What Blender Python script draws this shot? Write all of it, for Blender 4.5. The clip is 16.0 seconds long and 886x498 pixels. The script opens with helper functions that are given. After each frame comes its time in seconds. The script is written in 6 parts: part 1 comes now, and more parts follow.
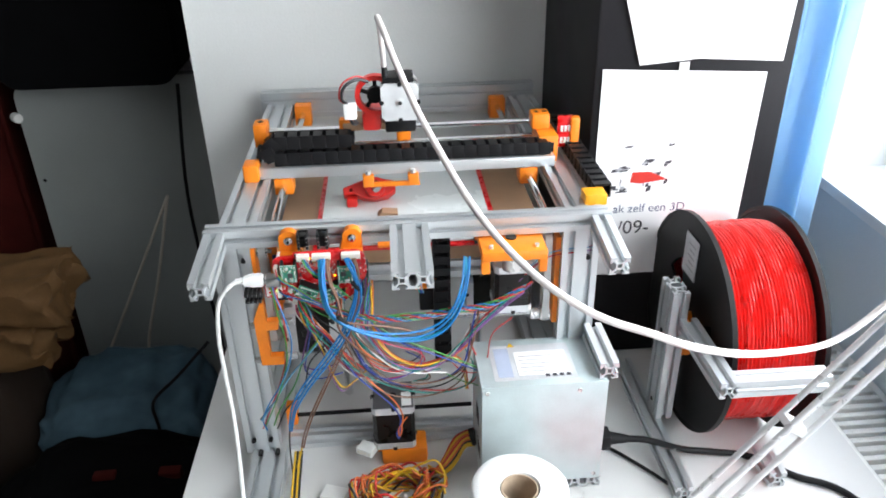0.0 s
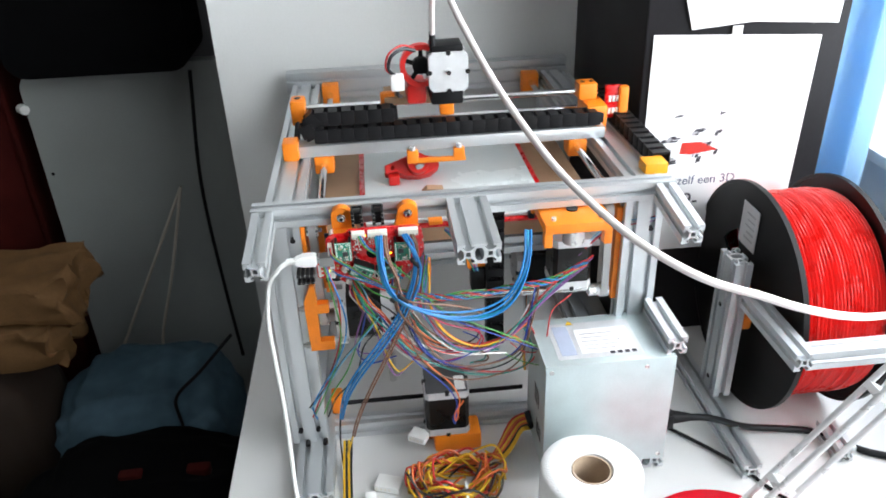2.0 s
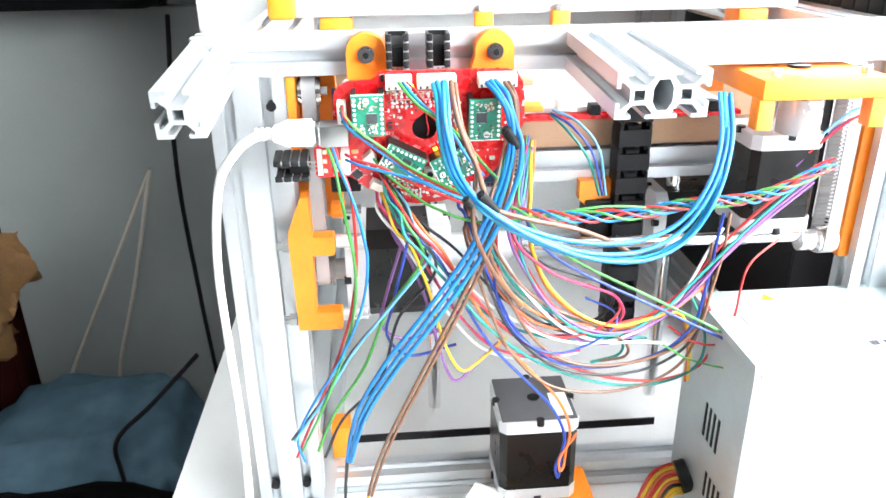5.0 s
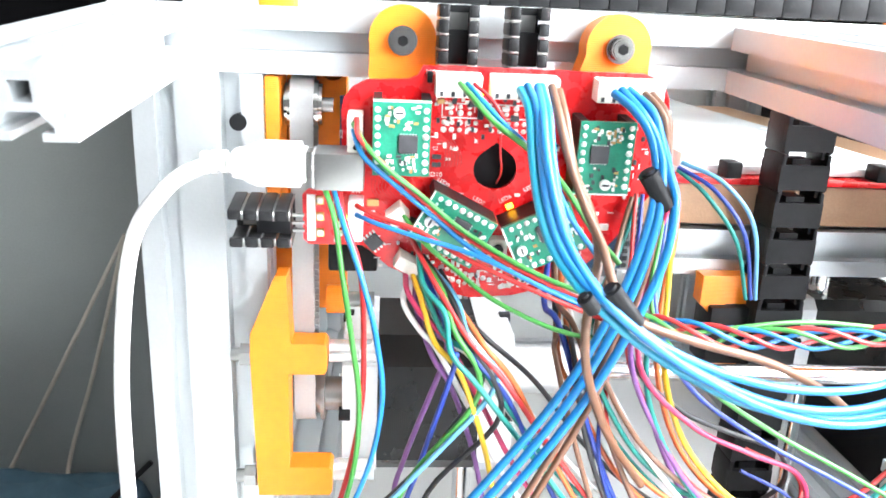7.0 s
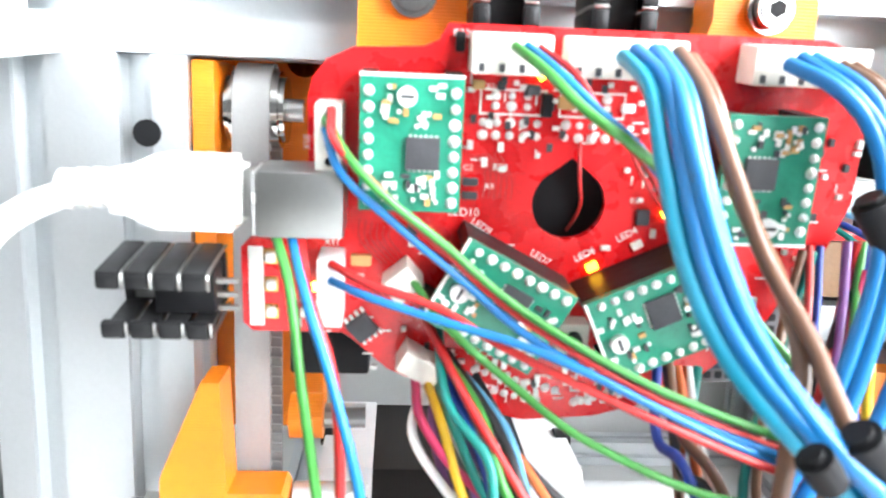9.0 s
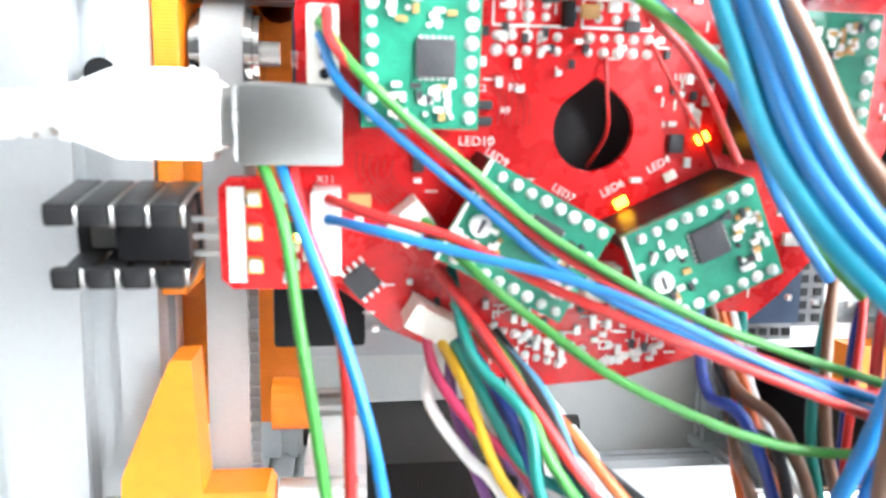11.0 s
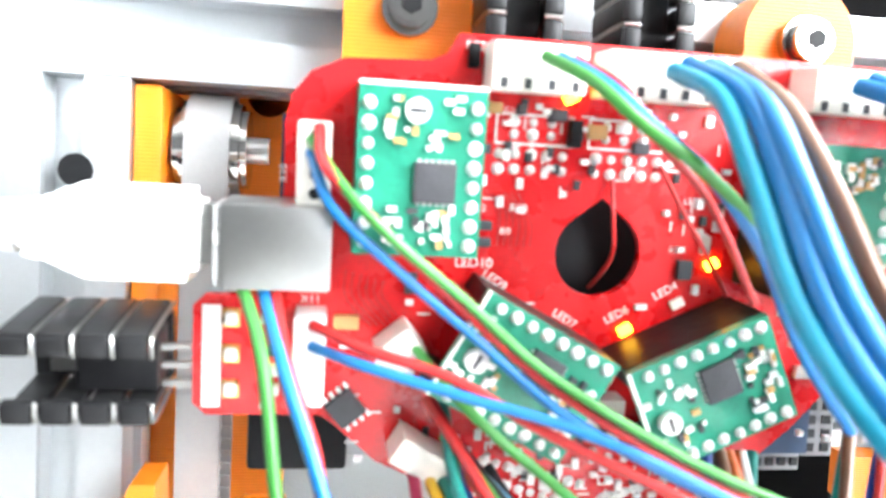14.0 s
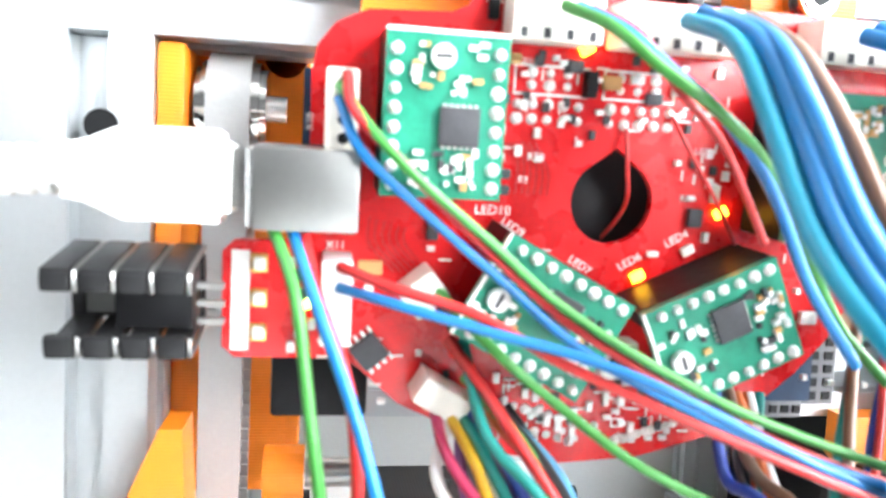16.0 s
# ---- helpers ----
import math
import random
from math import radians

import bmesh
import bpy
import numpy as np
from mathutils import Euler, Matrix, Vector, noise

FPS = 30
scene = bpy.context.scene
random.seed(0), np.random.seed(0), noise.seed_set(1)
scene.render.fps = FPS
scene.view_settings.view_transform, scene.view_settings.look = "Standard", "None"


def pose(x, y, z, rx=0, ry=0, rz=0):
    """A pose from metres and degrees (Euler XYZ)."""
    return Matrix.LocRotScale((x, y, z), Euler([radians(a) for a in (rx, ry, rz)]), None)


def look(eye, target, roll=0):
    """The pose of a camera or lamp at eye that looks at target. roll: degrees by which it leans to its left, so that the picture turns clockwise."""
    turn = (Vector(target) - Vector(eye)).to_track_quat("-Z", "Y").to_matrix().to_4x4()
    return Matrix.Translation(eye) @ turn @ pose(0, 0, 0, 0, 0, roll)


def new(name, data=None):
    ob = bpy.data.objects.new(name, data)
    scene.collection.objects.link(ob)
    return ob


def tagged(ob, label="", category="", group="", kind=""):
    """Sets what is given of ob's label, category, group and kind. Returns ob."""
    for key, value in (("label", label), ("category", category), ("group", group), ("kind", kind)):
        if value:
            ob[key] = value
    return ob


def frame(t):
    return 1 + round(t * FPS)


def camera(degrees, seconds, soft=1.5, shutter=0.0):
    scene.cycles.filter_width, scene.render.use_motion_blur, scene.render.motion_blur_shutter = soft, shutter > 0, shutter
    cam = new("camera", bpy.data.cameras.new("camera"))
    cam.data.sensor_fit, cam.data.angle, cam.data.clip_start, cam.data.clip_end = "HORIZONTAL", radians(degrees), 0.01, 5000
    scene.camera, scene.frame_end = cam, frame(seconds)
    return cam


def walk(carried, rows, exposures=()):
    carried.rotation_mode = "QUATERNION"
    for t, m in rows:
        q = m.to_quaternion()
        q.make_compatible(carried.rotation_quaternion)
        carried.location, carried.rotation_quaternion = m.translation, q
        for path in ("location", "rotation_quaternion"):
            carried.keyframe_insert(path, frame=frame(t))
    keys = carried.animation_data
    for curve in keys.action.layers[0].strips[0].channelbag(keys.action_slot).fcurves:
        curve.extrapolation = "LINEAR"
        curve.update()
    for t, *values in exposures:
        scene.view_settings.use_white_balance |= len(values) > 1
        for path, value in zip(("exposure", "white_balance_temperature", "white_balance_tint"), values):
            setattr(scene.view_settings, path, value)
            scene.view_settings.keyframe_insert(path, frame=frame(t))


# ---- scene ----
cam = camera(60.7, 16.0)
# fixed-focus webcam: soft when very near
cam.data.dof.use_dof, cam.data.dof.focus_distance, cam.data.dof.aperture_fstop = True, 0.35, 34.0
PATH = [
    (0, (0.02666, 0.05912, 1.45161), (0.1475, 1.8134, 0.4988), -1.13),
    (0.5, (0.01078, 0.06631, 1.43839), (0.1529, 1.8239, 0.4946), -0.68),
    (1, (0.00583, 0.05752, 1.42566), (0.1706, 1.8062, 0.4691), -0.37),
    (1.5, (-0.01061, 0.06303, 1.42328), (0.1393, 1.8105, 0.462), -0.49),
    (2, (-0.04656, 0.08865, 1.41597), (0.1037, 1.8348, 0.4524), -2.13),
    (2.5, (-0.07561, 0.13211, 1.38064), (0.0635, 1.8597, 0.3825), -5.19),
    (3, (-0.09271, 0.20353, 1.29843), (0.0963, 1.9037, 0.2623), -5.01),
    (3.2, (-0.09941, 0.2257, 1.27712), (0.1066, 1.9345, 0.2586), -1.44),
    (5.3, (-0.08073, 0.40581, 1.12992), (0.0541, 2.2532, 0.3757), -0.65),
    (5.5, (-0.08534, 0.42247, 1.12547), (0.0709, 2.279, 0.3981), 0.26),
    (6, (-0.09005, 0.46473, 1.10977), (0.0943, 2.3394, 0.4377), 0.86),
    (6.5, (-0.09544, 0.50037, 1.10486), (0.0769, 2.3993, 0.5012), 1.25),
    (7, (-0.09288, 0.54432, 1.08287), (0.0555, 2.4534, 0.5054), 2.48),
    (7.5, (-0.08815, 0.58443, 1.07179), (0.0224, 2.5077, 0.5343), 2.62),
    (8, (-0.09139, 0.61288, 1.06399), (0.0008, 2.5517, 0.5818), 3.28),
    (8.2, (-0.09069, 0.62149, 1.06272), (0.0, 2.5706, 0.6238), 2.81),
    (10.3, (-0.096, 0.64586, 1.05057), (0.1141, 2.6042, 0.7028), 1.60),
    (10.5, (-0.09704, 0.64808, 1.04963), (0.1297, 2.6077, 0.72), 1.13),
    (11, (-0.0999, 0.65429, 1.0375), (0.1597, 2.6172, 0.7555), 0.93),
    (11.5, (-0.10095, 0.66006, 1.03898), (0.1746, 2.6319, 0.8493), 2.49),
    (12, (-0.09817, 0.66261, 1.04207), (0.1805, 2.6371, 0.8876), 2.85),
    (12.5, (-0.09796, 0.66351, 1.04507), (0.1831, 2.638, 0.8959), 2.73),
    (13, (-0.09887, 0.66441, 1.04463), (0.1876, 2.6382, 0.8959), 2.77),
    (13.5, (-0.10037, 0.66335, 1.04476), (0.1863, 2.6371, 0.8957), 2.97),
    (14, (-0.10055, 0.66358, 1.04707), (0.2004, 2.636, 0.909), 2.96),
    (14.5, (-0.09873, 0.66158, 1.04621), (0.2047, 2.6335, 0.9064), 2.86),
    (15, (-0.09714, 0.66251, 1.04463), (0.209, 2.6334, 0.897), 3.01),
    (15.5, (-0.09754, 0.66307, 1.04246), (0.2148, 2.6325, 0.8886), 3.09),
    (16, (-0.10524, 0.65997, 1.04082), (0.2195, 2.6265, 0.876), 2.81),
]
EXPOSURES = [(0, 0.85), (2.0, 0.85), (2.6, 1.12), (3.2, 1.65), (5.3, 2.62), (7.0, 2.75), (8.2, 2.6), (10.3, 2.68), (11.0, 2.75), (11.5, 2.92), (12.0, 3.0), (13.0, 2.84), (14.5, 2.86), (15.0, 2.68), (15.5, 2.58), (16, 2.76)]
walk(cam, [(t, look(eye, target, roll)) for t, eye, target, roll in PATH], EXPOSURES)

# ---- light ----
world = bpy.data.worlds.new("sky")
scene.world = world
world.use_nodes = True
wn = world.node_tree
sky = wn.nodes.new("ShaderNodeTexSky")
sky.sky_type, sky.sun_disc = "NISHITA", False
sky.sun_elevation, sky.sun_rotation = radians(42), radians(95)
wn.nodes["Background"].inputs["Strength"].default_value = 0.14
wn.links.new(sky.outputs[0], wn.nodes["Background"].inputs["Color"])

sun = new("sun", bpy.data.lights.new("sun", "SUN"))
sun.data.energy, sun.data.angle, sun.data.color = 0.8, radians(12), (1.0, 0.96, 0.9)
sun.matrix_world = look((3.0, 0.2, 3.2), (0.2, 0.8, 0.9))

# sky light through the window opening
pane_light = new("window_light", bpy.data.lights.new("window_light", "AREA"))
pane_light.data.shape, pane_light.data.size, pane_light.data.size_y = "RECTANGLE", 2.2, 1.15
pane_light.data.energy, pane_light.data.color = 26.0, (0.93, 0.97, 1.0)
pane_light.matrix_world = look((0.80, 0.02, 1.58), (-1.0, 0.02, 1.25))


# ---- materials ----
def mat(name, col, rough=0.5, metal=0.0, var=0.12, scale=40.0, bump=0.1, fine=400.0, coat=0.0, glow=0.0, alpha=0.0, stretch=None, island=0.0):
    """A surface with colour variation at two scales and fine relief; sizes in 1/metres."""
    m = bpy.data.materials.new(name)
    m.use_nodes = True
    nt = m.node_tree
    b = nt.nodes["Principled BSDF"]
    tc = nt.nodes.new("ShaderNodeTexCoord")
    src = tc.outputs["Object"]
    if stretch:
        mp = nt.nodes.new("ShaderNodeMapping")
        mp.inputs["Scale"].default_value = stretch
        nt.links.new(src, mp.inputs["Vector"])
        src = mp.outputs["Vector"]
    big, small = nt.nodes.new("ShaderNodeTexNoise"), nt.nodes.new("ShaderNodeTexNoise")
    big.inputs["Scale"].default_value, small.inputs["Scale"].default_value = scale, fine
    big.inputs["Detail"].default_value = 4.0
    add = nt.nodes.new("ShaderNodeMath")
    add.operation = "MULTIPLY_ADD"
    add.inputs[1].default_value = 0.4
    nt.links.new(small.outputs[0], add.inputs[0])
    nt.links.new(big.outputs[0], add.inputs[2])
    for n in (big, small):
        nt.links.new(src, n.inputs["Vector"])
    ramp = nt.nodes.new("ShaderNodeValToRGB")
    ramp.color_ramp.elements[0].position, ramp.color_ramp.elements[1].position = 0.4, 1.0
    ramp.color_ramp.elements[0].color = (*[c * (1 - var) for c in col], 1)
    ramp.color_ramp.elements[1].color = (*[min(1, c * (1 + var)) for c in col], 1)
    nt.links.new(add.outputs[0], ramp.inputs[0])
    nt.links.new(ramp.outputs[0], b.inputs["Base Color"])
    rr = nt.nodes.new("ShaderNodeMapRange")
    rr.inputs[3].default_value, rr.inputs[4].default_value = max(0.02, rough - 0.12), min(1, rough + 0.12)
    nt.links.new(big.outputs[0], rr.inputs[0])
    nt.links.new(rr.outputs[0], b.inputs["Roughness"])
    b.inputs["Metallic"].default_value = metal
    b.inputs["Coat Weight"].default_value = coat
    if bump:
        bp = nt.nodes.new("ShaderNodeBump")
        bp.inputs["Strength"].default_value, bp.inputs["Distance"].default_value = bump, 0.001
        nt.links.new(small.outputs[0], bp.inputs["Height"])
        nt.links.new(bp.outputs[0], b.inputs["Normal"])
    if glow:
        b.inputs["Emission Color"].default_value, b.inputs["Emission Strength"].default_value = (*col, 1), glow
    if alpha:
        b.inputs["Transmission Weight"].default_value = alpha
    return m


def banded(m, vec, wave_scale, depth, strength=0.5):
    """Adds a fine ridged relief to a material: print layers, wound strands, brushed lines."""
    nt = m.node_tree
    b = nt.nodes["Principled BSDF"]
    tc, mp, wv, bp = (nt.nodes.new("ShaderNode" + k) for k in ("TexCoord", "Mapping", "TexWave", "Bump"))
    mp.inputs["Rotation"].default_value = vec
    wv.inputs["Scale"].default_value, wv.inputs["Distortion"].default_value = wave_scale, 0.6
    bp.inputs["Strength"].default_value, bp.inputs["Distance"].default_value = strength, depth
    nt.links.new(tc.outputs["Object"], mp.inputs["Vector"])
    nt.links.new(mp.outputs[0], wv.inputs["Vector"])
    nt.links.new(wv.outputs[0], bp.inputs["Height"])
    nt.links.new(bp.outputs[0], b.inputs["Normal"])
    return m


ALU = mat("anodised_aluminium", (0.63, 0.655, 0.67), 0.42, 0.75, 0.06, 14, 0.05, 900)
STEEL = mat("bright_steel", (0.72, 0.72, 0.71), 0.26, 0.6, 0.08, 60, 0.04, 600)
SHELL = mat("tinned_steel_shell", (0.34, 0.34, 0.33), 0.36, 1.0, 0.08, 25, 0.02, 900)
CHROME = mat("polished_chrome", (0.58, 0.57, 0.55), 0.14, 1.0, 0.1, 40, 0.0)
MOTOR_TOP = mat("dark_grey_painted_metal", (0.10, 0.10, 0.105), 0.5, 0.2, 0.15, 60, 0.1, 900)
# black header plastic painted grey for the glare on it
GLARE_HEADER = mat("glare_grey_header_plastic", (0.11, 0.11, 0.115), 0.35, 0, 0.15, 120, 0.05)
ROD = mat("ground_steel_rod", (0.8, 0.8, 0.8), 0.16, 1.0, 0.05, 30, 0.02, 600)
ORANGE = banded(mat("orange_printed_plastic", (0.92, 0.24, 0.01), 0.42, 0, 0.12, 50, 0.0), (0, radians(90), 0), 500, 0.0002, 0.4)
RED_PRINT = mat("red_printed_plastic", (0.66, 0.02, 0.015), 0.4, 0, 0.15, 60, 0.1)
PCB_RED = mat("red_circuit_board", (0.68, 0.010, 0.013), 0.28, 0, 0.25, 160, 0.04, 1500, 0.2)
PCB_GREEN = mat("green_circuit_board", (0.012, 0.21, 0.13), 0.35, 0, 0.25, 260, 0.08, 1500, 0.2)
PCB_BLUE = mat("blue_circuit_board", (0.004, 0.022, 0.055), 0.35, 0, 0.2, 200, 0.08)
BLACK = mat("black_plastic", (0.011, 0.011, 0.012), 0.42, 0, 0.3, 60, 0.1)
BLACK_METAL = mat("black_anodised_metal", (0.02, 0.02, 0.021), 0.38, 0.3, 0.25, 60, 0.06)
CHIP = mat("dark_grey_chip", (0.055, 0.055, 0.06), 0.45, 0, 0.2, 300, 0.1, 2000)
WHITE_PL = mat("white_plastic", (0.82, 0.82, 0.8), 0.35, 0, 0.05, 60, 0.05)
CREAM_PL = mat("cream_connector_nylon", (0.78, 0.74, 0.66), 0.4, 0, 0.1, 200, 0.05)
SILK = mat("white_silkscreen", (0.85, 0.83, 0.8), 0.6, 0, 0.08, 500, 0)
SOLDER = mat("solder", (0.82, 0.81, 0.78), 0.35, 0.25, 0.15, 600, 0.1, 2500)
TAN = mat("tan_ceramic", (0.5, 0.28, 0.1), 0.5, 0, 0.2, 300, 0)
COPPER = mat("gold_plated_pad", (0.75, 0.5, 0.15), 0.3, 0.9, 0.15, 400, 0)
AMBER = mat("amber_led", (1.0, 0.5, 0.02), 0.4, 0, 0.05, 300, 0, glow=3.0)
GREEN_LED = mat("green_led", (0.6, 1.0, 0.1), 0.4, 0, 0.05, 300, 0, glow=2.5)
DESK = mat("white_desk_laminate", (0.66, 0.66, 0.65), 0.45, 0, 0.06, 5, 0.06, 700)
WALL = mat("white_painted_wall", (0.74, 0.75, 0.74), 0.75, 0, 0.04, 3, 0.25, 260)
# dark grey chosen for the enclosing walls to cut bounced fill light
FILL_CUT_WALL = mat("fill_cut_grey", (0.17, 0.17, 0.175), 0.8, 0, 0.15, 4, 0.2, 200)
FLOOR = mat("dark_wood_floor", (0.05, 0.035, 0.026), 0.5, 0, 0.35, 9, 0.1, 90, stretch=(1, 8, 1))
# panel grey lowered: part of the recess shade sits in this colour
GREY_PANEL = mat("grey_painted_panel", (0.30, 0.32, 0.31), 0.5, 0, 0.1, 5, 0.06, 300)
BLACK_CLOTH = mat("black_fabric", (0.003, 0.003, 0.0035), 0.9, 0, 0.3, 30, 0.3, 900)
# pale blue cloth with the shade of the recess put into its colour
BLUE_CLOTH = mat("shade_dark_blue_cloth", (0.075, 0.13, 0.17), 0.9, 0, 0.3, 18, 0.35, 1200)
CURTAIN = mat("blue_curtain", (0.52, 0.73, 0.9), 0.85, 0, 0.1, 15, 0.3, 1500)
cn = CURTAIN.node_tree
thin, blend = cn.nodes.new("ShaderNodeBsdfTranslucent"), cn.nodes.new("ShaderNodeMixShader")
thin.inputs["Color"].default_value, blend.inputs[0].default_value = (0.55, 0.78, 0.97, 1), 0.6
cn.links.new(cn.nodes["Principled BSDF"].outputs[0], blend.inputs[1])
cn.links.new(thin.outputs[0], blend.inputs[2])
cn.links.new(blend.outputs[0], cn.nodes["Material Output"].inputs["Surface"])
# kraft brown also darkened to carry the shade of the recess
KRAFT = mat("brown_kraft_paper", (0.16, 0.085, 0.035), 0.8, 0, 0.25, 22, 0.3, 250)
DARK_RED = mat("dark_red_fabric", (0.055, 0.008, 0.007), 0.9, 0, 0.4, 12, 0.3, 600)
CASE_BLACK = mat("black_cabinet_laminate", (0.014, 0.013, 0.015), 0.5, 0, 0.2, 8, 0.05, 300)
PAPER = mat("white_paper", (0.86, 0.86, 0.86), 0.8, 0, 0.02, 20, 0.06, 900)
INK = mat("dark_ink", (0.05, 0.05, 0.06), 0.8, 0, 0.2, 60, 0)
INK_RED = mat("red_ink", (0.55, 0.03, 0.02), 0.8, 0, 0.2, 60, 0)
INK_GREY = mat("grey_ink", (0.35, 0.35, 0.37), 0.8, 0, 0.1, 60, 0)
INK_BLUE = mat("blue_grey_ink", (0.38, 0.43, 0.55), 0.8, 0, 0.1, 60, 0)
TISSUE = mat("soft_white_tissue", (0.84, 0.84, 0.83), 0.95, 0, 0.03, 60, 0.5, 500)
CARD = mat("grey_brown_card", (0.42, 0.32, 0.23), 0.85, 0, 0.15, 60, 0.2, 400)
MDF = mat("brown_fibreboard", (0.36, 0.22, 0.13), 0.65, 0, 0.15, 25, 0.12, 800)
BED_PLATE = mat("pale_grey_bed_plate", (0.62, 0.66, 0.66), 0.25, 0, 0.05, 10, 0.02)
PSU_GREY = mat("galvanised_grey_steel", (0.54, 0.63, 0.64), 0.4, 0.35, 0.1, 30, 0.08, 500)
RED_FIL = banded(mat("red_filament", (0.72, 0.018, 0.012), 0.3, 0, 0.12, 40, 0.0), (0, 0, 0), 180, 0.0006, 0.8)
SPOOL_BLACK = mat("black_spool_plastic", (0.006, 0.0055, 0.006), 0.45, 0, 0.25, 14, 0.05)
LAMP_RED = mat("red_enamel", (0.62, 0.008, 0.02), 0.22, 0, 0.08, 20, 0.02, 300, 0.4)
LAMP_WHITE = mat("pale_grey_lamp_metal", (0.74, 0.74, 0.74), 0.3, 0.3, 0.08, 40, 0.03)
CAST = mat("cast_aluminium", (0.66, 0.67, 0.68), 0.45, 0.35, 0.08, 80, 0.1, 700)
CORD = mat("dull_pale_cord", (0.55, 0.5, 0.43), 0.8, 0, 0.1, 60, 0.1)
LAMINATE = banded(mat("black_motor_laminations", (0.009, 0.0085, 0.008), 0.3, 0.0, 0.25, 60, 0.0), (0, 0, 0), 420, 0.0001, 0.35)
BELT_GREY = mat("worn_rubber_belt", (0.36, 0.36, 0.355), 0.45, 0, 0.08, 60, 0.05, 1200)
TUBE_WHITE = mat("milky_guide_tube", (0.82, 0.76, 0.74), 0.35, 0, 0.05, 40, 0.02)
DIRTY_GLASS = mat("window_frame_white", (0.8, 0.82, 0.84), 0.4, 0, 0.05, 10, 0.05)
for m, level in ((BLACK_CLOTH, 0.05), (CASE_BLACK, 0.15), (DARK_RED, 0.1), (KRAFT, 0.2), (BLUE_CLOTH, 0.1), (SPOOL_BLACK, 0.2), (BLACK, 0.15), (BLACK_METAL, 0.2), (CHIP, 0.25), (LAMINATE, 0.3), (GREY_PANEL, 0.3)):
    m.node_tree.nodes["Principled BSDF"].inputs["Specular IOR Level"].default_value = level
WIRE_COLOURS = dict(red=(0.5, 0.02, 0.02), green=(0.05, 0.25, 0.045), blue=(0.005, 0.16, 0.42), cyan=(0.005, 0.26, 0.4), brown=(0.16, 0.075, 0.042),
                    black=(0.012, 0.012, 0.015), yellow=(0.7, 0.42, 0.02), pink=(0.45, 0.025, 0.09), teal=(0.005, 0.2, 0.17), darkblue=(0.012, 0.04, 0.27),
                    orange=(0.6, 0.13, 0.03), lightblue=(0.12, 0.34, 0.52), white=(0.75, 0.75, 0.73), purple=(0.19, 0.07, 0.24))
WIRES = {k: mat(k + "_wire_insulation", c, 0.36, 0, 0.1, 90, 0.04, 800, 0.1) for k, c in WIRE_COLOURS.items()}


# ---- mesh helpers ----
def thing(name, loc, label, category, group="", kind=""):
    ob = new(name)
    ob.location = loc
    ob.empty_display_size = 0.02
    return tagged(ob, label, category, group, kind)


def root_of(ob):
    while ob.parent:
        ob = ob.parent
    return ob


def finish(name, bm, material, smooth=35):
    me = bpy.data.meshes.new(name)
    bmesh.ops.recalc_face_normals(bm, faces=bm.faces)
    if smooth:
        for f in bm.faces:
            f.smooth = True
        for e in bm.edges:
            if len(e.link_faces) == 2 and e.calc_face_angle(0) > radians(smooth):
                e.smooth = False
    bm.to_mesh(me)
    bm.free()
    me.materials.append(material)
    return me


def part(name, bm, material, parent, label="", smooth=35):
    """Links a bmesh, built in world metres, as one mesh under a thing or a part."""
    bm.transform(root_of(parent).matrix_basis.inverted())
    ob = new(name, finish(name, bm, material, smooth))
    ob.parent = parent
    return tagged(ob, label)


def solo(name, bm, material, label, category, group="", kind="", smooth=35):
    """A thing that is one mesh."""
    return tagged(new(name, finish(name, bm, material, smooth)), label, category, group, kind)


def box(lo, hi, bevel=0.0, bm=None, m=None):
    bm = bm or bmesh.new()
    c = [(a + b) / 2 for a, b in zip(lo, hi)]
    d = [b - a for a, b in zip(lo, hi)]
    tr = Matrix.Translation(c) @ Matrix.Diagonal((*d, 1))
    vs = bmesh.ops.create_cube(bm, size=1.0, matrix=(m @ tr) if m else tr)["verts"]
    if bevel:
        es = {e for v in vs for e in v.link_edges}
        bmesh.ops.bevel(bm, geom=list(es), offset=bevel, segments=2, affect="EDGES", profile=0.6)
    return bm


def cyl(p0, p1, r, n=20, r2=None, bm=None, bevel=0.0):
    bm = bm or bmesh.new()
    p0, p1 = Vector(p0), Vector(p1)
    d = p1 - p0
    m = Matrix.Translation((p0 + p1) / 2) @ d.to_track_quat("Z", "Y").to_matrix().to_4x4()
    vs = bmesh.ops.create_cone(bm, cap_ends=True, segments=n, radius1=r, radius2=r if r2 is None else r2, depth=d.length, matrix=m)["verts"]
    if bevel:
        caps = [e for e in {e for v in vs for e in v.link_edges} if len(e.link_faces) == 2 and max(len(f.verts) for f in e.link_faces) > 4]
        bmesh.ops.bevel(bm, geom=caps, offset=bevel, segments=2, affect="EDGES")
    return bm


def spline(pts, step=7):
    """A smooth run through the points."""
    p = [Vector(q) for q in pts]
    p = [p[0] * 2 - p[1]] + p + [p[-1] * 2 - p[-2]]
    out = []
    for a, b, c, d in zip(p, p[1:], p[2:], p[3:]):
        for i in range(step):
            t = i / step
            out.append(0.5 * (2 * b + (c - a) * t + (2 * a - 5 * b + 4 * c - d) * t * t + (3 * b - a - 3 * c + d) * t ** 3))
    return out + [p[-2]]


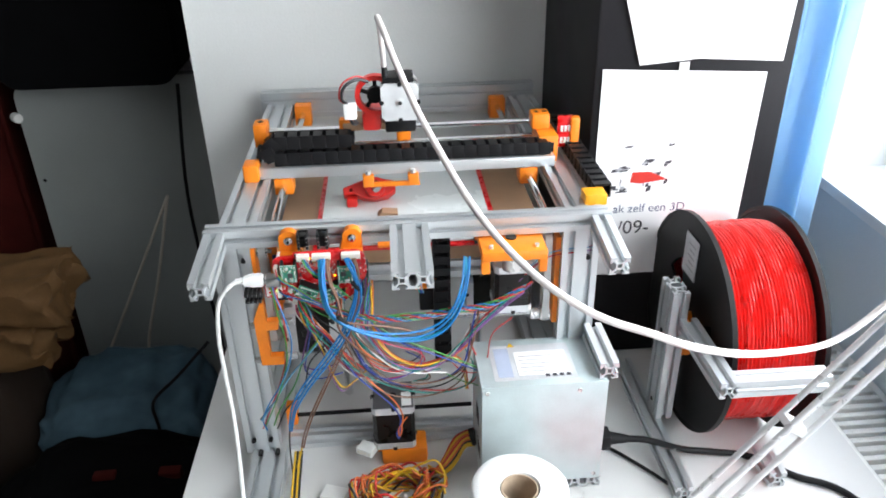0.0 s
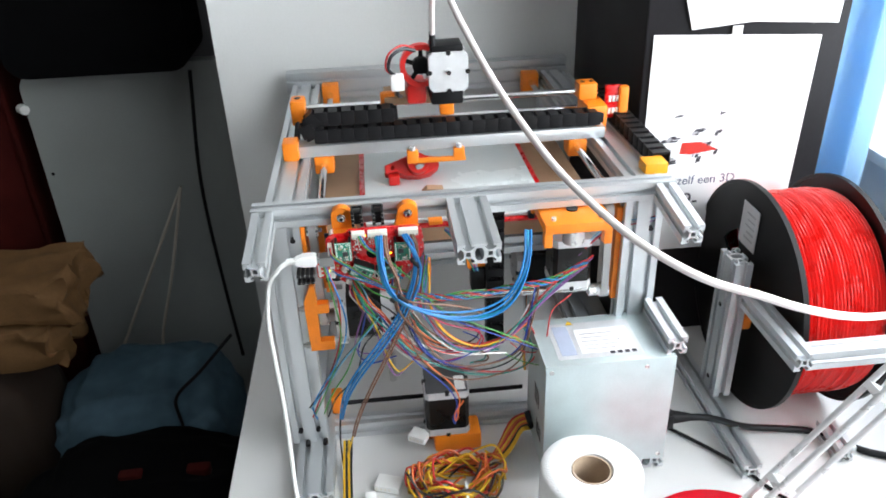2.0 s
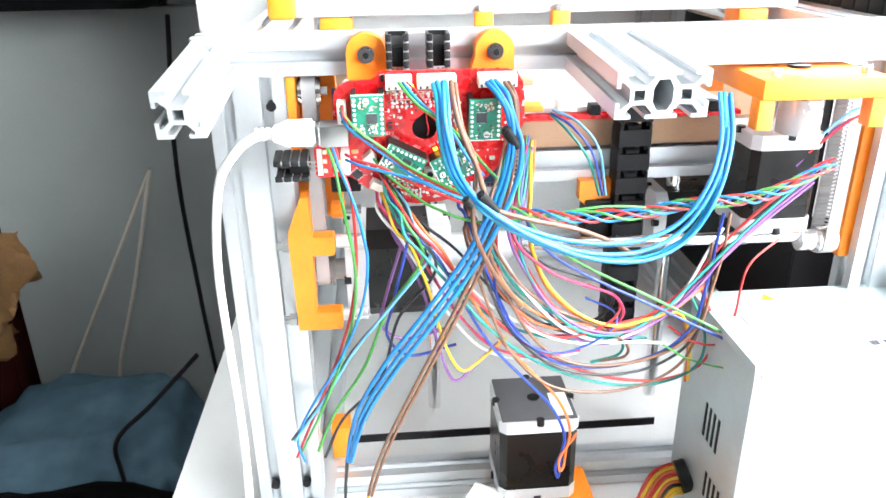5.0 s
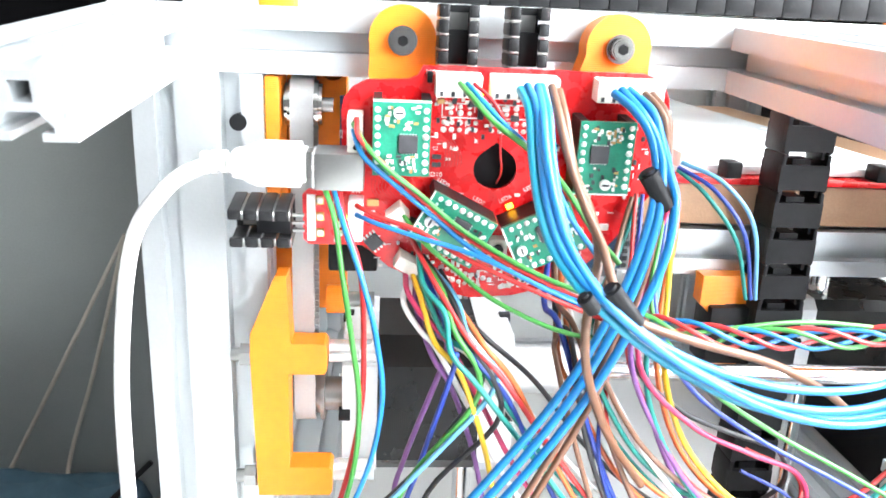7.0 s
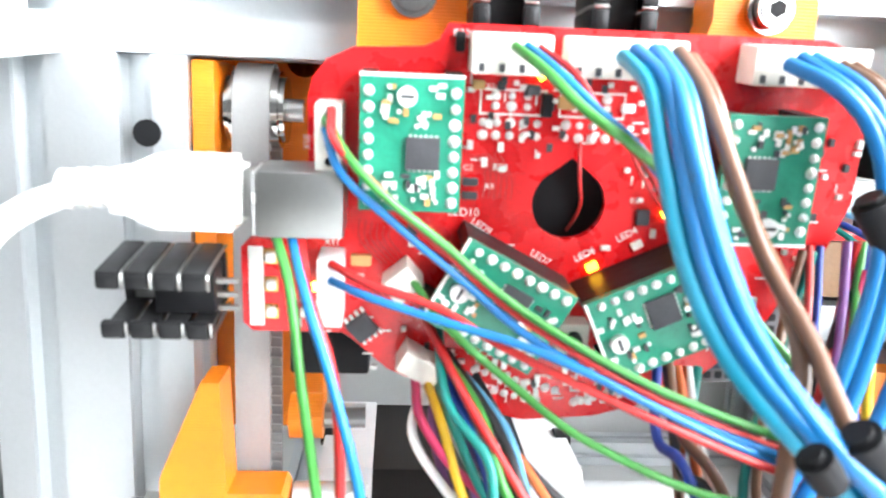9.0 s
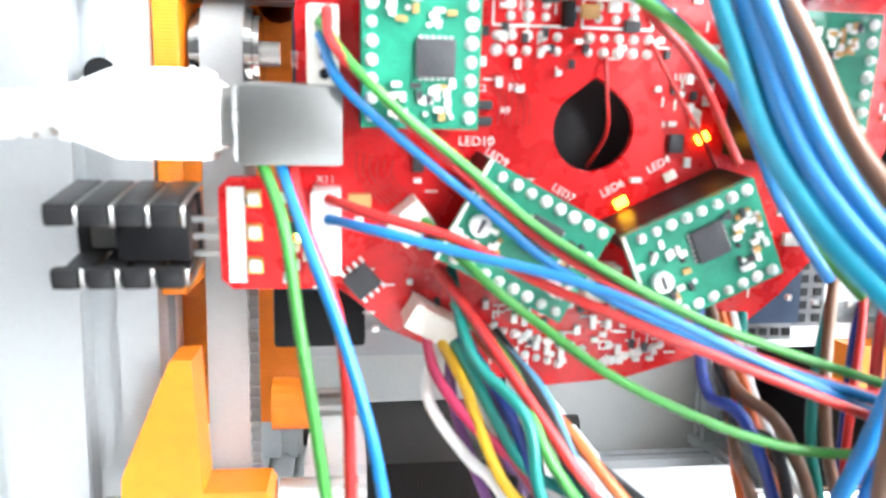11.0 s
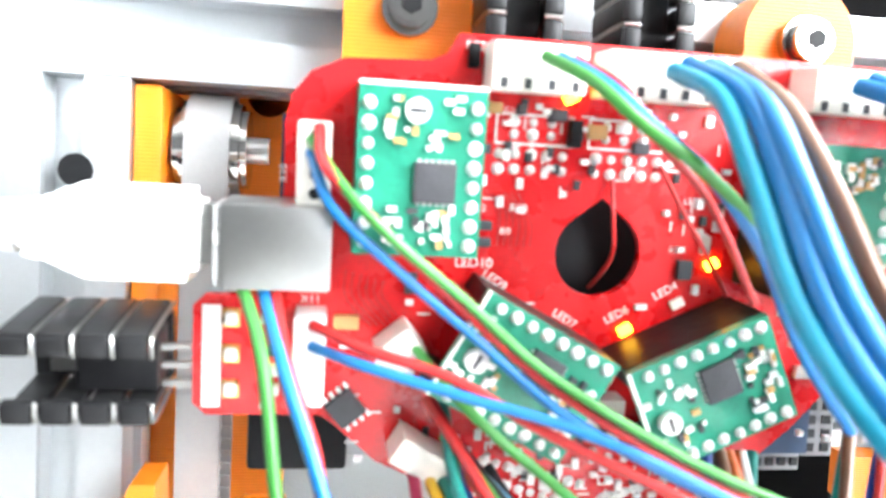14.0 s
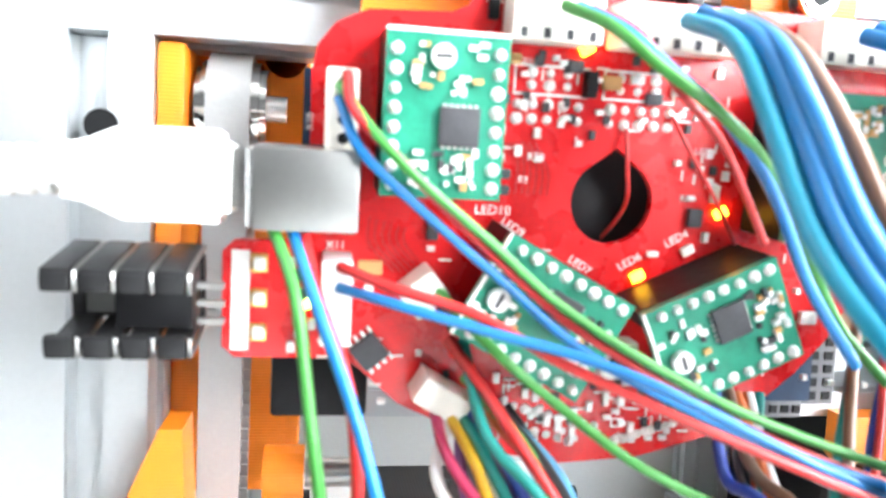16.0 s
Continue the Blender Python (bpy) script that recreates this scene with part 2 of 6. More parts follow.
def tube(pts, r, n=8, step=7, bm=None, smooth_path=True):
    bm = bm or bmesh.new()
    path = spline(pts, step) if smooth_path else [Vector(q) for q in pts]
    rings, up = [], None
    for i, p in enumerate(path):
        d = (path[min(i + 1, len(path) - 1)] - path[max(i - 1, 0)]).normalized()
        if up is None:
            up = d.orthogonal().normalized()
        up = (up - d * up.dot(d)).normalized()
        side = d.cross(up)
        rings.append([bm.verts.new(p + r * (math.cos(k * math.tau / n) * up + math.sin(k * math.tau / n) * side)) for k in range(n)])
    for a, b in zip(rings, rings[1:]):
        for k in range(n):
            bm.faces.new((a[k], a[(k + 1) % n], b[(k + 1) % n], b[k]))
    bm.faces.new(rings[0][::-1])
    bm.faces.new(rings[-1])
    return bm


def prism(outline, y0, y1, holes=(), m=None):
    """A plate with an outline in x and z, from y0 to y1, with holes through it."""
    bm = bmesh.new()
    edges = []
    for loop in (outline, *holes):
        vs = [bm.verts.new((x, y0, z)) for x, z in loop]
        edges += [bm.edges.new((a, b)) for a, b in zip(vs, vs[1:] + vs[:1])]
    bmesh.ops.triangle_fill(bm, use_beauty=True, use_dissolve=False, edges=edges)
    got = bmesh.ops.extrude_face_region(bm, geom=list(bm.faces))
    bmesh.ops.translate(bm, verts=[v for v in got["geom"] if isinstance(v, bmesh.types.BMVert)], vec=(0, y1 - y0, 0))
    if m:
        bm.transform(m)
    return bm


def ring(cx, cz, r, n=24, rz=None):
    return [(cx + r * math.cos(k * math.tau / n), cz + (rz or r) * math.sin(k * math.tau / n)) for k in range(n)]


P = 0.021  # width of the slotted profile


def profile(length, cells=1):
    """A slotted aluminium bar along y from 0, its section centred on x = z = 0, cells wide in x."""
    s = P / 20
    side = [(-10, 0), (-3.1, 0), (-3.1, 1.7), (-5.6, 1.7), (-5.6, 2.8), (-2.9, 5.9), (2.9, 5.9), (5.6, 2.8), (5.6, 1.7), (3.1, 1.7), (3.1, 0)]
    w = 10 * cells
    pts = []
    for c in range(cells):
        pts += [(u + 20 * c - w + 10, -10 + d) for u, d in side]
    pts += [(w - d, u) for u, d in side]
    for c in reversed(range(cells)):
        pts += [(-u + 20 * c - w + 10, 10 - d) for u, d in side]
    pts += [(-w + d, -u) for u, d in side]
    holes = []
    for c in range(cells):
        x = 20 * c - w + 10
        holes.append([(x - 2.2, -2.2), (x + 2.2, -2.2), (x + 2.2, 2.2), (x - 2.2, 2.2)])
    for c in range(cells - 1):
        x = 20 * c - w + 20
        holes.append([(x - 2.2, -6.5), (x + 2.2, -6.5), (x + 4.2, -3), (x + 4.2, 3), (x + 2.2, 6.5), (x - 2.2, 6.5), (x - 4.2, 3), (x - 4.2, -3)])
    sc = lambda loop: [(x * s, z * s) for x, z in loop]
    return prism(sc(pts), 0, length, [sc(h) for h in holes])


def bar(parent, name, p0, axis, length, cells=1, flat="", label=""):
    """A profile bar from the centre of its first end, along 'x', 'y' or 'z'; flat names the axis of its wider side."""
    bm = profile(length, cells)
    turn = {"y": pose(0, 0, 0), "x": pose(0, 0, 0, 0, 0, -90), "z": pose(0, 0, 0, 90)}[axis]
    wide = {"y": "x", "x": "y", "z": "x"}[axis]
    if cells > 1 and flat and flat != wide:
        bm.transform(pose(0, 0, 0, 0, 90, 0))
    bm.transform(Matrix.Translation(p0) @ turn)
    return part(name, bm, ALU, parent, label)


def lettering(text, size, m, material, parent, name="lettering"):
    cu = bpy.data.curves.new("lettering", "FONT")
    cu.body, cu.size, cu.extrude = text, size, 0.00003
    cu.align_x, cu.align_y = "CENTER", "CENTER"
    tmp = bpy.data.objects.new("lettering", cu)
    me = bpy.data.meshes.new_from_object(tmp)
    bpy.data.objects.remove(tmp)
    me.materials.append(material)
    me.transform(root_of(parent).matrix_basis.inverted() @ m)
    ob = new(name, me)
    ob.parent = parent
    return ob


def wire(colour, r, pts, label="", n=8):
    what = {"lightblue": "light blue", "darkblue": "dark blue", "cyan": "bright blue"}.get(colour, colour)
    p = [Vector(q) for q in pts]
    if len(p) > 8:
        p = p[:3] + [(a + 2 * b + c) / 4 for a, b, c in zip(p[2:], p[3:], p[4:])] + p[-1:]
    return solo("wire", tube(p, r, n), WIRES[colour], label or what + " insulated wire hanging loose from the control board", "wire", "printer wiring", smooth=80)


# ---- room ----
def slab(name, lo, hi, material, label, category="wall"):
    return solo(name, box(lo, hi), material, label, category, kind="structure", smooth=0)


slab("floor", (-2.4, -2.4, -0.1), (0.9, 2.5, 0.0), FLOOR, "dark wooden floor of the room", "floor")
slab("ceiling", (-2.4, -2.4, 2.5), (0.9, 2.5, 2.6), WALL, "white painted ceiling above the room", "ceiling")
slab("wall_back", (-0.290, 1.312, 0.0), (0.72, 2.4, 2.5), WALL, "white painted wall close behind the printer")
# three enclosing walls, kept dark so they bounce little light back
slab("wall_recess", (-2.4, 2.4, 0.0), (0.9, 2.5, 2.5), FILL_CUT_WALL, "wall at the end of the dark recess, darkened to cut fill light")
slab("wall_left", (-2.5, -2.4, 0.0), (-2.4, 2.5, 2.5), FILL_CUT_WALL, "unseen wall across the room, darkened to cut fill light")
slab("wall_front", (-2.4, -2.5, 0.0), (0.9, -2.4, 2.5), FILL_CUT_WALL, "unseen wall behind the desk's user, darkened to cut fill light")
# pale blue tone puts hazy daylight into the colour of the wall below
slab("wall_window_below", (0.72, -2.4, 0.0), (0.90, 1.312, 0.97), mat("daylight_tinted_wall", (0.72, 0.80, 0.88), 0.6, 0, 0.04, 3, 0.2, 260), "wall under the window, tinted pale blue-white for daylight haze")
slab("wall_window_above", (0.72, -2.4, 2.2), (0.90, 1.312, 2.5), WALL, "white wall above the window")
slab("wall_window_far", (0.72, 1.15, 0.97), (0.90, 1.312, 2.2), WALL, "white wall beside the window")
slab("wall_window_near", (0.72, -2.4, 0.97), (0.90, -1.1, 2.2), WALL, "white wall beside the window")


def window():
    w = thing("window_1", (0.80, 0.02, 0.97), "white framed window with bright daylight outside", "window", kind="structure")
    part("window_sill", box((0.70, -1.1, 0.955), (0.90, 1.15, 0.973), 0.003), DIRTY_GLASS, w)
    for lo, hi in (((0.85, 1.09, 0.973), (0.89, 1.15, 2.2)), ((0.85, -1.1, 0.973), (0.89, -1.04, 2.2)), ((0.85, -1.04, 0.973), (0.89, 1.09, 1.03)),
                   ((0.85, -1.04, 2.14), (0.89, 1.09, 2.2)), ((0.85, 0.0, 1.03), (0.89, 0.06, 2.14))):
        part("window_frame", box(lo, hi, 0.004), DIRTY_GLASS, w)
    part("handle", box((0.835, 1.02, 1.25), (0.85, 1.04, 1.36), 0.004), WHITE_PL, w)


window()
# pale blank distance outside the window
glow = mat("bright_overcast_sky", (0.95, 0.98, 1.0), 1.0, 0, 0.02, 2, 0, glow=1.6)
slab("backdrop", (3.4, -6.0, -1.0), (3.45, 6.0, 5.0), glow, "bright pale overcast sky outside the window", "sky")


# ---- desk ----
def desk():
    d = thing("desk", (0.15, 0.6, 0.0), "white laminate desk under the printer, lightly worn", "desk")
    part("tabletop", prism([(-0.250, 0.725), (0.600, 0.725), (0.600, 0.75), (-0.250, 0.75)], 0.15, 1.305), DESK, d)
    for x, y in ((-0.23, 0.2), (0.56, 0.2), (-0.23, 1.26), (0.56, 1.26)):
        part("leg", box((x - 0.02, y - 0.02, 0), (x + 0.02, y + 0.02, 0.725), 0.003), ALU, d)


desk()


def grille():
    g = thing("convector_grille", (0.66, 0.5, 0.0), "white slotted heater grille under the window", "heater")
    part("casing", box((0.606, -0.6, 0.0), (0.719, 1.30, 0.715), 0.004), WHITE_PL, g)
    part("rim", box((0.606, -0.6, 0.715), (0.618, 1.30, 0.735), 0.002), WHITE_PL, g)
    part("rim", box((0.707, -0.6, 0.715), (0.719, 1.30, 0.735), 0.002), WHITE_PL, g)
    part("dark_gap", box((0.618, -0.6, 0.715), (0.707, 1.30, 0.717)), BLACK, g, "dark slot under the grille bars")
    proto = None
    for i in range(60):
        y = 0.30 + i * 0.0165
        if proto is None:
            proto = part("slat", box((0.618, y, 0.722), (0.707, y + 0.009, 0.735), 0.0015), WHITE_PL, g)
        else:
            ob = new("slat", proto.data)
            ob.parent, ob.location = g, (0, i * 0.0165, 0)


grille()


# ---- printer frame ----
FX0, FX1 = -0.181, 0.265
Y0 = 0.797            # front face of the frame
ZT = 1.0662           # centre height of the top side rails
ZB = 1.0747           # centre height of the front beam


def printer_frame():
    f = thing("printer_frame", (0.04, 1.0, 0.75), "printer frame of bolted slotted aluminium bars", "printer frame")
    bar(f, "front_beam", (FX0, Y0 + P / 2, ZB), "x", FX1 - FX0)
    # the three stub rails sag a little towards their free ends
    for name, x, y, z, cells in (("top_rail", -0.1685, 0.707, 1.0655, 1), ("top_rail", 0.2530, 0.715, 1.0645, 1), ("centre_rail", 0.0405, 0.702, 1.0690, 2)):
        bm = profile(Y0 - y, cells)
        bm.transform(Matrix.Translation((x, y, z)) @ Matrix.Rotation(math.atan2(ZB - z - 0.0005, Y0 - y), 4, "X"))
        part(name, bm, ALU, f)
    bar(f, "side_rail", (0.2545, 0.717, 0.9295), "y", Y0 - 0.717)
    bar(f, "upright", (-0.1550, Y0 + P / 2, 0.772), "z", 0.2920, 2, "x")
    bar(f, "upright", (0.2335, Y0 + P / 2, 0.772), "z", 0.2920, 2, "x")
    bar(f, "upright", (-0.16, 1.282, 0.772), "z", 0.279, 2, "x")
    bar(f, "upright", (0.2435, 1.282, 0.772), "z", 0.279, 2, "x")
    bar(f, "base_rail", (-0.148, 0.714, 0.761), "y", 0.58, 2, "x")
    bar(f, "base_rail", (0.238, 0.722, 0.761), "y", 0.57, 2, "x")
    bar(f, "cross_bar", (-0.127, 0.832, 0.7612), "x", 0.343)
    bar(f, "cross_bar", (-0.127, 1.25, 0.7612), "x", 0.343)
    bar(f, "rear_beam", (FX0, 1.2825, 1.0740), "x", FX1 - FX0, 2, "z")
    bar(f, "top_side_rail", (-0.150, Y0 + P, ZT), "y", 1.270 - Y0 - P, 2, "x")
    bar(f, "top_side_rail", (0.243, Y0 + P, ZT), "y", 1.270 - Y0 - P, 2, "x")
    for x, z in ((-0.1422, 1.0483), (-0.1655, 0.79), (-0.1445, 0.79), (0.243, 1.03)):
        part("bolt_hole", cyl((x, Y0 - 0.0006, z), (x, Y0 + 0.004, z), 0.0028, 16), BLACK, f, "dark screw hole in the bar")
    for x in (-0.1585, -0.1375):
        part("screw", cyl((x, 0.791, 0.7722), (x, 0.800, 0.7745), 0.003, 14), BLACK_METAL, f, "dark screw head")


printer_frame()


# ---- printer mechanics ----
def nema(name, c, axis, label, length=0.036, s=0.0222, cap=0.009, cut=0.0045, shaft=True):
    """A square stepper motor; c is the centre of its body, axis the way its shaft points."""
    m = thing(name, c, label, "motor", "stepper motors")
    turn = Matrix.Translation(c) @ Vector(axis).to_track_quat("Z", "Y").to_matrix().to_4x4()
    h = length / 2

    def slice_(z0, z1, inset, cut=cut):
        o = [(-s + inset + cut, -s + inset), (s - inset - cut, -s + inset), (s - inset, -s + inset + cut), (s - inset, s - inset - cut),
             (s - inset - cut, s - inset), (-s + inset + cut, s - inset), (-s + inset, s - inset - cut), (-s + inset, -s + inset + cut)]
        bm = prism(o, z0, z1)
        bm.transform(turn @ pose(0, 0, 0, 90))
        return bm
    part("body", slice_(-h + cap, h - cap, 0.0006), LAMINATE, m, "black laminated motor body")
    part("end_cap", slice_(-h, -h + cap, 0), CAST, m, "bright cast end cap")
    part("end_cap", slice_(h - cap, h, 0), CAST, m, "bright cast end cap")
    d = Vector(axis).normalized()
    part("boss", cyl(Vector(c) - d * (h + 0.0012), Vector(c) - d * (h - 0.004), 0.0045, 24), CAST, m)
    part("shaft", cyl(Vector(c) - d * (h + 0.003), Vector(c) + d * (h + (0.016 if shaft else 0.0)), 0.0026, 14), ROD, m)
    side = d.orthogonal().normalized()
    up = d.cross(side)
    for a, b in ((1, 1), (1, -1), (-1, 1), (-1, -1)):
        q = Vector(c) + (side * a + up * b) * s * 0.68
        for e in (-1, 1):
            part("screw", cyl(q + d * e * (h - 0.003), q + d * e * (h + 0.0012), 0.0027, 12), BLACK_METAL, m)
    return m


nema("stepper_motor", (-0.0760, 0.8285, 0.9400), (1, 0, 0), "large black stepper motor bolted to an orange bracket beside an upright", 0.0645, 0.0293, 0.013, 0.009)
nema("stepper_motor", (0.159, 0.822, 0.990), (0, 0, 1), "black stepper motor hanging under an orange mount", 0.062)
low = nema("stepper_motor", (0.0115, 0.808, 0.8085), (0, 0, 1), "black stepper motor standing low near the desk", 0.064, 0.0265, shaft=False)
part("top_plate", box((-0.0135, 0.783, 0.8403), (0.0365, 0.833, 0.8413), 0.0004), MOTOR_TOP, low, "dark grey painted top")
part("shaft_hole", cyl((0.0115, 0.808, 0.8410), (0.0115, 0.808, 0.8418), 0.0042, 24), BLACK, low, "dark round shaft hole")
part("label", box((0.022, 0.786, 0.8413), (0.034, 0.812, 0.8415)), PAPER, low, "white paper sticker")
nema("stepper_motor", (0.150, 0.905, 0.935), (1, 0, 0), "black stepper motor deep inside the frame", 0.075)
nema("extruder_motor", (0.039, 0.942, 1.181), (0, 1, 0), "bright faced extruder motor on the print carriage", 0.040)


def bracket_left():
    b = thing("motor_bracket", (-0.132, 0.80, 0.9), "orange printed motor bracket with two arms", "bracket", "orange printed parts")
    o = [(-0.1375, 0.9145), (-0.1120, 0.9145), (-0.1110, 0.9160), (-0.1110, 0.9245), (-0.1120, 0.9260), (-0.1262, 0.9260), (-0.1260, 0.9630), (-0.1138, 0.9630), (-0.1128, 0.9645), (-0.1128, 0.9730), (-0.1138, 0.9745), (-0.1250, 0.9745), (-0.1262, 0.9990), (-0.1300, 0.9990), (-0.1387, 0.9780), (-0.1390, 0.9700)]
    part("plate", prism(o, 0.786, 0.7962), ORANGE, b)
    for z in (0.9687, 0.9203):
        part("standoff", cyl((-0.1122, 0.794, z), (-0.096, 0.794, z), 0.0042, 16), STEEL, b, "bright steel spacer")
        part("screw", cyl((-0.146, 0.790, z), (-0.1388, 0.790, z), 0.0024, 12), SHELL, b, "steel screw end")
        part("nut", cyl((-0.1428, 0.790, z), (-0.1386, 0.790, z), 0.0042, 6), SHELL, b)
    part("rear_plate", box((-0.1392, 0.8185, 0.975), (-0.1080, 0.828, 1.0660), 0.001), ORANGE, b)
    part("idler_cheek", box((-0.1338, 0.7985, 1.008), (-0.1290, 0.8183, 1.0635), 0.001), ORANGE, b)
    part("idler", cyl((-0.1280, 0.808, 1.0537), (-0.1155, 0.808, 1.0537), 0.0083, 28, bevel=0.0012), CHROME, b, "shiny steel idler pulley")
    part("idler_shaft", cyl((-0.1289, 0.808, 1.0537), (-0.1120, 0.808, 1.0537), 0.0025, 14), STEEL, b)
    part("pulley", cyl((-0.1280, 0.810, 0.9435), (-0.1165, 0.810, 0.9435), 0.0075, 28), SHELL, b, "toothed steel pulley")
    part("pulley_flange", cyl((-0.1165, 0.810, 0.9435), (-0.1150, 0.810, 0.9435), 0.0100, 28), SHELL, b)
    part("hub", cyl((-0.1150, 0.810, 0.9435), (-0.106, 0.810, 0.9435), 0.0065, 20), SHELL, b)
    part("spacer_block", cyl((-0.1140, 0.803, 0.985), (-0.1065, 0.803, 0.985), 0.0052, 18), ORANGE, b)
    part("spacer_screw", cyl((-0.1063, 0.803, 0.985), (-0.097, 0.803, 0.985), 0.0028, 14), SHELL, b)


bracket_left()


def belt_loop(name, x0, x1, y, z0, z1, r0, r1, label):
    """A flat belt round two wheels with shafts along x."""
    bm = bmesh.new()
    path = [(y - r1 * math.cos(a), z1 + r1 * math.sin(a)) for a in np.linspace(0, math.pi, 14)] + [(y + r0 * math.cos(a), z0 - r0 * math.sin(a)) for a in np.linspace(0, math.pi, 14)]
    rows = []
    for i, (py, pz) in enumerate(path):
        a, b = path[i - 1], path[(i + 1) % len(path)]
        t = Vector((b[0] - a[0], b[1] - a[1])).normalized()
        n = Vector((-t.y, t.x)) * 0.0009
        rows.append([bm.verts.new(v) for v in ((x0, py, pz), (x1, py, pz), (x1, py + n.x, pz + n.y), (x0, py + n.x, pz + n.y))])
    for i, r in enumerate(rows):
        s = rows[(i + 1) % len(rows)]
        for k in range(4):
            bm.faces.new((r[k], r[(k + 1) % 4], s[(k + 1) % 4], s[k]))
    t = thing(name, ((x0 + x1) / 2, y, z0), label, "belt", "timing belts")
    part("band", bm, BELT_GREY, t)
    n = int((z1 - z0) / 0.0025)
    proto = None
    for k in range(n):
        for side in (-1, 1):
            z = z0 + 0.002 + k * 0.0025
            yy = y + side * ((r0 + r1) / 2 - 0.0016)
            if proto is None:
                proto = part("tooth", box((x0, yy - 0.0004, z), (x1, yy + 0.0004, z + 0.0012)), BELT_GREY, t)
                base = Vector((0, yy, z))
            else:
                o = new("tooth", proto.data)
                o.parent, o.location = t, (0, yy - base.y, z - base.z)


belt_loop("timing_belt", -0.1258, -0.1182, 0.809, 0.9435, 1.0537, 0.0085, 0.0090, "grey rubber timing belt round a steel idler")
belt_loop("timing_belt", 0.1945, 0.2025, 0.812, 0.948, 1.050, 0.0082, 0.0082, "pale timing belt running down beside an orange strip")


def right_mount():
    b = thing("motor_mount", (0.153, 0.82, 1.02), "orange printed motor mount under the front beam", "bracket", "orange printed parts")
    part("top_plate", box((0.117, 0.762, 1.050), (0.189, 0.838, 1.062), 0.003, m=None), ORANGE, b)
    for x in (0.119, 0.182):
        part("leg", box((x - 0.002, 0.764, 1.034), (x + 0.007, 0.774, 1.051), 0.001), ORANGE, b)
        part("leg", box((x - 0.002, 0.830, 1.042), (x + 0.008, 0.842, 1.051), 0.001), ORANGE, b)
    part("bushing", cyl((0.153, 0.795, 1.0615), (0.153, 0.795, 1.0635), 0.0062, 20), BLACK_METAL, b, "dark screw in a round recess")
    part("pulley", cyl((0.155, 0.790, 1.026), (0.155, 0.790, 1.046), 0.012, 24), STEEL, b, "shiny steel pulley")
    for x in (0.128, 0.178):
        part("screw", cyl((x, 0.772, 1.0615), (x, 0.772, 1.0655), 0.0026, 12), STEEL, b)
    part("side_strip", box((0.2068, 0.806, 0.937), (0.2150, 0.822, 1.053), 0.002), ORANGE, b)
    part("wheel", cyl((0.1925, 0.812, 0.948), (0.2045, 0.812, 0.948), 0.0085, 24), STEEL, b, "toothed steel pulley")
    part("collar", cyl((0.182, 0.813, 0.9475), (0.1925, 0.813, 0.9475), 0.007, 20), STEEL, b)


right_mount()


def z_shaft():
    s = thing("drive_shaft", (0.07, 0.815, 0.946), "long bright steel drive shaft with a coupling", "shaft")
    part("rod", cyl((-0.028, 0.815, 0.952), (0.194, 0.814, 0.950), 0.004, 20), ROD, s)
    part("coupling", cyl((-0.044, 0.815, 0.952), (-0.006, 0.815, 0.952), 0.0095, 28, bevel=0.0008), ALU, s, "grey aluminium coupling")


z_shaft()


def link_mesh():
    """One chain link, 0.016 long in x, 0.022 deep in y, 0.019 high."""
    bm = bmesh.new()
    for y in (-0.0105, 0.0085):
        box((-0.0095, y, -0.0085), (0.0065, y + 0.002, 0.0085), 0.001, bm)
        box((0.004, y + (0.0016 if y < 0 else -0.0016), -0.0065), (0.0105, y + 0.002 + (0.0016 if y < 0 else -0.0016), 0.0065), 0.001, bm)
    box((-0.0085, -0.0105, 0.006), (0.0020, 0.0105, 0.0085), 0, bm)
    box((-0.0085, -0.0105, -0.0085), (0.0020, 0.0105, -0.006), 0, bm)
    box((0.0, -0.004, -0.0045), (0.004, 0.004, 0.0045), 0, bm)
    return finish("link", bm, BLACK)


LINK = link_mesh()


def chain(base, places, label):
    c = thing("cable_chain", base, label, "cable chain", "cable chains")
    inv = Matrix.Translation(base).inverted()
    for m in places:
        ob = new("link", LINK)
        ob.parent = c
        ob.matrix_basis = inv @ m
    return c


run = [pose(-0.112 + 0.016 * i, 0.972, 1.1005) for i in range(22)]
run += [pose(-0.128, 0.972, 1.106, 0, 70, 0), pose(-0.124, 0.973, 1.118, 0, 140, 0)]
run += [pose(-0.110 + 0.016 * i, 0.9735, 1.1215) for i in range(6)]
chain((0.05, 0.972, 1.09), run, "black plastic cable chain lying along the gantry beam")
chain((0.081, 0.865, 0.86), [Matrix.Translation((0.0785, 0.850, 0.870 + 0.016 * i)) @ Matrix(((0, 1, 0, 0), (0, 0, 1, 0), (1, 0, 0, 0), (0, 0, 0, 1))) for i in range(12)],
      "black plastic cable chain hanging upright inside the frame")
chain((0.262, 1.0, 1.08), [pose(0.272 - 0.0006 * i, 0.87 + 0.016 * i, 1.083 + 0.0006 * i, 0, 0, 90) for i in range(15)], "black plastic cable chain lying along the side rail")


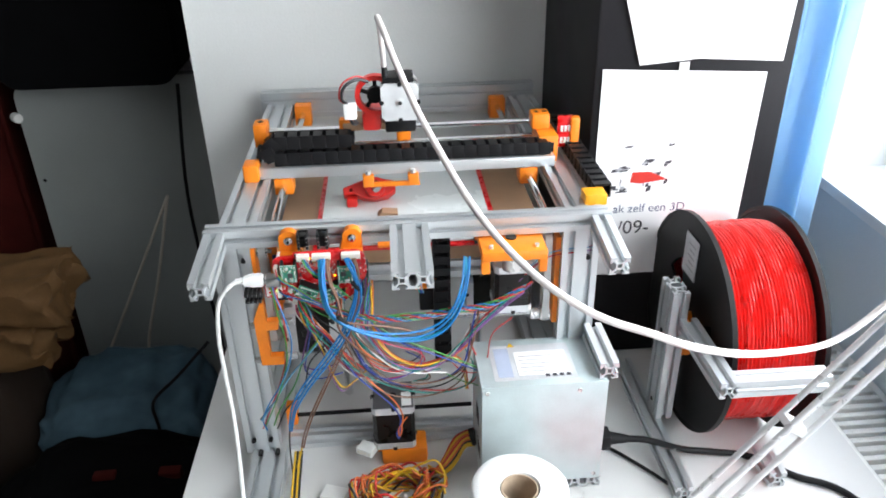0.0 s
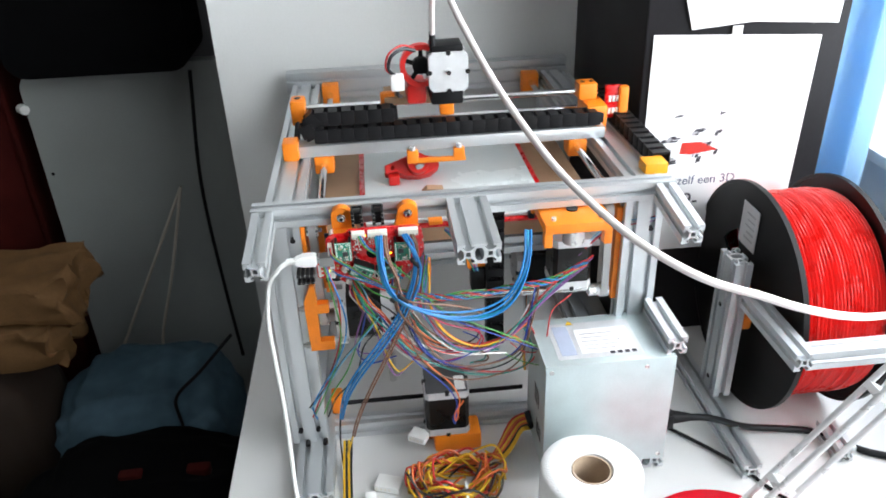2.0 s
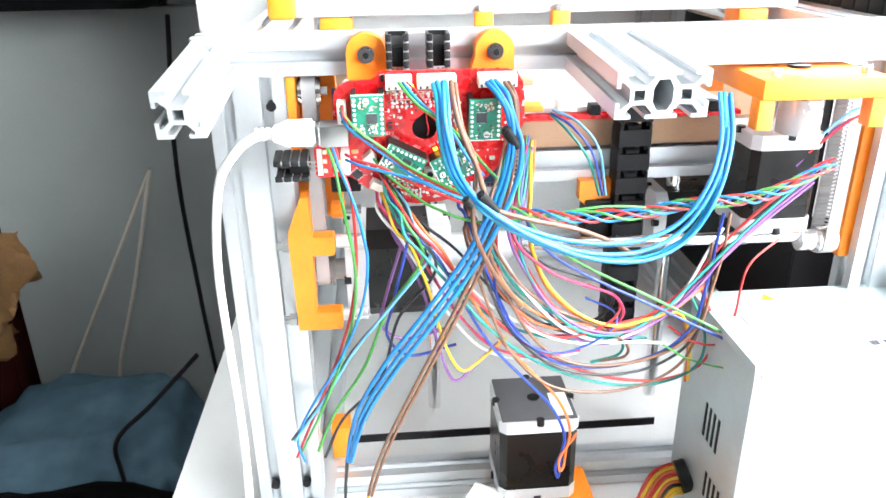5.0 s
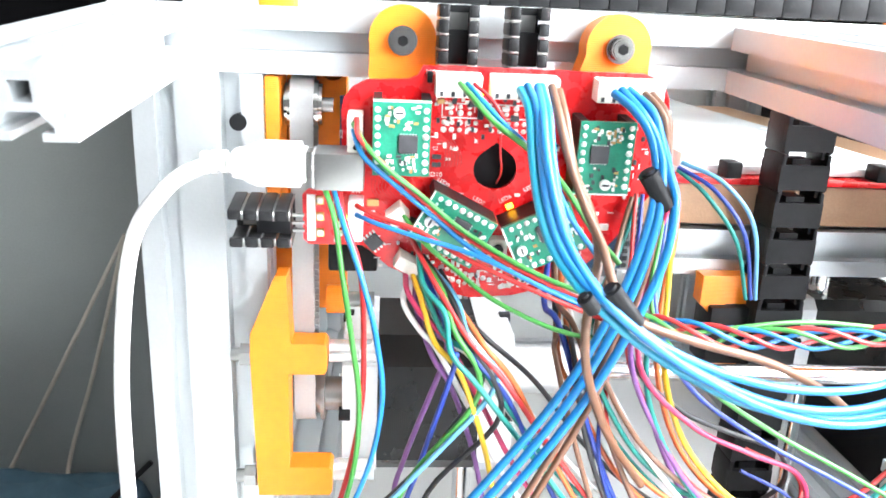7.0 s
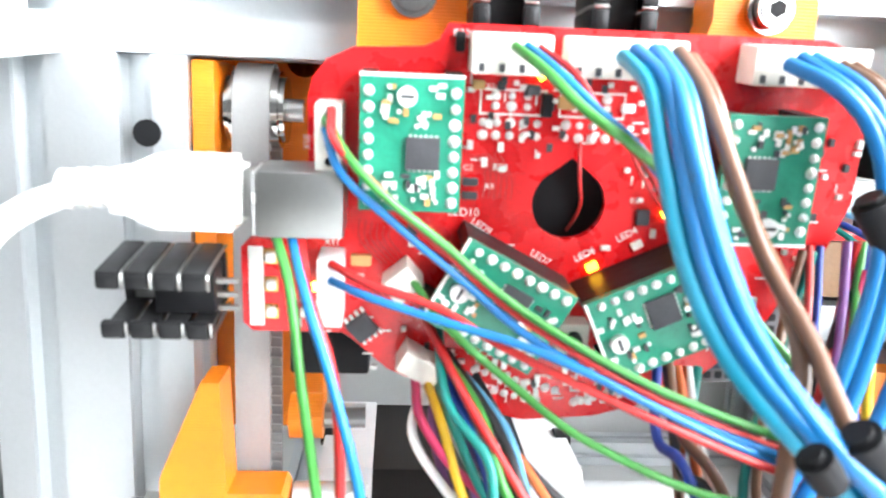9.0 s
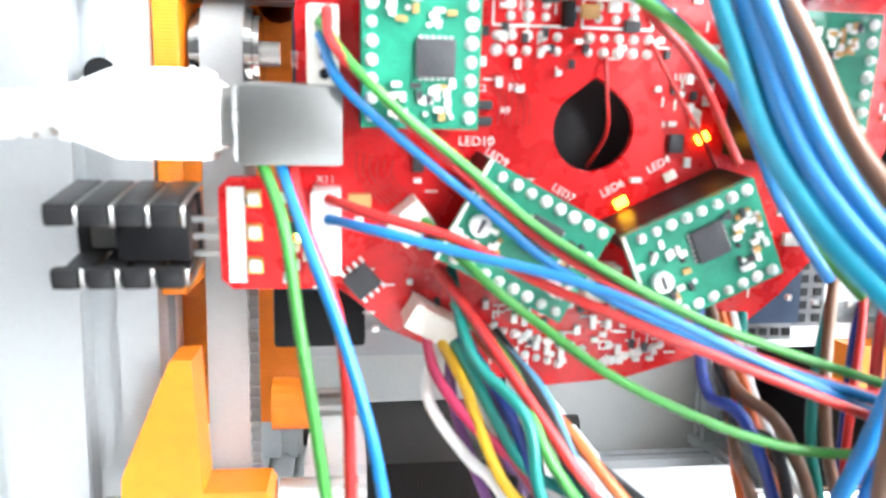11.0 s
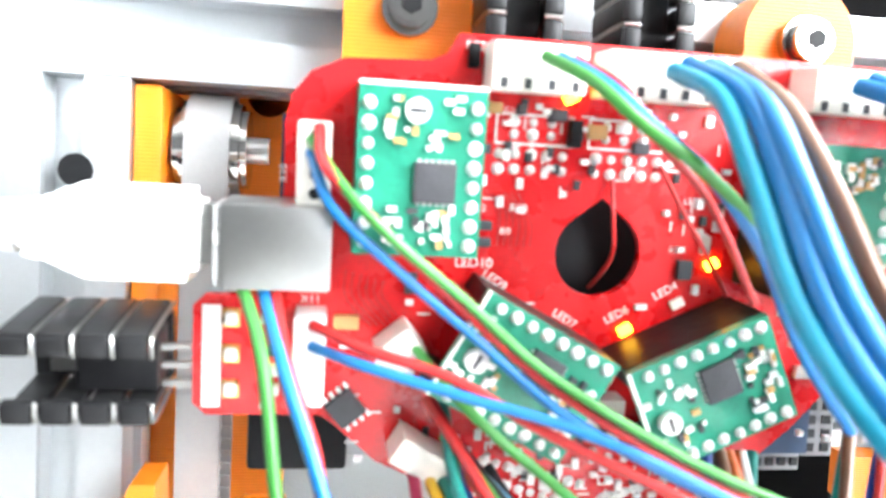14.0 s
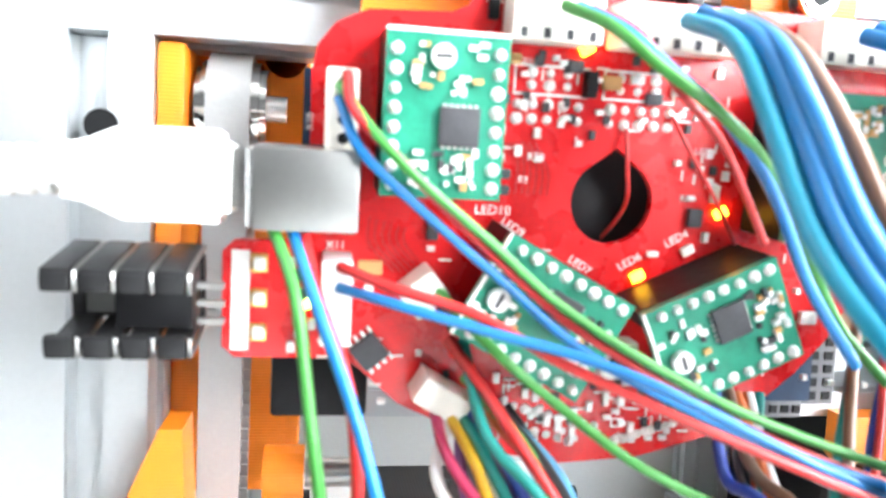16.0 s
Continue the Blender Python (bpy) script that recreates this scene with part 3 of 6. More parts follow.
def gantry():
    g = thing("gantry", (0.05, 0.98, 1.076), "printer gantry of rods and an aluminium bar with orange ends", "gantry")
    part("beam", box((-0.150, 0.958, 1.0765), (0.236, 0.985, 1.0905), 0.0015), ALU, g)
    part("rod", cyl((-0.140, 1.015, 1.120), (0.222, 1.015, 1.120), 0.004, 16), ROD, g)
    part("rod", cyl((-0.140, 1.045, 1.088), (0.222, 1.045, 1.088), 0.004, 16), ROD, g)
    part("end_block", box((-0.160, 0.948, 1.0765), (-0.141, 0.975, 1.099), 0.003), ORANGE, g, "orange printed end block")
    part("end_block", box((-0.150, 1.000, 1.102), (-0.132, 1.028, 1.134), 0.004), ORANGE, g, "orange printed end block")
    part("post", cyl((-0.145, 0.985, 1.09), (-0.142, 1.005, 1.108), 0.004, 12), BLACK_METAL, g)
    part("end_block", box((0.217, 0.975, 1.0765), (0.243, 1.026, 1.112), 0.003), ORANGE, g, "orange printed end block")
    part("end_block", box((0.212, 1.000, 1.112), (0.236, 1.026, 1.133), 0.003), ORANGE, g, "orange printed end block")
    for x in (0.219, 0.230):
        part("hole", cyl((x, 1.012, 1.1325), (x, 1.012, 1.1336), 0.003, 14), BLACK, g, "dark hole")
    part("hole", cyl((-0.141, 1.014, 1.1335), (-0.141, 1.014, 1.1346), 0.004, 14), BLACK, g, "dark hole")
    part("endstop", box((0.246, 0.996, 1.088), (0.266, 1.004, 1.130), 0.001), PCB_RED, g, "small red endstop board")
    part("endstop_clip", box((0.262, 0.990, 1.084), (0.274, 1.002, 1.130), 0.003), ORANGE, g, "orange printed clip")
    for i in range(6):
        part("component", box((0.249 + 0.005 * (i % 3), 0.9935, 1.094 + 0.016 * (i // 3)), (0.2525 + 0.005 * (i % 3), 0.9962, 1.102 + 0.016 * (i // 3)), 0.0006), SOLDER, g)
    for x in (-0.113, 0.202):
        part("guide_rod", cyl((x, 0.8185, 1.0655), (x, 1.262, 1.0655), 0.0045, 16), ROD, g)
        part("bearing_block", box((x - 0.012, 0.957, 1.054), (x + 0.012, 0.984, 1.0763), 0.003), ORANGE, g, "orange printed bearing block")
        part("rod_holder", box((x - 0.013, 1.245, 1.046), (x + 0.013, 1.268, 1.080), 0.003), ORANGE, g, "orange printed rod holder")
    part("chain_clip", box((0.246, 0.838, 1.0752), (0.272, 0.862, 1.0885), 0.002), mat("yellow_orange_plastic", (0.85, 0.36, 0.01), 0.45), g, "yellow-orange printed chain clip")
    for x in (-0.005, 0.052):
        part("clamp", box((x - 0.007, 0.950, 1.0625), (x + 0.007, 0.958, 1.079), 0.002), ORANGE, g, "orange printed clamp")
        part("bolt", cyl((x, 0.9535, 1.079), (x, 0.9535, 1.0835), 0.004, 6), STEEL, g)
    part("clamp_bar", box((-0.012, 0.951, 1.062), (0.06, 0.957, 1.0675), 0.001), ORANGE, g)


gantry()


def carriage():
    c = thing("print_carriage", (0.03, 0.98, 1.10), "print carriage with a red fan ring and orange clamps", "carriage")
    part("block", box((-0.034, 0.988, 1.1255), (0.058, 1.04, 1.135), 0.002), MDF, c, "brown carriage plate")
    part("column", box((0.020, 0.945, 1.136), (0.058, 1.02, 1.1585), 0.003), BLACK, c, "dark carriage block")
    for x in (-0.03, 0.043):
        part("clamp", box((x - 0.009, 0.992, 1.107), (x + 0.009, 1.004, 1.140), 0.003), ORANGE, c)
    bm = bmesh.new()
    rings = []
    for k in range(28):
        a = k * math.tau / 28
        cc = Vector((0.010, 0.952, 1.183))
        rings.append([bm.verts.new(cc + Vector((math.cos(a) * q, o, math.sin(a) * q))) for o, q in ((-0.006, 0.0185), (0.006, 0.0185), (0.006, 0.0245), (-0.006, 0.0245))])
    for k in range(28):
        r, s = rings[k], rings[(k + 1) % 28]
        for j in range(4):
            bm.faces.new((r[j], r[(j + 1) % 4], s[(j + 1) % 4], s[j]))
    part("fan_ring", bm, RED_PRINT, c, "red printed fan ring")
    part("fan_hub", cyl((0.010, 0.948, 1.183), (0.010, 0.956, 1.183), 0.010, 20), BLACK, c, "black fan hub")
    for k in range(5):
        a = k * math.tau / 5
        part("fan_blade", box((0.0075, 0.951, 1.1925), (0.0125, 0.953, 1.2015), 0, m=Matrix.Translation((0.010, 0, 1.183)) @ Matrix.Rotation(a, 4, "Y") @ Matrix.Translation((-0.010, 0, -1.183))), BLACK, c)
    part("plug", box((-0.027, 0.910, 1.166), (-0.012, 0.922, 1.184), 0.002, m=None), WHITE_PL, c, "white plug")
    part("top_cover", box((0.020, 0.925, 1.2025), (0.056, 0.96, 1.210), 0.002), BLACK, c)
    part("tube_fitting", cyl((0.023, 0.93, 1.19), (0.0225, 0.93, 1.225), 0.0035, 14), BLACK_METAL, c)
    part("lead", tube([(0.003, 0.93, 1.205), (-0.010, 0.925, 1.209), (-0.024, 0.92, 1.203), (-0.028, 0.918, 1.190), (-0.022, 0.916, 1.183)], 0.002), WIRES["black"], c)
    part("lead", tube([(0.002, 0.935, 1.207), (-0.012, 0.928, 1.212), (-0.027, 0.922, 1.205), (-0.031, 0.919, 1.190), (-0.024, 0.917, 1.183)], 0.0012), WIRES["red"], c)
    part("lead", tube([(-0.020, 0.916, 1.167), (-0.018, 0.93, 1.155), (-0.014, 0.96, 1.145), (-0.018, 0.99, 1.138)], 0.002), WIRES["black"], c)
    part("duct", box((-0.008, 0.955, 1.135), (0.016, 1.0, 1.160), 0.006), RED_PRINT, c, "red printed fan duct")


carriage()


def bed():
    b = thing("print_bed", (0.045, 1.03, 1.0), "brown fibreboard print bed with a pale plate on top", "print bed")
    part("board", box((-0.121, 0.862, 1.001), (0.211, 1.22, 1.019), 0.001), MDF, b)
    part("heater", box((-0.074, 0.860, 1.0195), (0.155, 1.21, 1.0225), 0.0005), PCB_RED, b, "dark red heater board edge")
    part("plate", box((-0.067, 0.866, 1.023), (0.147, 1.205, 1.027), 0.001), BED_PLATE, b, "pale grey build plate")
    bar(b, "support_bar", (-0.118, 0.872, 0.988), "x", 0.326)
    bar(b, "support_bar", (-0.118, 1.15, 0.988), "x", 0.326)
    part("connector", box((0.030, 0.854, 1.0272), (0.042, 0.866, 1.034), 0.001), WHITE_PL, b, "white bed connector")
    for x in (0.052, 0.120, 0.131):
        part("connector", box((x, 0.856, 1.0228), (x + 0.007, 0.8658, 1.030), 0.001), BLACK, b, "black bed connector")
    part("clip", box((0.004, 0.850, 1.0275), (0.020, 0.866, 1.0315), 0.001), ORANGE, b, "orange printed clip")
    for x in (-0.05, 0.13):
        part("guide", cyl((x, 0.90, 0.775), (x, 0.90, 0.977), 0.005, 16), ROD, b, "upright steel guide rod")


bed()


def red_piece():
    m = Matrix.Translation((-0.004, 0.975, 1.027))
    p = thing("printed_bracket", (-0.004, 0.975, 1.027), "red printed bracket lying on the build plate", "printed part")
    o = [(-0.036, 0.006), (-0.036, 0.017), (-0.024, 0.021), (-0.008, 0.027), (0.012, 0.028), (0.031, 0.024), (0.033, 0.012), (0.022, 0.004), (0.006, 0.0), (-0.010, 0.002), (-0.022, 0.008)]
    bm = prism(o, -0.008, 0.016, [ring(0.010, 0.0145, 0.0075, 18), ring(-0.026, 0.0130, 0.0022, 10)])
    bmesh.ops.bevel(bm, geom=[e for e in bm.edges if e.calc_face_angle(0) > 0.9], offset=0.0012, segments=1, affect="EDGES")
    bm.transform(m @ pose(0, 0, 0.006, -38))
    part("body", bm, RED_PRINT, p)
    part("collar", prism(ring(0.006, 0.014, 0.013, 24), -0.019, -0.004, [ring(0.006, 0.014, 0.0085, 24)], m @ pose(0, 0, 0.006, -38)), RED_PRINT, p)
    part("ear", box((-0.036, 0.966, 1.0275), (-0.022, 0.985, 1.040), 0.003), RED_PRINT, p)
    part("foot", prism([(0.004, 0.0), (0.030, 0.0), (0.030, 0.004), (0.010, 0.006)], 0.935, 0.950, m=Matrix.Translation((0, 0, 1.0275))), MDF, p, "brown tongue")


red_piece()


def low_drive():
    b = thing("low_motor_bracket", (0.02, 0.81, 0.75), "orange printed bracket under the low motor", "bracket", "orange printed parts")
    part("base", box((-0.006, 0.780, 0.7505), (0.052, 0.815, 0.7764), 0.005), ORANGE, b)
    part("tab", box((-0.012, 0.805, 0.7505), (-0.002, 0.815, 0.7685), 0.002), ORANGE, b)
    for x0, x1 in ((-0.120, -0.006), (0.036, 0.115)):
        solo("drive_belt", box((x0, 0.8465, 0.783), (x1, 0.8480, 0.789)), BLACK, "thin black toothed belt near the desk", "belt", "timing belts")
    k = thing("belt_idler", (-0.12, 0.85, 0.75), "orange printed belt idler at the foot of an upright", "bracket", "orange printed parts")
    part("block", box((-0.130, 0.843, 0.7725), (-0.116, 0.862, 0.800), 0.002), ORANGE, k)


low_drive()


# ---- control board ----
def pcb_text(text, x, z, size, parent, turn=0.0, y=0.7746, upside=False):
    lettering(text, size, Matrix.Translation((x, y, z)) @ pose(0, 0, 0, 90, 0, 0) @ pose(0, 0, 0, 0, 0, turn), SILK, parent)


BOARD_Y = 0.775


def board():
    b = thing("control_board", (-0.06, BOARD_Y, 1.0), "red printer control board crowded with parts and plugged wires", "circuit board")
    o = [(-0.1076, 1.0322), (-0.1078, 1.0550), (-0.1070, 1.0590), (-0.1045, 1.0622), (-0.1000, 1.0644), (-0.0880, 1.0650), (-0.0855, 1.0662), (-0.0840, 1.0690),
         (-0.0180, 1.0690), (-0.0125, 1.0672), (-0.0095, 1.0620), (-0.0080, 1.0530), (-0.0078, 1.0400), (-0.0110, 1.0310), (-0.0160, 1.0245), (-0.0200, 1.0165), (-0.0250, 1.0105),
         (-0.0310, 1.0050), (-0.0400, 0.9990), (-0.0520, 0.9955), (-0.0660, 0.9945), (-0.0770, 0.9968), (-0.0860, 1.0018), (-0.0930, 1.0050), (-0.0990, 1.0105), (-0.1015, 1.0123),
         (-0.1180, 1.0123), (-0.1198, 1.0140), (-0.1198, 1.0285), (-0.1182, 1.0302), (-0.1092, 1.0305)]
    hole = [(-0.0608, 1.0468)] + [(-0.0608 - 0.0067 * math.sin(a), 1.0384 + 0.0067 * math.cos(a)) for a in np.linspace(0.62, math.tau - 0.62, 30)]
    part("plate", prism(o, BOARD_Y, BOARD_Y + 0.0016, [hole]), PCB_RED, b, "red lacquered circuit board")
    # copper pad and track field
    rnd = random.Random(4)

    def flat(x0, z0, x1, z1, h, material, name="component", lab="", turn=0.0, bev=0.0):
        cx, cz = (x0 + x1) / 2, (z0 + z1) / 2
        m = Matrix.Translation((cx, 0, cz)) @ Matrix.Rotation(-radians(turn), 4, "Y") @ Matrix.Translation((-cx, 0, -cz))
        return part(name, box((x0, BOARD_Y - h, z0), (x1, BOARD_Y - 0.00005, z1), bev, m=m), material, b, lab)

    def dot(x, z):
        r = rnd.uniform(0.0007, 0.0010)
        part("solder_pad", cyl((x, BOARD_Y - 0.00005, z), (x, BOARD_Y - rnd.uniform(0.0005, 0.0011), z), r, 10, r * 0.5), SOLDER, b)

    for row, (x0, z0, x1, z1) in enumerate(((-0.0800, 1.0030, -0.0640, 0.9985), (-0.0760, 1.0050, -0.0600, 1.0010), (-0.0560, 0.9985, -0.0460, 1.0015))):
        for k in range(9):
            dot(x0 + (x1 - x0) * k / 8, z0 + (z1 - z0) * k / 8)
    button = part("button", box((-0.0616, BOARD_Y - 0.0045, 1.0107), (-0.0556, BOARD_Y - 0.00005, 1.0167), 0.0003), CREAM_PL, b, "small push button")
    part("button_cap", cyl((-0.0586, BOARD_Y - 0.0045, 1.0137), (-0.0586, BOARD_Y - 0.0058, 1.0137), 0.0016, 16), BLACK, button)
    # plugs along the top edge
    for x0, x1, n in ((-0.0805, -0.0672, 4), (-0.0645, -0.0447, 6), (-0.0335, -0.0135, 6)):
        con = flat(x0, 1.0612, x1, 1.0678, 0.0070, CREAM_PL, "connector", "white wire connector", bev=0.0005)
        for k in range(n):
            x = x0 + (k + 0.5) * (x1 - x0) / n
            part("slot", box((x - 0.0005, BOARD_Y - 0.0071, 1.0616), (x + 0.0005, BOARD_Y - 0.0066, 1.0630)), CHIP, con)
    con = flat(-0.1057, 1.0440, -0.1012, 1.0556, 0.0085, CREAM_PL, "connector", "white wire connector", bev=0.0005)
    for k in range(4):
        part("slot", cyl((-0.1032, BOARD_Y - 0.0088, 1.0462 + 0.0025 * k), (-0.1032, BOARD_Y - 0.0082, 1.0462 + 0.0025 * k), 0.0008, 10), BLACK, con)
    flat(-0.1054, 1.0167, -0.1010, 1.0292, 0.0085, WHITE_PL, "connector", "white wire connector", bev=0.0005)
    flat(-0.0935, 1.0218, -0.0875, 1.0268, 0.0075, CREAM_PL, "connector", "white wire connector", 40, 0.0005)
    flat(-0.0910, 1.0056, -0.0825, 1.0100, 0.0072, CREAM_PL, "connector", "white wire connector", -30, 0.0005)
    # usb socket
    sock = part("usb_socket", box((-0.1150, BOARD_Y - 0.0110, 1.0335), (-0.1007, BOARD_Y - 0.0002, 1.0447), 0.0006), SHELL, b, "metal usb socket")
    part("lip", box((-0.1157, BOARD_Y - 0.0105, 1.0340), (-0.1149, BOARD_Y - 0.001, 1.0442)), STEEL, sock)
    # white printed panel on the tab
    flat(-0.1185, 1.0135, -0.1158, 1.0288, 0.0003, SILK, "printed_mark")
    for z in (1.0150, 1.0203, 1.0256):
        flat(-0.1157, z, -0.1132, z + 0.0028, 0.0006, COPPER, "pad", bev=0.0002)
        flat(-0.1154, z + 0.0004, -0.1135, z + 0.0024, 0.0014, SOLDER, "solder_blob", bev=0.0006)
    for z in (1.0155, 1.0185, 1.0215, 1.0245):
        flat(-0.1092, z, -0.1075, z + 0.0018, 0.0012, CHIP if z > 1.02 else SOLDER, bev=0.0003)
    flat(-0.1000, 1.0258, -0.0963, 1.0280, 0.0014, TAN, bev=0.0004)
    flat(-0.0990, 1.0228, -0.0975, 1.0242, 0.0010, SOLDER, bev=0.0003)
    # header blocks and solder rows
    for x0 in (-0.0781, -0.0634):
        for k in range(5):
            for z in (1.0496, 1.0518):
                dot(x0 + 0.0024 * k + 0.0008, z + 0.0008)
    for dx in (0.0, 0.0140):
        flat(-0.0778 + dx, 1.0539, -0.0667 + dx, 1.0543, 0.0002, SILK, "printed_mark")
        flat(-0.0778 + dx, 1.0581, -0.0667 + dx, 1.0585, 0.0002, SILK, "printed_mark")
        flat(-0.0781 + dx, 1.0539, -0.0778 + dx, 1.0585, 0.0002, SILK, "printed_mark")
        flat(-0.0667 + dx, 1.0539, -0.0664 + dx, 1.0585, 0.0002, SILK, "printed_mark")
    for k in range(3):
        for z in (1.0555, 1.0573):
            for dx in (0.0, 0.0140):
                dot(-0.0753 + dx + 0.0028 * k, z)
    # named small parts
    for x, z, w, h, t, mt, turn in ((-0.0785, 1.0590, 0.0022, 0.0016, 0.0015, TAN, 0), (-0.0745, 1.0590, 0.0014, 0.0016, 0.0012, CHIP, 0), (-0.0690, 1.0585, 0.0024, 0.0018, 0.0016, CHIP, 0),
                                    (-0.0665, 1.0560, 0.0018, 0.0040, 0.0022, BLACK, 0), (-0.0820, 1.0660, 0.0016, 0.0034, 0.0016, BLACK, 0), (-0.0630, 1.0565, 0.0030, 0.0022, 0.0014, TAN, 0),
                                    (-0.0590, 1.0572, 0.0022, 0.0015, 0.0012, SOLDER, 0), (-0.0560, 1.0545, 0.0026, 0.0018, 0.0012, CHIP, 0), (-0.0520, 1.0560, 0.0024, 0.0016, 0.0014, SOLDER, 0),
                                    (-0.0790, 1.0420, 0.0028, 0.0014, 0.0011, CHIP, 0), (-0.0790, 1.0395, 0.0028, 0.0014, 0.0011, CHIP, 0), (-0.0470, 1.0365, 0.0024, 0.0030, 0.0012, CHIP, 0),
                                    (-0.0735, 1.0285, 0.0014, 0.0026, 0.0011, CHIP, -30), (-0.0715, 1.0270, 0.0014, 0.0026, 0.0011, CHIP, -30), (-0.0890, 1.0330, 0.0018, 0.0032, 0.0012, CHIP, 0),
                                    (-0.0440, 1.0405, 0.0014, 0.0030, 0.0012, CREAM_PL, 0), (-0.0320, 1.0190, 0.0022, 0.0026, 0.0014, TAN, 0), (-0.0245, 1.0205, 0.0030, 0.0022, 0.0012, SOLDER, 0)):
        flat(x - w / 2, z - h / 2, x + w / 2, z + h / 2, t, mt, "component", "", turn, 0.0003)
    # eight-legged chip near the lower edge
    chip = flat(-0.1000, 1.0115, -0.0955, 1.0160, 0.0018, CHIP, "driver_chip", "black eight-legged chip", 40, 0.0003)
    for k in range(4):
        for s in (-1, 1):
            m = Matrix.Translation((-0.09775, 0, 1.01375)) @ Matrix.Rotation(-radians(40), 4, "Y")
            part("leg", box((-0.0019 + 0.00127 * k, BOARD_Y - 0.001, s * 0.0022 - 0.0005 + s * 0.0005), (-0.0014 + 0.00127 * k, BOARD_Y - 0.0002, s * 0.0022 + 0.0005 + s * 0.0005), 0, m=m), SOLDER, chip)
    # lit and unlit indicator lights
    for x, z, mt, lab in ((-0.0766, 1.0317, CREAM_PL, ""), (-0.0649, 1.0255, CREAM_PL, ""), (-0.0554, 1.0267, AMBER, "lit amber indicator"), (-0.0474, 1.0312, CREAM_PL, ""),
                          (-0.0425, 1.0375, AMBER, "lit amber indicator"), (-0.0673, 1.0612, AMBER, "lit amber indicator"), (-0.1070, 1.0212, GREEN_LED, "lit green indicator")):
        flat(x - 0.0011, z - 0.0008, x + 0.0011, z + 0.0008, 0.0009, mt, "indicator", lab, 30, 0.0003)
    # loose small parts too many to name
    small = {id(SOLDER): bmesh.new(), id(CHIP): bmesh.new(), id(SILK): bmesh.new()}
    zones = ((-0.083, -0.042, 1.044, 1.0595, 70), (-0.082, -0.045, 0.998, 1.009, 110), (-0.098, -0.084, 1.004, 1.03, 14), (-0.045, -0.012, 1.008, 1.03, 26), (-0.112, -0.101, 1.012, 1.027, 10), (-0.02, -0.008, 1.03, 1.058, 22), (-0.081, -0.07, 1.022, 1.034, 10), (-0.056, -0.042, 1.03, 1.047, 16))
    for x0, x1, z0, z1, n in zones:
        for _ in range(n):
            x, z = rnd.uniform(x0, x1), rnd.uniform(z0, z1)
            if (x + 0.0608) ** 2 + (z - 1.0392) ** 2 < 0.0095 ** 2:
                continue
            w, h, mt = rnd.choice(((0.0009, 0.0009, SOLDER), (0.0012, 0.0008, SOLDER), (0.0010, 0.0016, SOLDER), (0.0009, 0.0014, CHIP), (0.0020, 0.0003, SILK), (0.0003, 0.0016, SILK)))
            box((x, BOARD_Y - (0.0002 if mt is SILK else 0.0009), z), (x + w, BOARD_Y - 0.00008, z + h), 0, small[id(mt)])
    for mt in (SOLDER, CHIP, SILK):
        tagged(part("loose_component", small[id(mt)], mt, b), kind="stuff")
    # curved copper tracks
    tr = bmesh.new()
    for k in range(6):
        x = -0.0985 + 0.0011 * k
        tube([(x, BOARD_Y - 0.0001, 1.0345 - 0.0003 * k), (x, BOARD_Y - 0.0001, 1.0305), (x + 0.004, BOARD_Y - 0.0001, 1.0262)], 0.00018, 4, 3, tr)
        tube([(-0.079 + 0.001 * k, BOARD_Y - 0.0001, 1.047), (-0.0765 + 0.001 * k, BOARD_Y - 0.0001, 1.0445 - 0.0004 * k), (-0.0765 + 0.001 * k, BOARD_Y - 0.0001, 1.0390)], 0.00016, 4, 3, tr)
    tagged(part("copper_track", tr, mat("track_red", (0.5, 0.02, 0.02), 0.35), b), kind="stuff")
    for text, x, z, size, turn in (("LED10", -0.0799, 1.0363, 0.0021, 0), ("X11", -0.1034, 1.0300, 0.0017, 0), ("X10", -0.1078, 1.0480, 0.0015, 90), ("R32", -0.0818, 1.0673, 0.0018, 0), ("X14", -0.0760, 1.0588, 0.0014, 0),
                                   ("LED4", -0.0495, 1.0330, 0.0019, 30), ("LED6", -0.0570, 1.0290, 0.0019, 30), ("LED7", -0.0652, 1.0282, 0.0019, -30), ("LED9", -0.0765, 1.0338, 0.0019, -30),
                                   ("R20", -0.0738, 1.0447, 0.0017, 0), ("R9", -0.0755, 1.0412, 0.0015, 0), ("C2", -0.0795, 1.0445, 0.0015, 0), ("R19", -0.0485, 1.0395, 0.0015, 0), ("LED1", -0.0465, 1.0470, 0.0015, 0)):
        pcb_text(text, x, z, size, b, turn)
    return b


# the board leans out a little at its top edge
LEAN = Matrix.Translation((0.0007, 0.774, 1.0313)) @ Matrix.Rotation(radians(5.5), 4, "X") @ Matrix.Translation((0, -BOARD_Y, -1.03))


def lean(ob):
    ob.matrix_basis = LEAN @ ob.matrix_basis
    return ob


BOARD = lean(board())


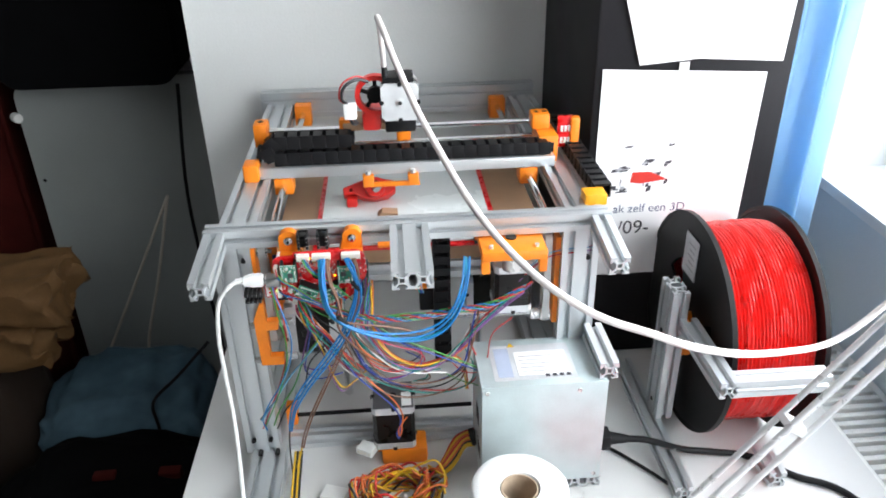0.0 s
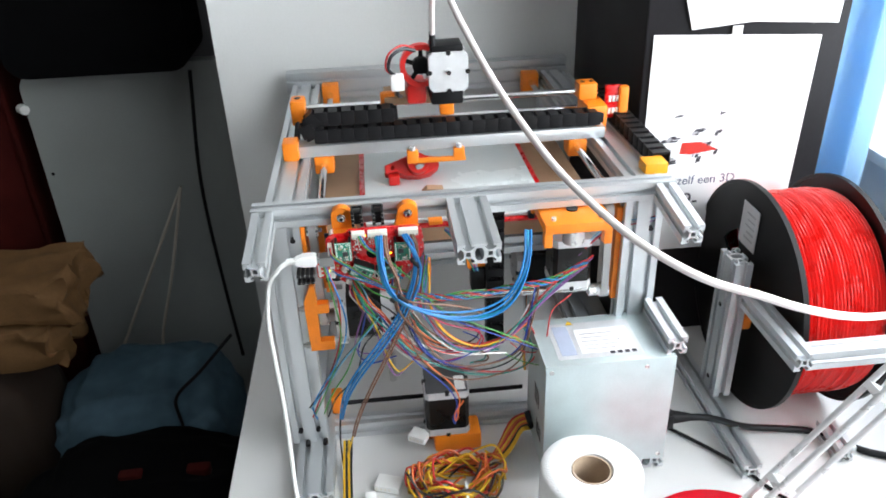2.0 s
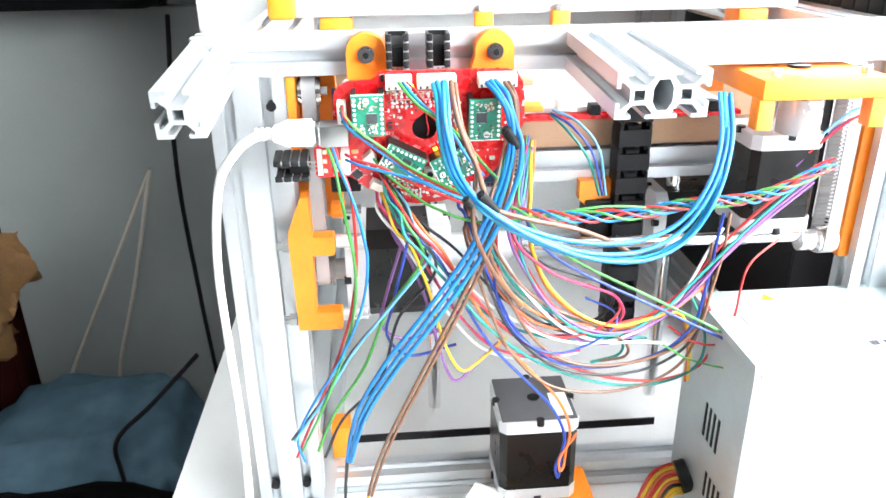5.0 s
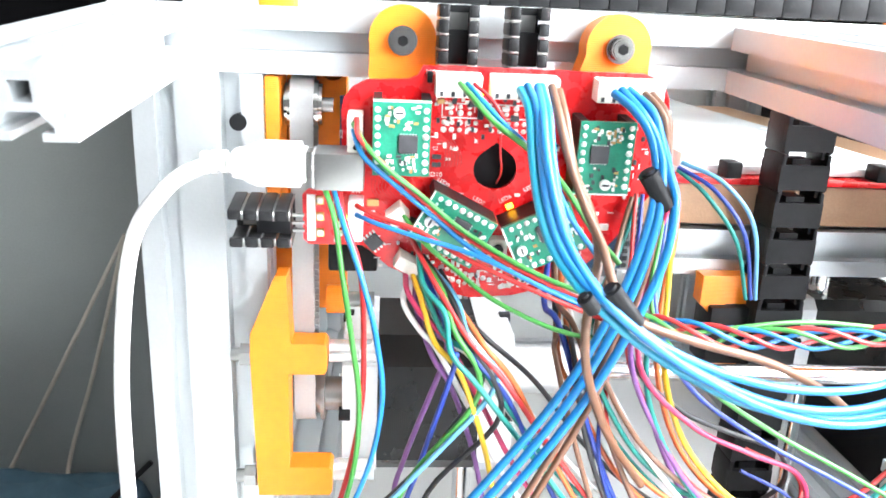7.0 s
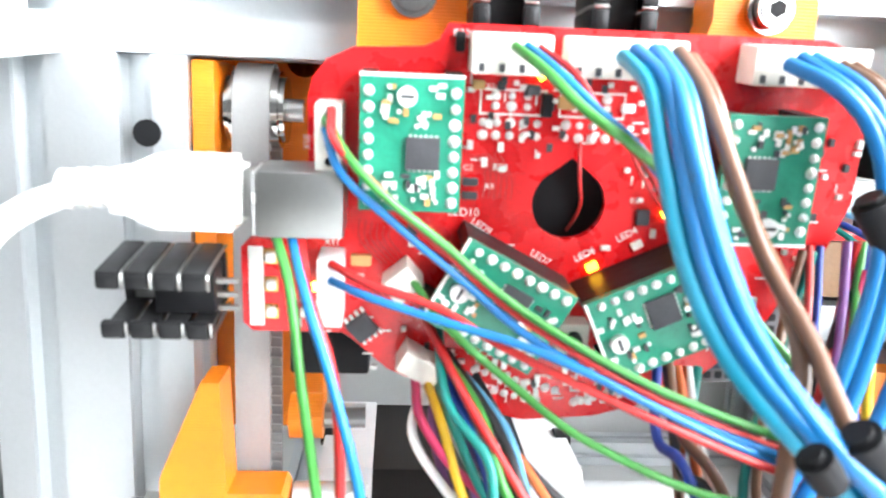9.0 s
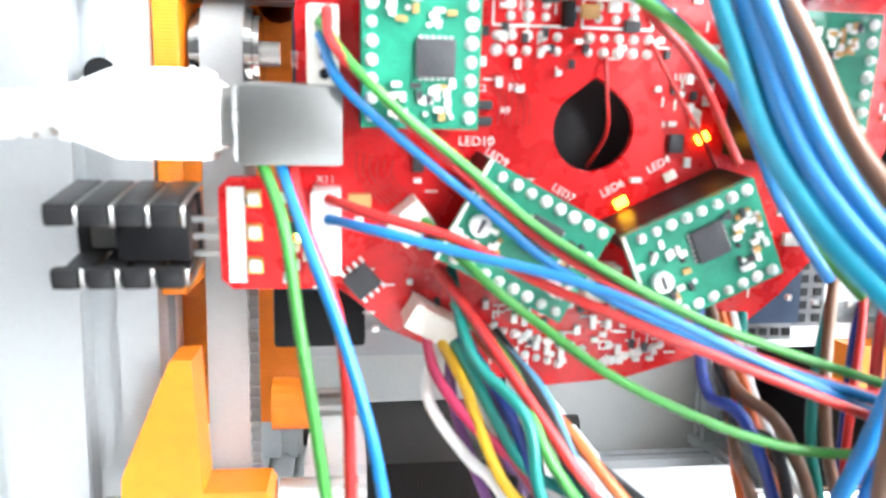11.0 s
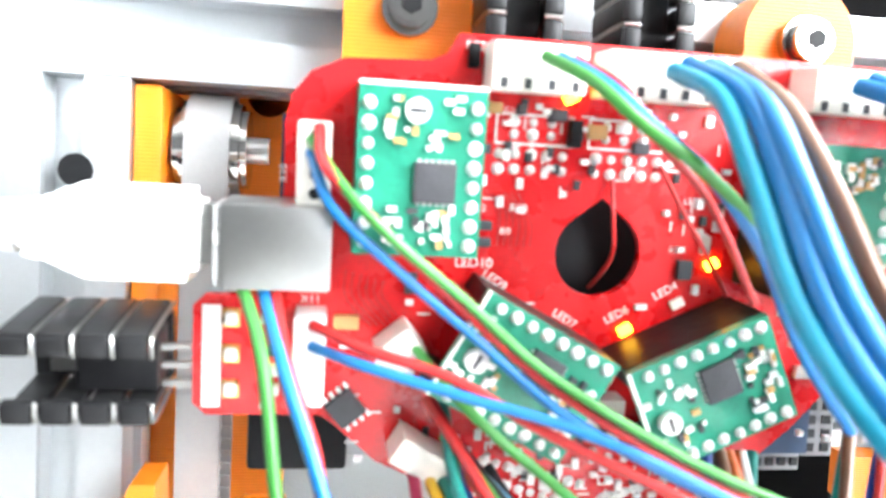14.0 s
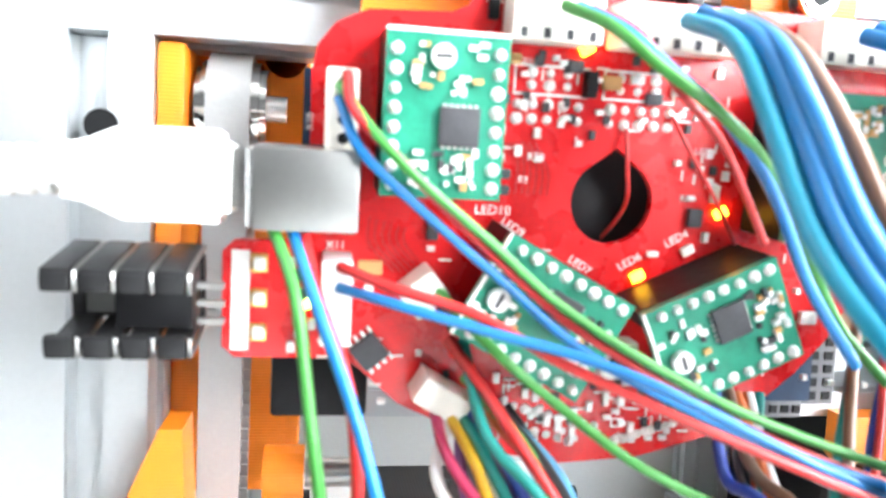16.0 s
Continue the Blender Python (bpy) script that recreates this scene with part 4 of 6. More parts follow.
def driver(x, z, turn):
    """A small green driver module on two black header strips, its long side upright at turn 0."""
    d = thing("driver_module", (x, BOARD_Y, z), "green motor driver module plugged into the red board", "circuit board", "driver modules")
    m = Matrix.Translation((x, 0, z)) @ Matrix.Rotation(-radians(turn), 4, "Y")
    yf = BOARD_Y - 0.0122
    w, h = 0.0082, 0.0110

    def bx(name, x0, z0, x1, z1, y0, y1, mt, lab="", bev=0.0, parent=None):
        return part(name, box((x0, y0, z0), (x1, y1, z1), bev, m=m), mt, parent or d, lab)
    rnd = random.Random(int(x * -10000))
    bx("plate", -w, -h, w, h, yf, yf + 0.0014, PCB_GREEN, "green circuit board")
    bx("header", -w, -h, -w + 0.0025, h, yf + 0.0016, BOARD_Y - 0.0002, BLACK, "black pin header")
    bx("header", w - 0.0025, -h, w, h, yf + 0.0016, BOARD_Y - 0.0002, BLACK, "black pin header")
    chip = bx("chip", -0.0008, -0.0040, 0.0046, 0.0012, yf - 0.0009, yf - 0.0001, CHIP, "dark square chip", 0.0001)
    for k in range(6):
        for s in (-1, 1):
            q = -0.0021 + 0.00084 * k
            bx("leg", 0.0019 + q - 0.00015, s * 0.00275 - 0.0016, 0.0019 + q + 0.00025, s * 0.00275 - 0.0012, yf - 0.0003, yf - 0.0001, SOLDER, parent=chip)
    for k in range(8):
        for s in (-1, 1):
            q = -h + 0.0016 + k * 0.00252
            bm = cyl((s * (w - 0.00135), yf - 0.0001, q), (s * (w - 0.00135), yf - rnd.uniform(0.0006, 0.0012), q), rnd.uniform(0.00075, 0.0010), 12, rnd.uniform(0.0003, 0.0006))
            bm.transform(m)
            part("solder_joint", bm, SOLDER, d)
    bm = cyl((-0.0008, yf - 0.0001, h - 0.0034), (-0.0008, yf - 0.0014, h - 0.0034), 0.0016, 18)
    bm.transform(m)
    trim = part("trimmer", bm, SOLDER, d, "round metal trimmer")
    bx("slot", -0.0019, h - 0.0037, 0.0003, h - 0.0031, yf - 0.0015, yf - 0.0013, CHIP, parent=trim)
    rnd = random.Random(int(x * -10000))
    for _ in range(64):
        px, pz = rnd.uniform(-0.0052, 0.0042), rnd.choice((rnd.uniform(-h + 0.001, -0.0052), rnd.uniform(0.0022, h - 0.0015)))
        if abs(px + 0.0008) < 0.0026 and pz > h - 0.006:
            continue
        a, c = rnd.choice(((0.0008, 0.0012), (0.0013, 0.0007), (0.0006, 0.0006)))
        bx("component", px, pz, px + a, pz + c, yf - rnd.uniform(0.0004, 0.0009), yf - 0.0001, rnd.choice((SOLDER, SOLDER, SOLDER, CHIP, TAN, SILK)))
    bx("printed_edge", -w, h - 0.0005, w, h, yf - 0.00012, yf - 0.00002, SILK)
    return d


for place in ((-0.0900, 1.0501, 0), (-0.0304, 1.0459, 180), (-0.0739, 1.0225, 62), (-0.0459, 1.0206, 115)):
    lean(driver(*place))


def heatsink(c, m, label):
    h = thing("heatsink", c, label, "heat sink", "heat sinks")
    base = Matrix.Translation(c) @ m

    def bx(name, lo, hi, mt, bev=0.0, lab=""):
        part(name, box(lo, hi, bev, m=base), mt, h, lab)
    bx("web", (-0.0082, 0.0036, -0.0045), (0.0095, 0.0050, 0.0045), BLACK_METAL)
    for s in (-1, 1):
        for k in range(4):
            x = -0.0082 + k * 0.0045
            bx("fin", (x, -0.0085, s * 0.0052 - 0.0008), (x + 0.0037, 0.0056, s * 0.0052 + 0.0008), BLACK_METAL, 0.0005)
            bx("lip", (x, -0.0088, s * 0.0042 - 0.0013), (x + 0.0037, -0.0070, s * 0.0042 + 0.0013), BLACK_METAL, 0.0006)
            # thin tubes draw the specular highlight along each curled fin edge
            part("edge_glint", tube([(x + 0.0041, 0.0052, s * 0.0056), (x + 0.0041, -0.0070, s * 0.0057), (x + 0.0041, -0.0086, s * 0.0046), (x + 0.0041, -0.0084, s * 0.0030)], 0.00030, 6, 3), SHELL, h, "thin metal line standing in for the edge highlight").data.transform(
                h.matrix_basis.inverted() @ base @ h.matrix_basis)
    bx("transistor", (-0.001, -0.0030, -0.0038), (0.0090, 0.0034, 0.0038), BLACK, 0.0004, "black power transistor")
    bx("tab", (-0.006, 0.0026, -0.0036), (-0.001, 0.0034, 0.0036), SHELL)
    for z in (-0.0025, 0, 0.0025):
        bx("leg", (0.0095, -0.0034, z - 0.0004), (0.0130, -0.0026, z + 0.0004), SHELL)
    return h


heatsink((-0.1304, 0.7665, 1.0243), Matrix.Rotation(radians(10), 4, "X"), "black finned heat sink on the edge of the board")
for x in (-0.0730, -0.0520):
    heatsink((x, 0.7835, 1.0795), Matrix.Rotation(math.pi / 2, 4, "Y"), "small black finned heat sink above the board edge")


def board_clip(x, lean):
    c = thing("board_clip", (x, 0.79, 1.0765), "orange printed clip bolting the board to the beam", "clip", "orange printed parts")
    o = [(x + 0.0104 * math.cos(a), 1.0768 + 0.0104 * math.sin(a)) for a in np.linspace(-0.2, math.pi + 0.2, 22)]
    o += [(x - 0.0104 - max(0, -lean), 1.0585), (x + 0.0104 + max(0, lean), 1.0585)]
    part("body", prism(o, 0.7862, 0.7968), ORANGE, c)
    part("foot", box((x - 0.0104, 0.7775, 1.0545), (x + 0.0104, 0.7965, 1.0640), 0.0015), ORANGE, c)
    part("washer", cyl((x, 0.7861, 1.0765), (x, 0.7845, 1.0765), 0.0045, 20), CHROME, c, "steel washer")
    b = part("bolt", cyl((x, 0.7845, 1.0765), (x, 0.7815, 1.0765), 0.0035, 18, bevel=0.0005), CHROME, c, "steel socket-head bolt")
    part("socket", cyl((x, 0.7816, 1.0765), (x, 0.7812, 1.0765), 0.0017, 6), BLACK, b)


board_clip(-0.0893, 0.004)
board_clip(-0.0213, -0.005)


def under_board():
    u = thing("processor_board", (-0.07, 0.785, 1.03), "dark blue processor board mounted behind the red board", "circuit board")
    part("plate", prism([(-0.1085, 1.008), (-0.030, 1.008), (-0.030, 1.0008), (-0.0128, 1.0008), (-0.0128, 1.056), (-0.1085, 1.056)], 0.7872, 0.7888, []), PCB_BLUE, u)
    part("relay", box((-0.0735, 0.7815, 1.0235), (-0.0490, 0.7870, 1.0490), 0.0008), BLACK, u, "black relay block")
    part("jack", box((-0.1125, 0.7895, 0.997), (-0.096, 0.800, 1.010), 0.001), BLACK, u, "black power jack")
    # header tops carry their glare as a grey base colour
    hd = part("pin_header", box((-0.0126, 0.7893, 0.9995), (-0.0062, 0.7968, 1.0400), 0.0003), GLARE_HEADER, u, "pin header with dark sockets, greyed as by glare")
    for i in range(15):
        for k in range(2):
            part("hole", box((-0.0117 + 0.0030 * k, 0.7890, 1.0005 + 0.0026 * i), (-0.0101 + 0.0030 * k, 0.7894, 1.0021 + 0.0026 * i)), BLACK, hd)
    low = part("pin_header", box((-0.0250, 0.7890, 0.9970), (-0.0129, 0.7968, 1.0006), 0.0003), GLARE_HEADER, u, "pin header with dark sockets, greyed as by glare")
    for k in range(5):
        part("hole", box((-0.0244 + 0.0024 * k, 0.7886, 0.9980), (-0.0230 + 0.0024 * k, 0.7891, 0.9995)), BLACK, low)
    part("spacer", cyl((-0.100, 0.7768, 1.058), (-0.100, 0.7872, 1.058), 0.003, 12), WHITE_PL, u)
    part("spacer", cyl((-0.022, 0.7790, 1.024), (-0.022, 0.7872, 1.024), 0.003, 12), WHITE_PL, u)
    return u


under_board().location.z += 0.003


def chain_end():
    t = thing("chain_end", (0.052, 0.856, 0.965), "orange tab and black socket at a cable chain end", "bracket", "orange printed parts")
    part("tab", prism([(0.040, 0.967), (0.046, 0.961), (0.052, 0.967), (0.065, 0.967), (0.065, 0.980), (0.040, 0.980)], 0.852, 0.8605), ORANGE, t)
    part("socket", box((0.044, 0.848, 0.938), (0.064, 0.866, 0.9665), 0.001), BLACK, t)
    return t


chain_end().location.x += 0.007


def usb_cable():
    u = thing("usb_cable", (-0.13, 0.766, 1.03), "white usb cable plugged into the control board", "cable")
    z = 1.0406
    part("plug_metal", box((-0.1170, 0.7660, z - 0.0040), (-0.1130, 0.7735, z + 0.0040)), SHELL, u, "metal plug tip")
    o = [(-0.1170, z - 0.0062), (-0.1170, z + 0.0062), (-0.1305, z + 0.0062), (-0.1355, z + 0.0040), (-0.1395, z + 0.0034), (-0.1395, z - 0.0034), (-0.1355, z - 0.0040), (-0.1305, z - 0.0062)]
    bm = prism(o, 0.7620, 0.7740)
    bmesh.ops.bevel(bm, geom=[e for e in bm.edges if e.calc_face_angle(0) > 0.5], offset=0.0015, segments=3, affect="EDGES")
    part("plug", bm, WHITE_PL, u, "white moulded plug")
    for k in range(3):
        part("strain_relief", cyl((-0.1400 - 0.0028 * k, 0.768, z - 0.0002 * k), (-0.1417 - 0.0028 * k, 0.768, z - 0.0002 * k), 0.0034, 16), WHITE_PL, u)
    part("lead", tube([(-0.140, 0.768, z), (-0.149, 0.767, z - 0.002), (-0.158, 0.764, 1.032), (-0.169, 0.766, 1.014), (-0.1755, 0.767, 0.970), (-0.174, 0.760, 0.92), (-0.171, 0.750, 0.86),
                       (-0.168, 0.718, 0.78), (-0.162, 0.68, 0.753), (-0.165, 0.55, 0.7525), (-0.17, 0.30, 0.7525)], 0.0024, 10), WHITE_PL, u, "white rubber lead")


usb_cable()

# ---- wiring ----
TWIST = spline([(-0.0193, 0.748, 0.9994), (0.0016, 0.745, 0.9972), (0.0231, 0.745, 0.9971), (0.054, 0.747, 0.9961), (0.0798, 0.75, 0.9994), (0.1066, 0.753, 1.0), (0.1314, 0.757, 1.002), (0.164, 0.763, 1.0148)], 6)


def twist(k):
    """The long run to the motor, on which five wires are wound loosely round one another."""
    out = []
    for i, p in enumerate(TWIST):
        a, r = k * math.tau / 5 + i * 0.55, 0.0031 + 0.0008 * math.sin(i * 0.9 + k)
        out.append(tuple(p + Vector((0, r * math.cos(a), r * math.sin(a)))))
    return out


wire("red", 0.00075, [(-0.1022, 0.7630, 1.0553), (-0.1012, 0.7596, 1.0500), (-0.0942, 0.7582, 1.0430), (-0.0842, 0.7591, 1.0340), (-0.0712, 0.7603, 1.0220), (-0.0526, 0.7528, 1.0110)] + twist(0))
wire("green", 0.00075, [(-0.1032, 0.7632, 1.0537), (-0.0992, 0.7588, 1.0480), (-0.0932, 0.7574, 1.0420), (-0.0832, 0.7581, 1.0350), (-0.0722, 0.7591, 1.0240), (-0.0526, 0.7528, 1.0121)] + twist(1))
wire("blue", 0.00075, [(-0.1032, 0.7634, 1.0520), (-0.1002, 0.7601, 1.0450), (-0.0912, 0.7599, 1.0370), (-0.0802, 0.7596, 1.0290), (-0.0703, 0.7594, 1.0188), (-0.0518, 0.7528, 1.0087)] + twist(2))
wire("red", 0.00075, [(-0.1022, 0.7656, 1.0290), (-0.0952, 0.7598, 1.0270), (-0.0842, 0.7571, 1.0240), (-0.0733, 0.7545, 1.0178), (-0.0625, 0.7507, 1.0144), (-0.0517, 0.7458, 1.0098)] + twist(3))
wire("blue", 0.00075, [(-0.1022, 0.7659, 1.0260), (-0.0952, 0.7590, 1.0250), (-0.0822, 0.7553, 1.0220), (-0.0712, 0.7524, 1.0199), (-0.0603, 0.7496, 1.0166), (-0.0496, 0.7458, 1.0110)] + twist(4))
wire("green", 0.00075, [(-0.0882, 0.7679, 1.0260), (-0.0822, 0.7604, 1.0199), (-0.0726, 0.7578, 1.0121), (-0.0640, 0.7527, 1.0052), (-0.0320, 0.7451, 0.9891), (-0.0105, 0.7456, 0.9982), (0.0319, 0.7458, 1.0039), (0.0725, 0.7506, 0.9982), (0.1071, 0.7502, 0.9903), (0.1453, 0.7608, 1.0098)])
wire("green", 0.00086, [(-0.1132, 0.7689, 1.0370), (-0.1082, 0.7578, 1.0270), (-0.1056, 0.7528, 1.0121), (-0.1029, 0.7502, 0.9913), (-0.0990, 0.7500, 0.9730), (-0.1000, 0.7520, 0.9470), (-0.1100, 0.7580, 0.9110), (-0.1250, 0.7650, 0.8720), (-0.1410, 0.7700, 0.8380)])
wire("blue", 0.00086, [(-0.1102, 0.7689, 1.0370), (-0.1052, 0.7560, 1.0250), (-0.0996, 0.7488, 1.0110), (-0.0947, 0.7454, 0.9947), (-0.0920, 0.7450, 0.9750), (-0.0950, 0.7500, 0.9480), (-0.1130, 0.7580, 0.9050), (-0.1340, 0.7660, 0.8710), (-0.1490, 0.7720, 0.8440), (-0.1400, 0.7700, 0.8300)])
wire("red", 0.00086, [(-0.1082, 0.7689, 1.0370), (-0.1052, 0.7579, 1.0260), (-0.1005, 0.7527, 1.0132), (-0.0985, 0.7505, 0.9970), (-0.0990, 0.7520, 0.9660), (-0.1030, 0.7550, 0.9390), (-0.1190, 0.7650, 0.8930), (-0.1350, 0.7700, 0.8570), (-0.1450, 0.7720, 0.8320)])
wire("cyan", 0.00130, [(-0.0562, 0.7597, 1.0652), (-0.0552, 0.7484, 1.0603), (-0.0552, 0.7396, 1.0500), (-0.0542, 0.7329, 1.0370), (-0.0508, 0.7254, 1.0265), (-0.0456, 0.7149, 1.0211), (-0.0238, 0.7181, 1.0006), (0.0089, 0.7280, 0.9811), (0.0490, 0.7370, 0.9700), (0.0760, 0.7400, 0.9800), (0.0906, 0.7456, 0.9993), (0.0998, 0.7545, 1.0300), (0.1008, 0.7722, 1.0537)])
wire("blue", 0.00130, [(-0.0542, 0.7597, 1.0662), (-0.0532, 0.7464, 1.0603), (-0.0532, 0.7376, 1.0500), (-0.0522, 0.7309, 1.0370), (-0.0489, 0.7235, 1.0265), (-0.0430, 0.7131, 1.0211), (-0.0195, 0.7164, 1.0015), (0.0121, 0.7255, 0.9890), (0.0490, 0.7350, 0.9830), (0.0720, 0.7391, 0.9891), (0.0873, 0.7448, 1.0098), (0.0968, 0.7532, 1.0330), (0.0988, 0.7732, 1.0537)])
wire("blue", 0.00130, [(-0.0512, 0.7597, 1.0662), (-0.0522, 0.7454, 1.0603), (-0.0522, 0.7365, 1.0510), (-0.0502, 0.7297, 1.0380), (-0.0466, 0.7235, 1.0271), (-0.0421, 0.7137, 1.0223), (-0.0179, 0.7163, 0.9987), (0.0145, 0.7251, 0.9832), (0.0490, 0.7330, 0.9770), (0.0730, 0.7380, 0.9850), (0.0891, 0.7448, 1.0064), (0.1008, 0.7532, 1.0330), (0.1028, 0.7735, 1.0510)])
wire("blue", 0.00130, [(-0.0502, 0.7597, 1.0662), (-0.0502, 0.7465, 1.0594), (-0.0502, 0.7377, 1.0490), (-0.0492, 0.7299, 1.0370), (-0.0460, 0.7225, 1.0265), (-0.0423, 0.7118, 1.0202), (-0.0152, 0.7154, 0.9977), (0.0207, 0.7267, 0.9785), (0.0520, 0.7320, 0.9720), (0.0780, 0.7370, 0.9810), (0.0929, 0.7438, 1.0039), (0.1028, 0.7529, 1.0360), (0.1048, 0.7733, 1.0528)])
wire("brown", 0.00130, [(-0.0472, 0.7597, 1.0662), (-0.0472, 0.7475, 1.0594), (-0.0452, 0.7397, 1.0490), (-0.0412, 0.7359, 1.0370), (-0.0364, 0.7321, 1.0278), (-0.0338, 0.7198, 1.0217), (-0.0361, 0.7211, 1.0103), (-0.0138, 0.7212, 1.0062), (0.0180, 0.7346, 0.9945), (0.0410, 0.7420, 0.9810), (0.0550, 0.7450, 0.9690)])
wire("brown", 0.00130, [(-0.0452, 0.7597, 1.0652), (-0.0452, 0.7486, 1.0586), (-0.0432, 0.7420, 1.0460), (-0.0382, 0.7381, 1.0340), (-0.0345, 0.7286, 1.0249), (-0.0428, 0.7246, 1.0145), (-0.0403, 0.7265, 0.9969), (-0.0262, 0.7447, 0.9623), (-0.0100, 0.7500, 0.9430)])
wire("blue", 0.00130, [(-0.0292, 0.7597, 1.0652), (-0.0252, 0.7512, 1.0611), (-0.0212, 0.7471, 1.0545), (-0.0182, 0.7450, 1.0460), (-0.0192, 0.7444, 1.0310), (-0.0246, 0.7428, 1.0121), (-0.0380, 0.7400, 0.9820), (-0.0620, 0.7400, 0.9480), (-0.0870, 0.7450, 0.9170), (-0.1070, 0.7550, 0.8750), (-0.1100, 0.7650, 0.8520), (-0.1140, 0.7700, 0.8280)])
wire("blue", 0.00130, [(-0.0272, 0.7597, 1.0662), (-0.0232, 0.7504, 1.0603), (-0.0192, 0.7463, 1.0528), (-0.0172, 0.7440, 1.0460), (-0.0172, 0.7435, 1.0300), (-0.0227, 0.7418, 1.0098), (-0.0360, 0.7390, 0.9800), (-0.0590, 0.7390, 0.9460), (-0.0840, 0.7440, 0.9150), (-0.1040, 0.7540, 0.8740), (-0.1070, 0.7640, 0.8520), (-0.1120, 0.7690, 0.8280)])
wire("blue", 0.00130, [(-0.0252, 0.7597, 1.0662), (-0.0202, 0.7522, 1.0611), (-0.0182, 0.7472, 1.0537), (-0.0162, 0.7449, 1.0470), (-0.0132, 0.7429, 1.0360), (-0.0112, 0.7421, 1.0230), (-0.0330, 0.7380, 0.9770), (-0.0560, 0.7380, 0.9450), (-0.0810, 0.7430, 0.9130), (-0.1020, 0.7530, 0.8720), (-0.1050, 0.7630, 0.8530), (-0.1110, 0.7680, 0.8290)])
wire("brown", 0.00110, [(-0.0202, 0.7597, 1.0652), (-0.0182, 0.7532, 1.0619), (-0.0162, 0.7499, 1.0561), (-0.0152, 0.7478, 1.0480), (-0.0196, 0.7458, 1.0110), (-0.0300, 0.7420, 0.9840), (-0.0480, 0.7420, 0.9450), (-0.0670, 0.7470, 0.9040), (-0.0880, 0.7550, 0.8550), (-0.0970, 0.7650, 0.8250), (-0.1020, 0.7680, 0.8020)])
wire("brown", 0.00110, [(-0.0182, 0.7597, 1.0652), (-0.0162, 0.7532, 1.0611), (-0.0152, 0.7500, 1.0553), (-0.0142, 0.7478, 1.0480), (-0.0177, 0.7468, 1.0098), (-0.0270, 0.7430, 0.9840), (-0.0450, 0.7430, 0.9430), (-0.0650, 0.7480, 0.9010), (-0.0850, 0.7560, 0.8550), (-0.0940, 0.7660, 0.8240), (-0.1000, 0.7690, 0.8000)])
wire("black", 0.00110, [(-0.1140, 0.7700, 0.8280), (-0.1170, 0.7700, 0.7960), (-0.1170, 0.7660, 0.7540), (-0.1140, 0.7400, 0.7310), (-0.1110, 0.7000, 0.7270)])
wire("yellow", 0.00110, [(-0.1020, 0.7690, 0.8000), (-0.1110, 0.7700, 0.7680), (-0.1180, 0.7620, 0.7340), (-0.1140, 0.7300, 0.7180), (-0.1060, 0.7000, 0.7240)])
wire("green", 0.00086, [(-0.0732, 0.7617, 1.0662), (-0.0692, 0.7532, 1.0619), (-0.0642, 0.7498, 1.0569), (-0.0572, 0.7484, 1.0520), (-0.0492, 0.7500, 1.0460), (-0.0402, 0.7539, 1.0360), (-0.0312, 0.7571, 1.0240), (-0.0234, 0.7556, 1.0155)])
wire("blue", 0.00086, [(-0.0712, 0.7617, 1.0662), (-0.0672, 0.7542, 1.0619), (-0.0612, 0.7509, 1.0561), (-0.0552, 0.7495, 1.0510), (-0.0472, 0.7504, 1.0420), (-0.0402, 0.7515, 1.0300), (-0.0313, 0.7524, 1.0188)])
wire("red", 0.00060, [(-0.0692, 0.7617, 1.0662), (-0.0642, 0.7562, 1.0619), (-0.0592, 0.7541, 1.0545), (-0.0522, 0.7548, 1.0480), (-0.0442, 0.7561, 1.0350)])
wire("red", 0.00035, [(-0.0592, 0.7715, 1.0510), (-0.0592, 0.7701, 1.0450), (-0.0582, 0.7727, 1.0390), (-0.0582, 0.7843, 1.0320)])
wire("red", 0.00035, [(-0.0522, 0.7712, 1.0537), (-0.0492, 0.7689, 1.0470), (-0.0442, 0.7696, 1.0400), (-0.0382, 0.7732, 1.0330)])
wire("pink", 0.00090, [(-0.0869, 0.7708, 1.0064), (-0.0862, 0.7627, 1.0028), (-0.0815, 0.7575, 0.9970), (-0.0747, 0.7525, 0.9959), (-0.0640, 0.7550, 0.9700), (-0.0460, 0.7550, 0.9380), (-0.0270, 0.7600, 0.9080), (-0.0010, 0.7650, 0.8970), (0.0310, 0.7700, 0.9000)])
wire("yellow", 0.00090, [(-0.0849, 0.7708, 1.0064), (-0.0822, 0.7607, 1.0016), (-0.0779, 0.7532, 0.9903), (-0.0710, 0.7500, 0.9870), (-0.0600, 0.7500, 0.9600), (-0.0540, 0.7520, 0.9170), (-0.0430, 0.7550, 0.8870), (-0.0310, 0.7600, 0.9080), (-0.0150, 0.7680, 0.9130)])
wire("teal", 0.00090, [(-0.0829, 0.7708, 1.0064), (-0.0802, 0.7607, 1.0016), (-0.0748, 0.7532, 0.9924), (-0.0677, 0.7504, 0.9936), (-0.0530, 0.7500, 0.9660), (-0.0360, 0.7500, 0.9410), (-0.0110, 0.7550, 0.9240), (0.0210, 0.7600, 0.9100), (0.0470, 0.7650, 0.9130)])
wire("darkblue", 0.00090, [(-0.0819, 0.7708, 1.0075), (-0.0764, 0.7586, 0.9993), (-0.0730, 0.7501, 0.9891), (-0.0720, 0.7500, 0.9840), (-0.0810, 0.7600, 0.9430), (-0.0850, 0.7650, 0.9200), (-0.0720, 0.7700, 0.9030), (-0.0440, 0.7750, 0.9060)])
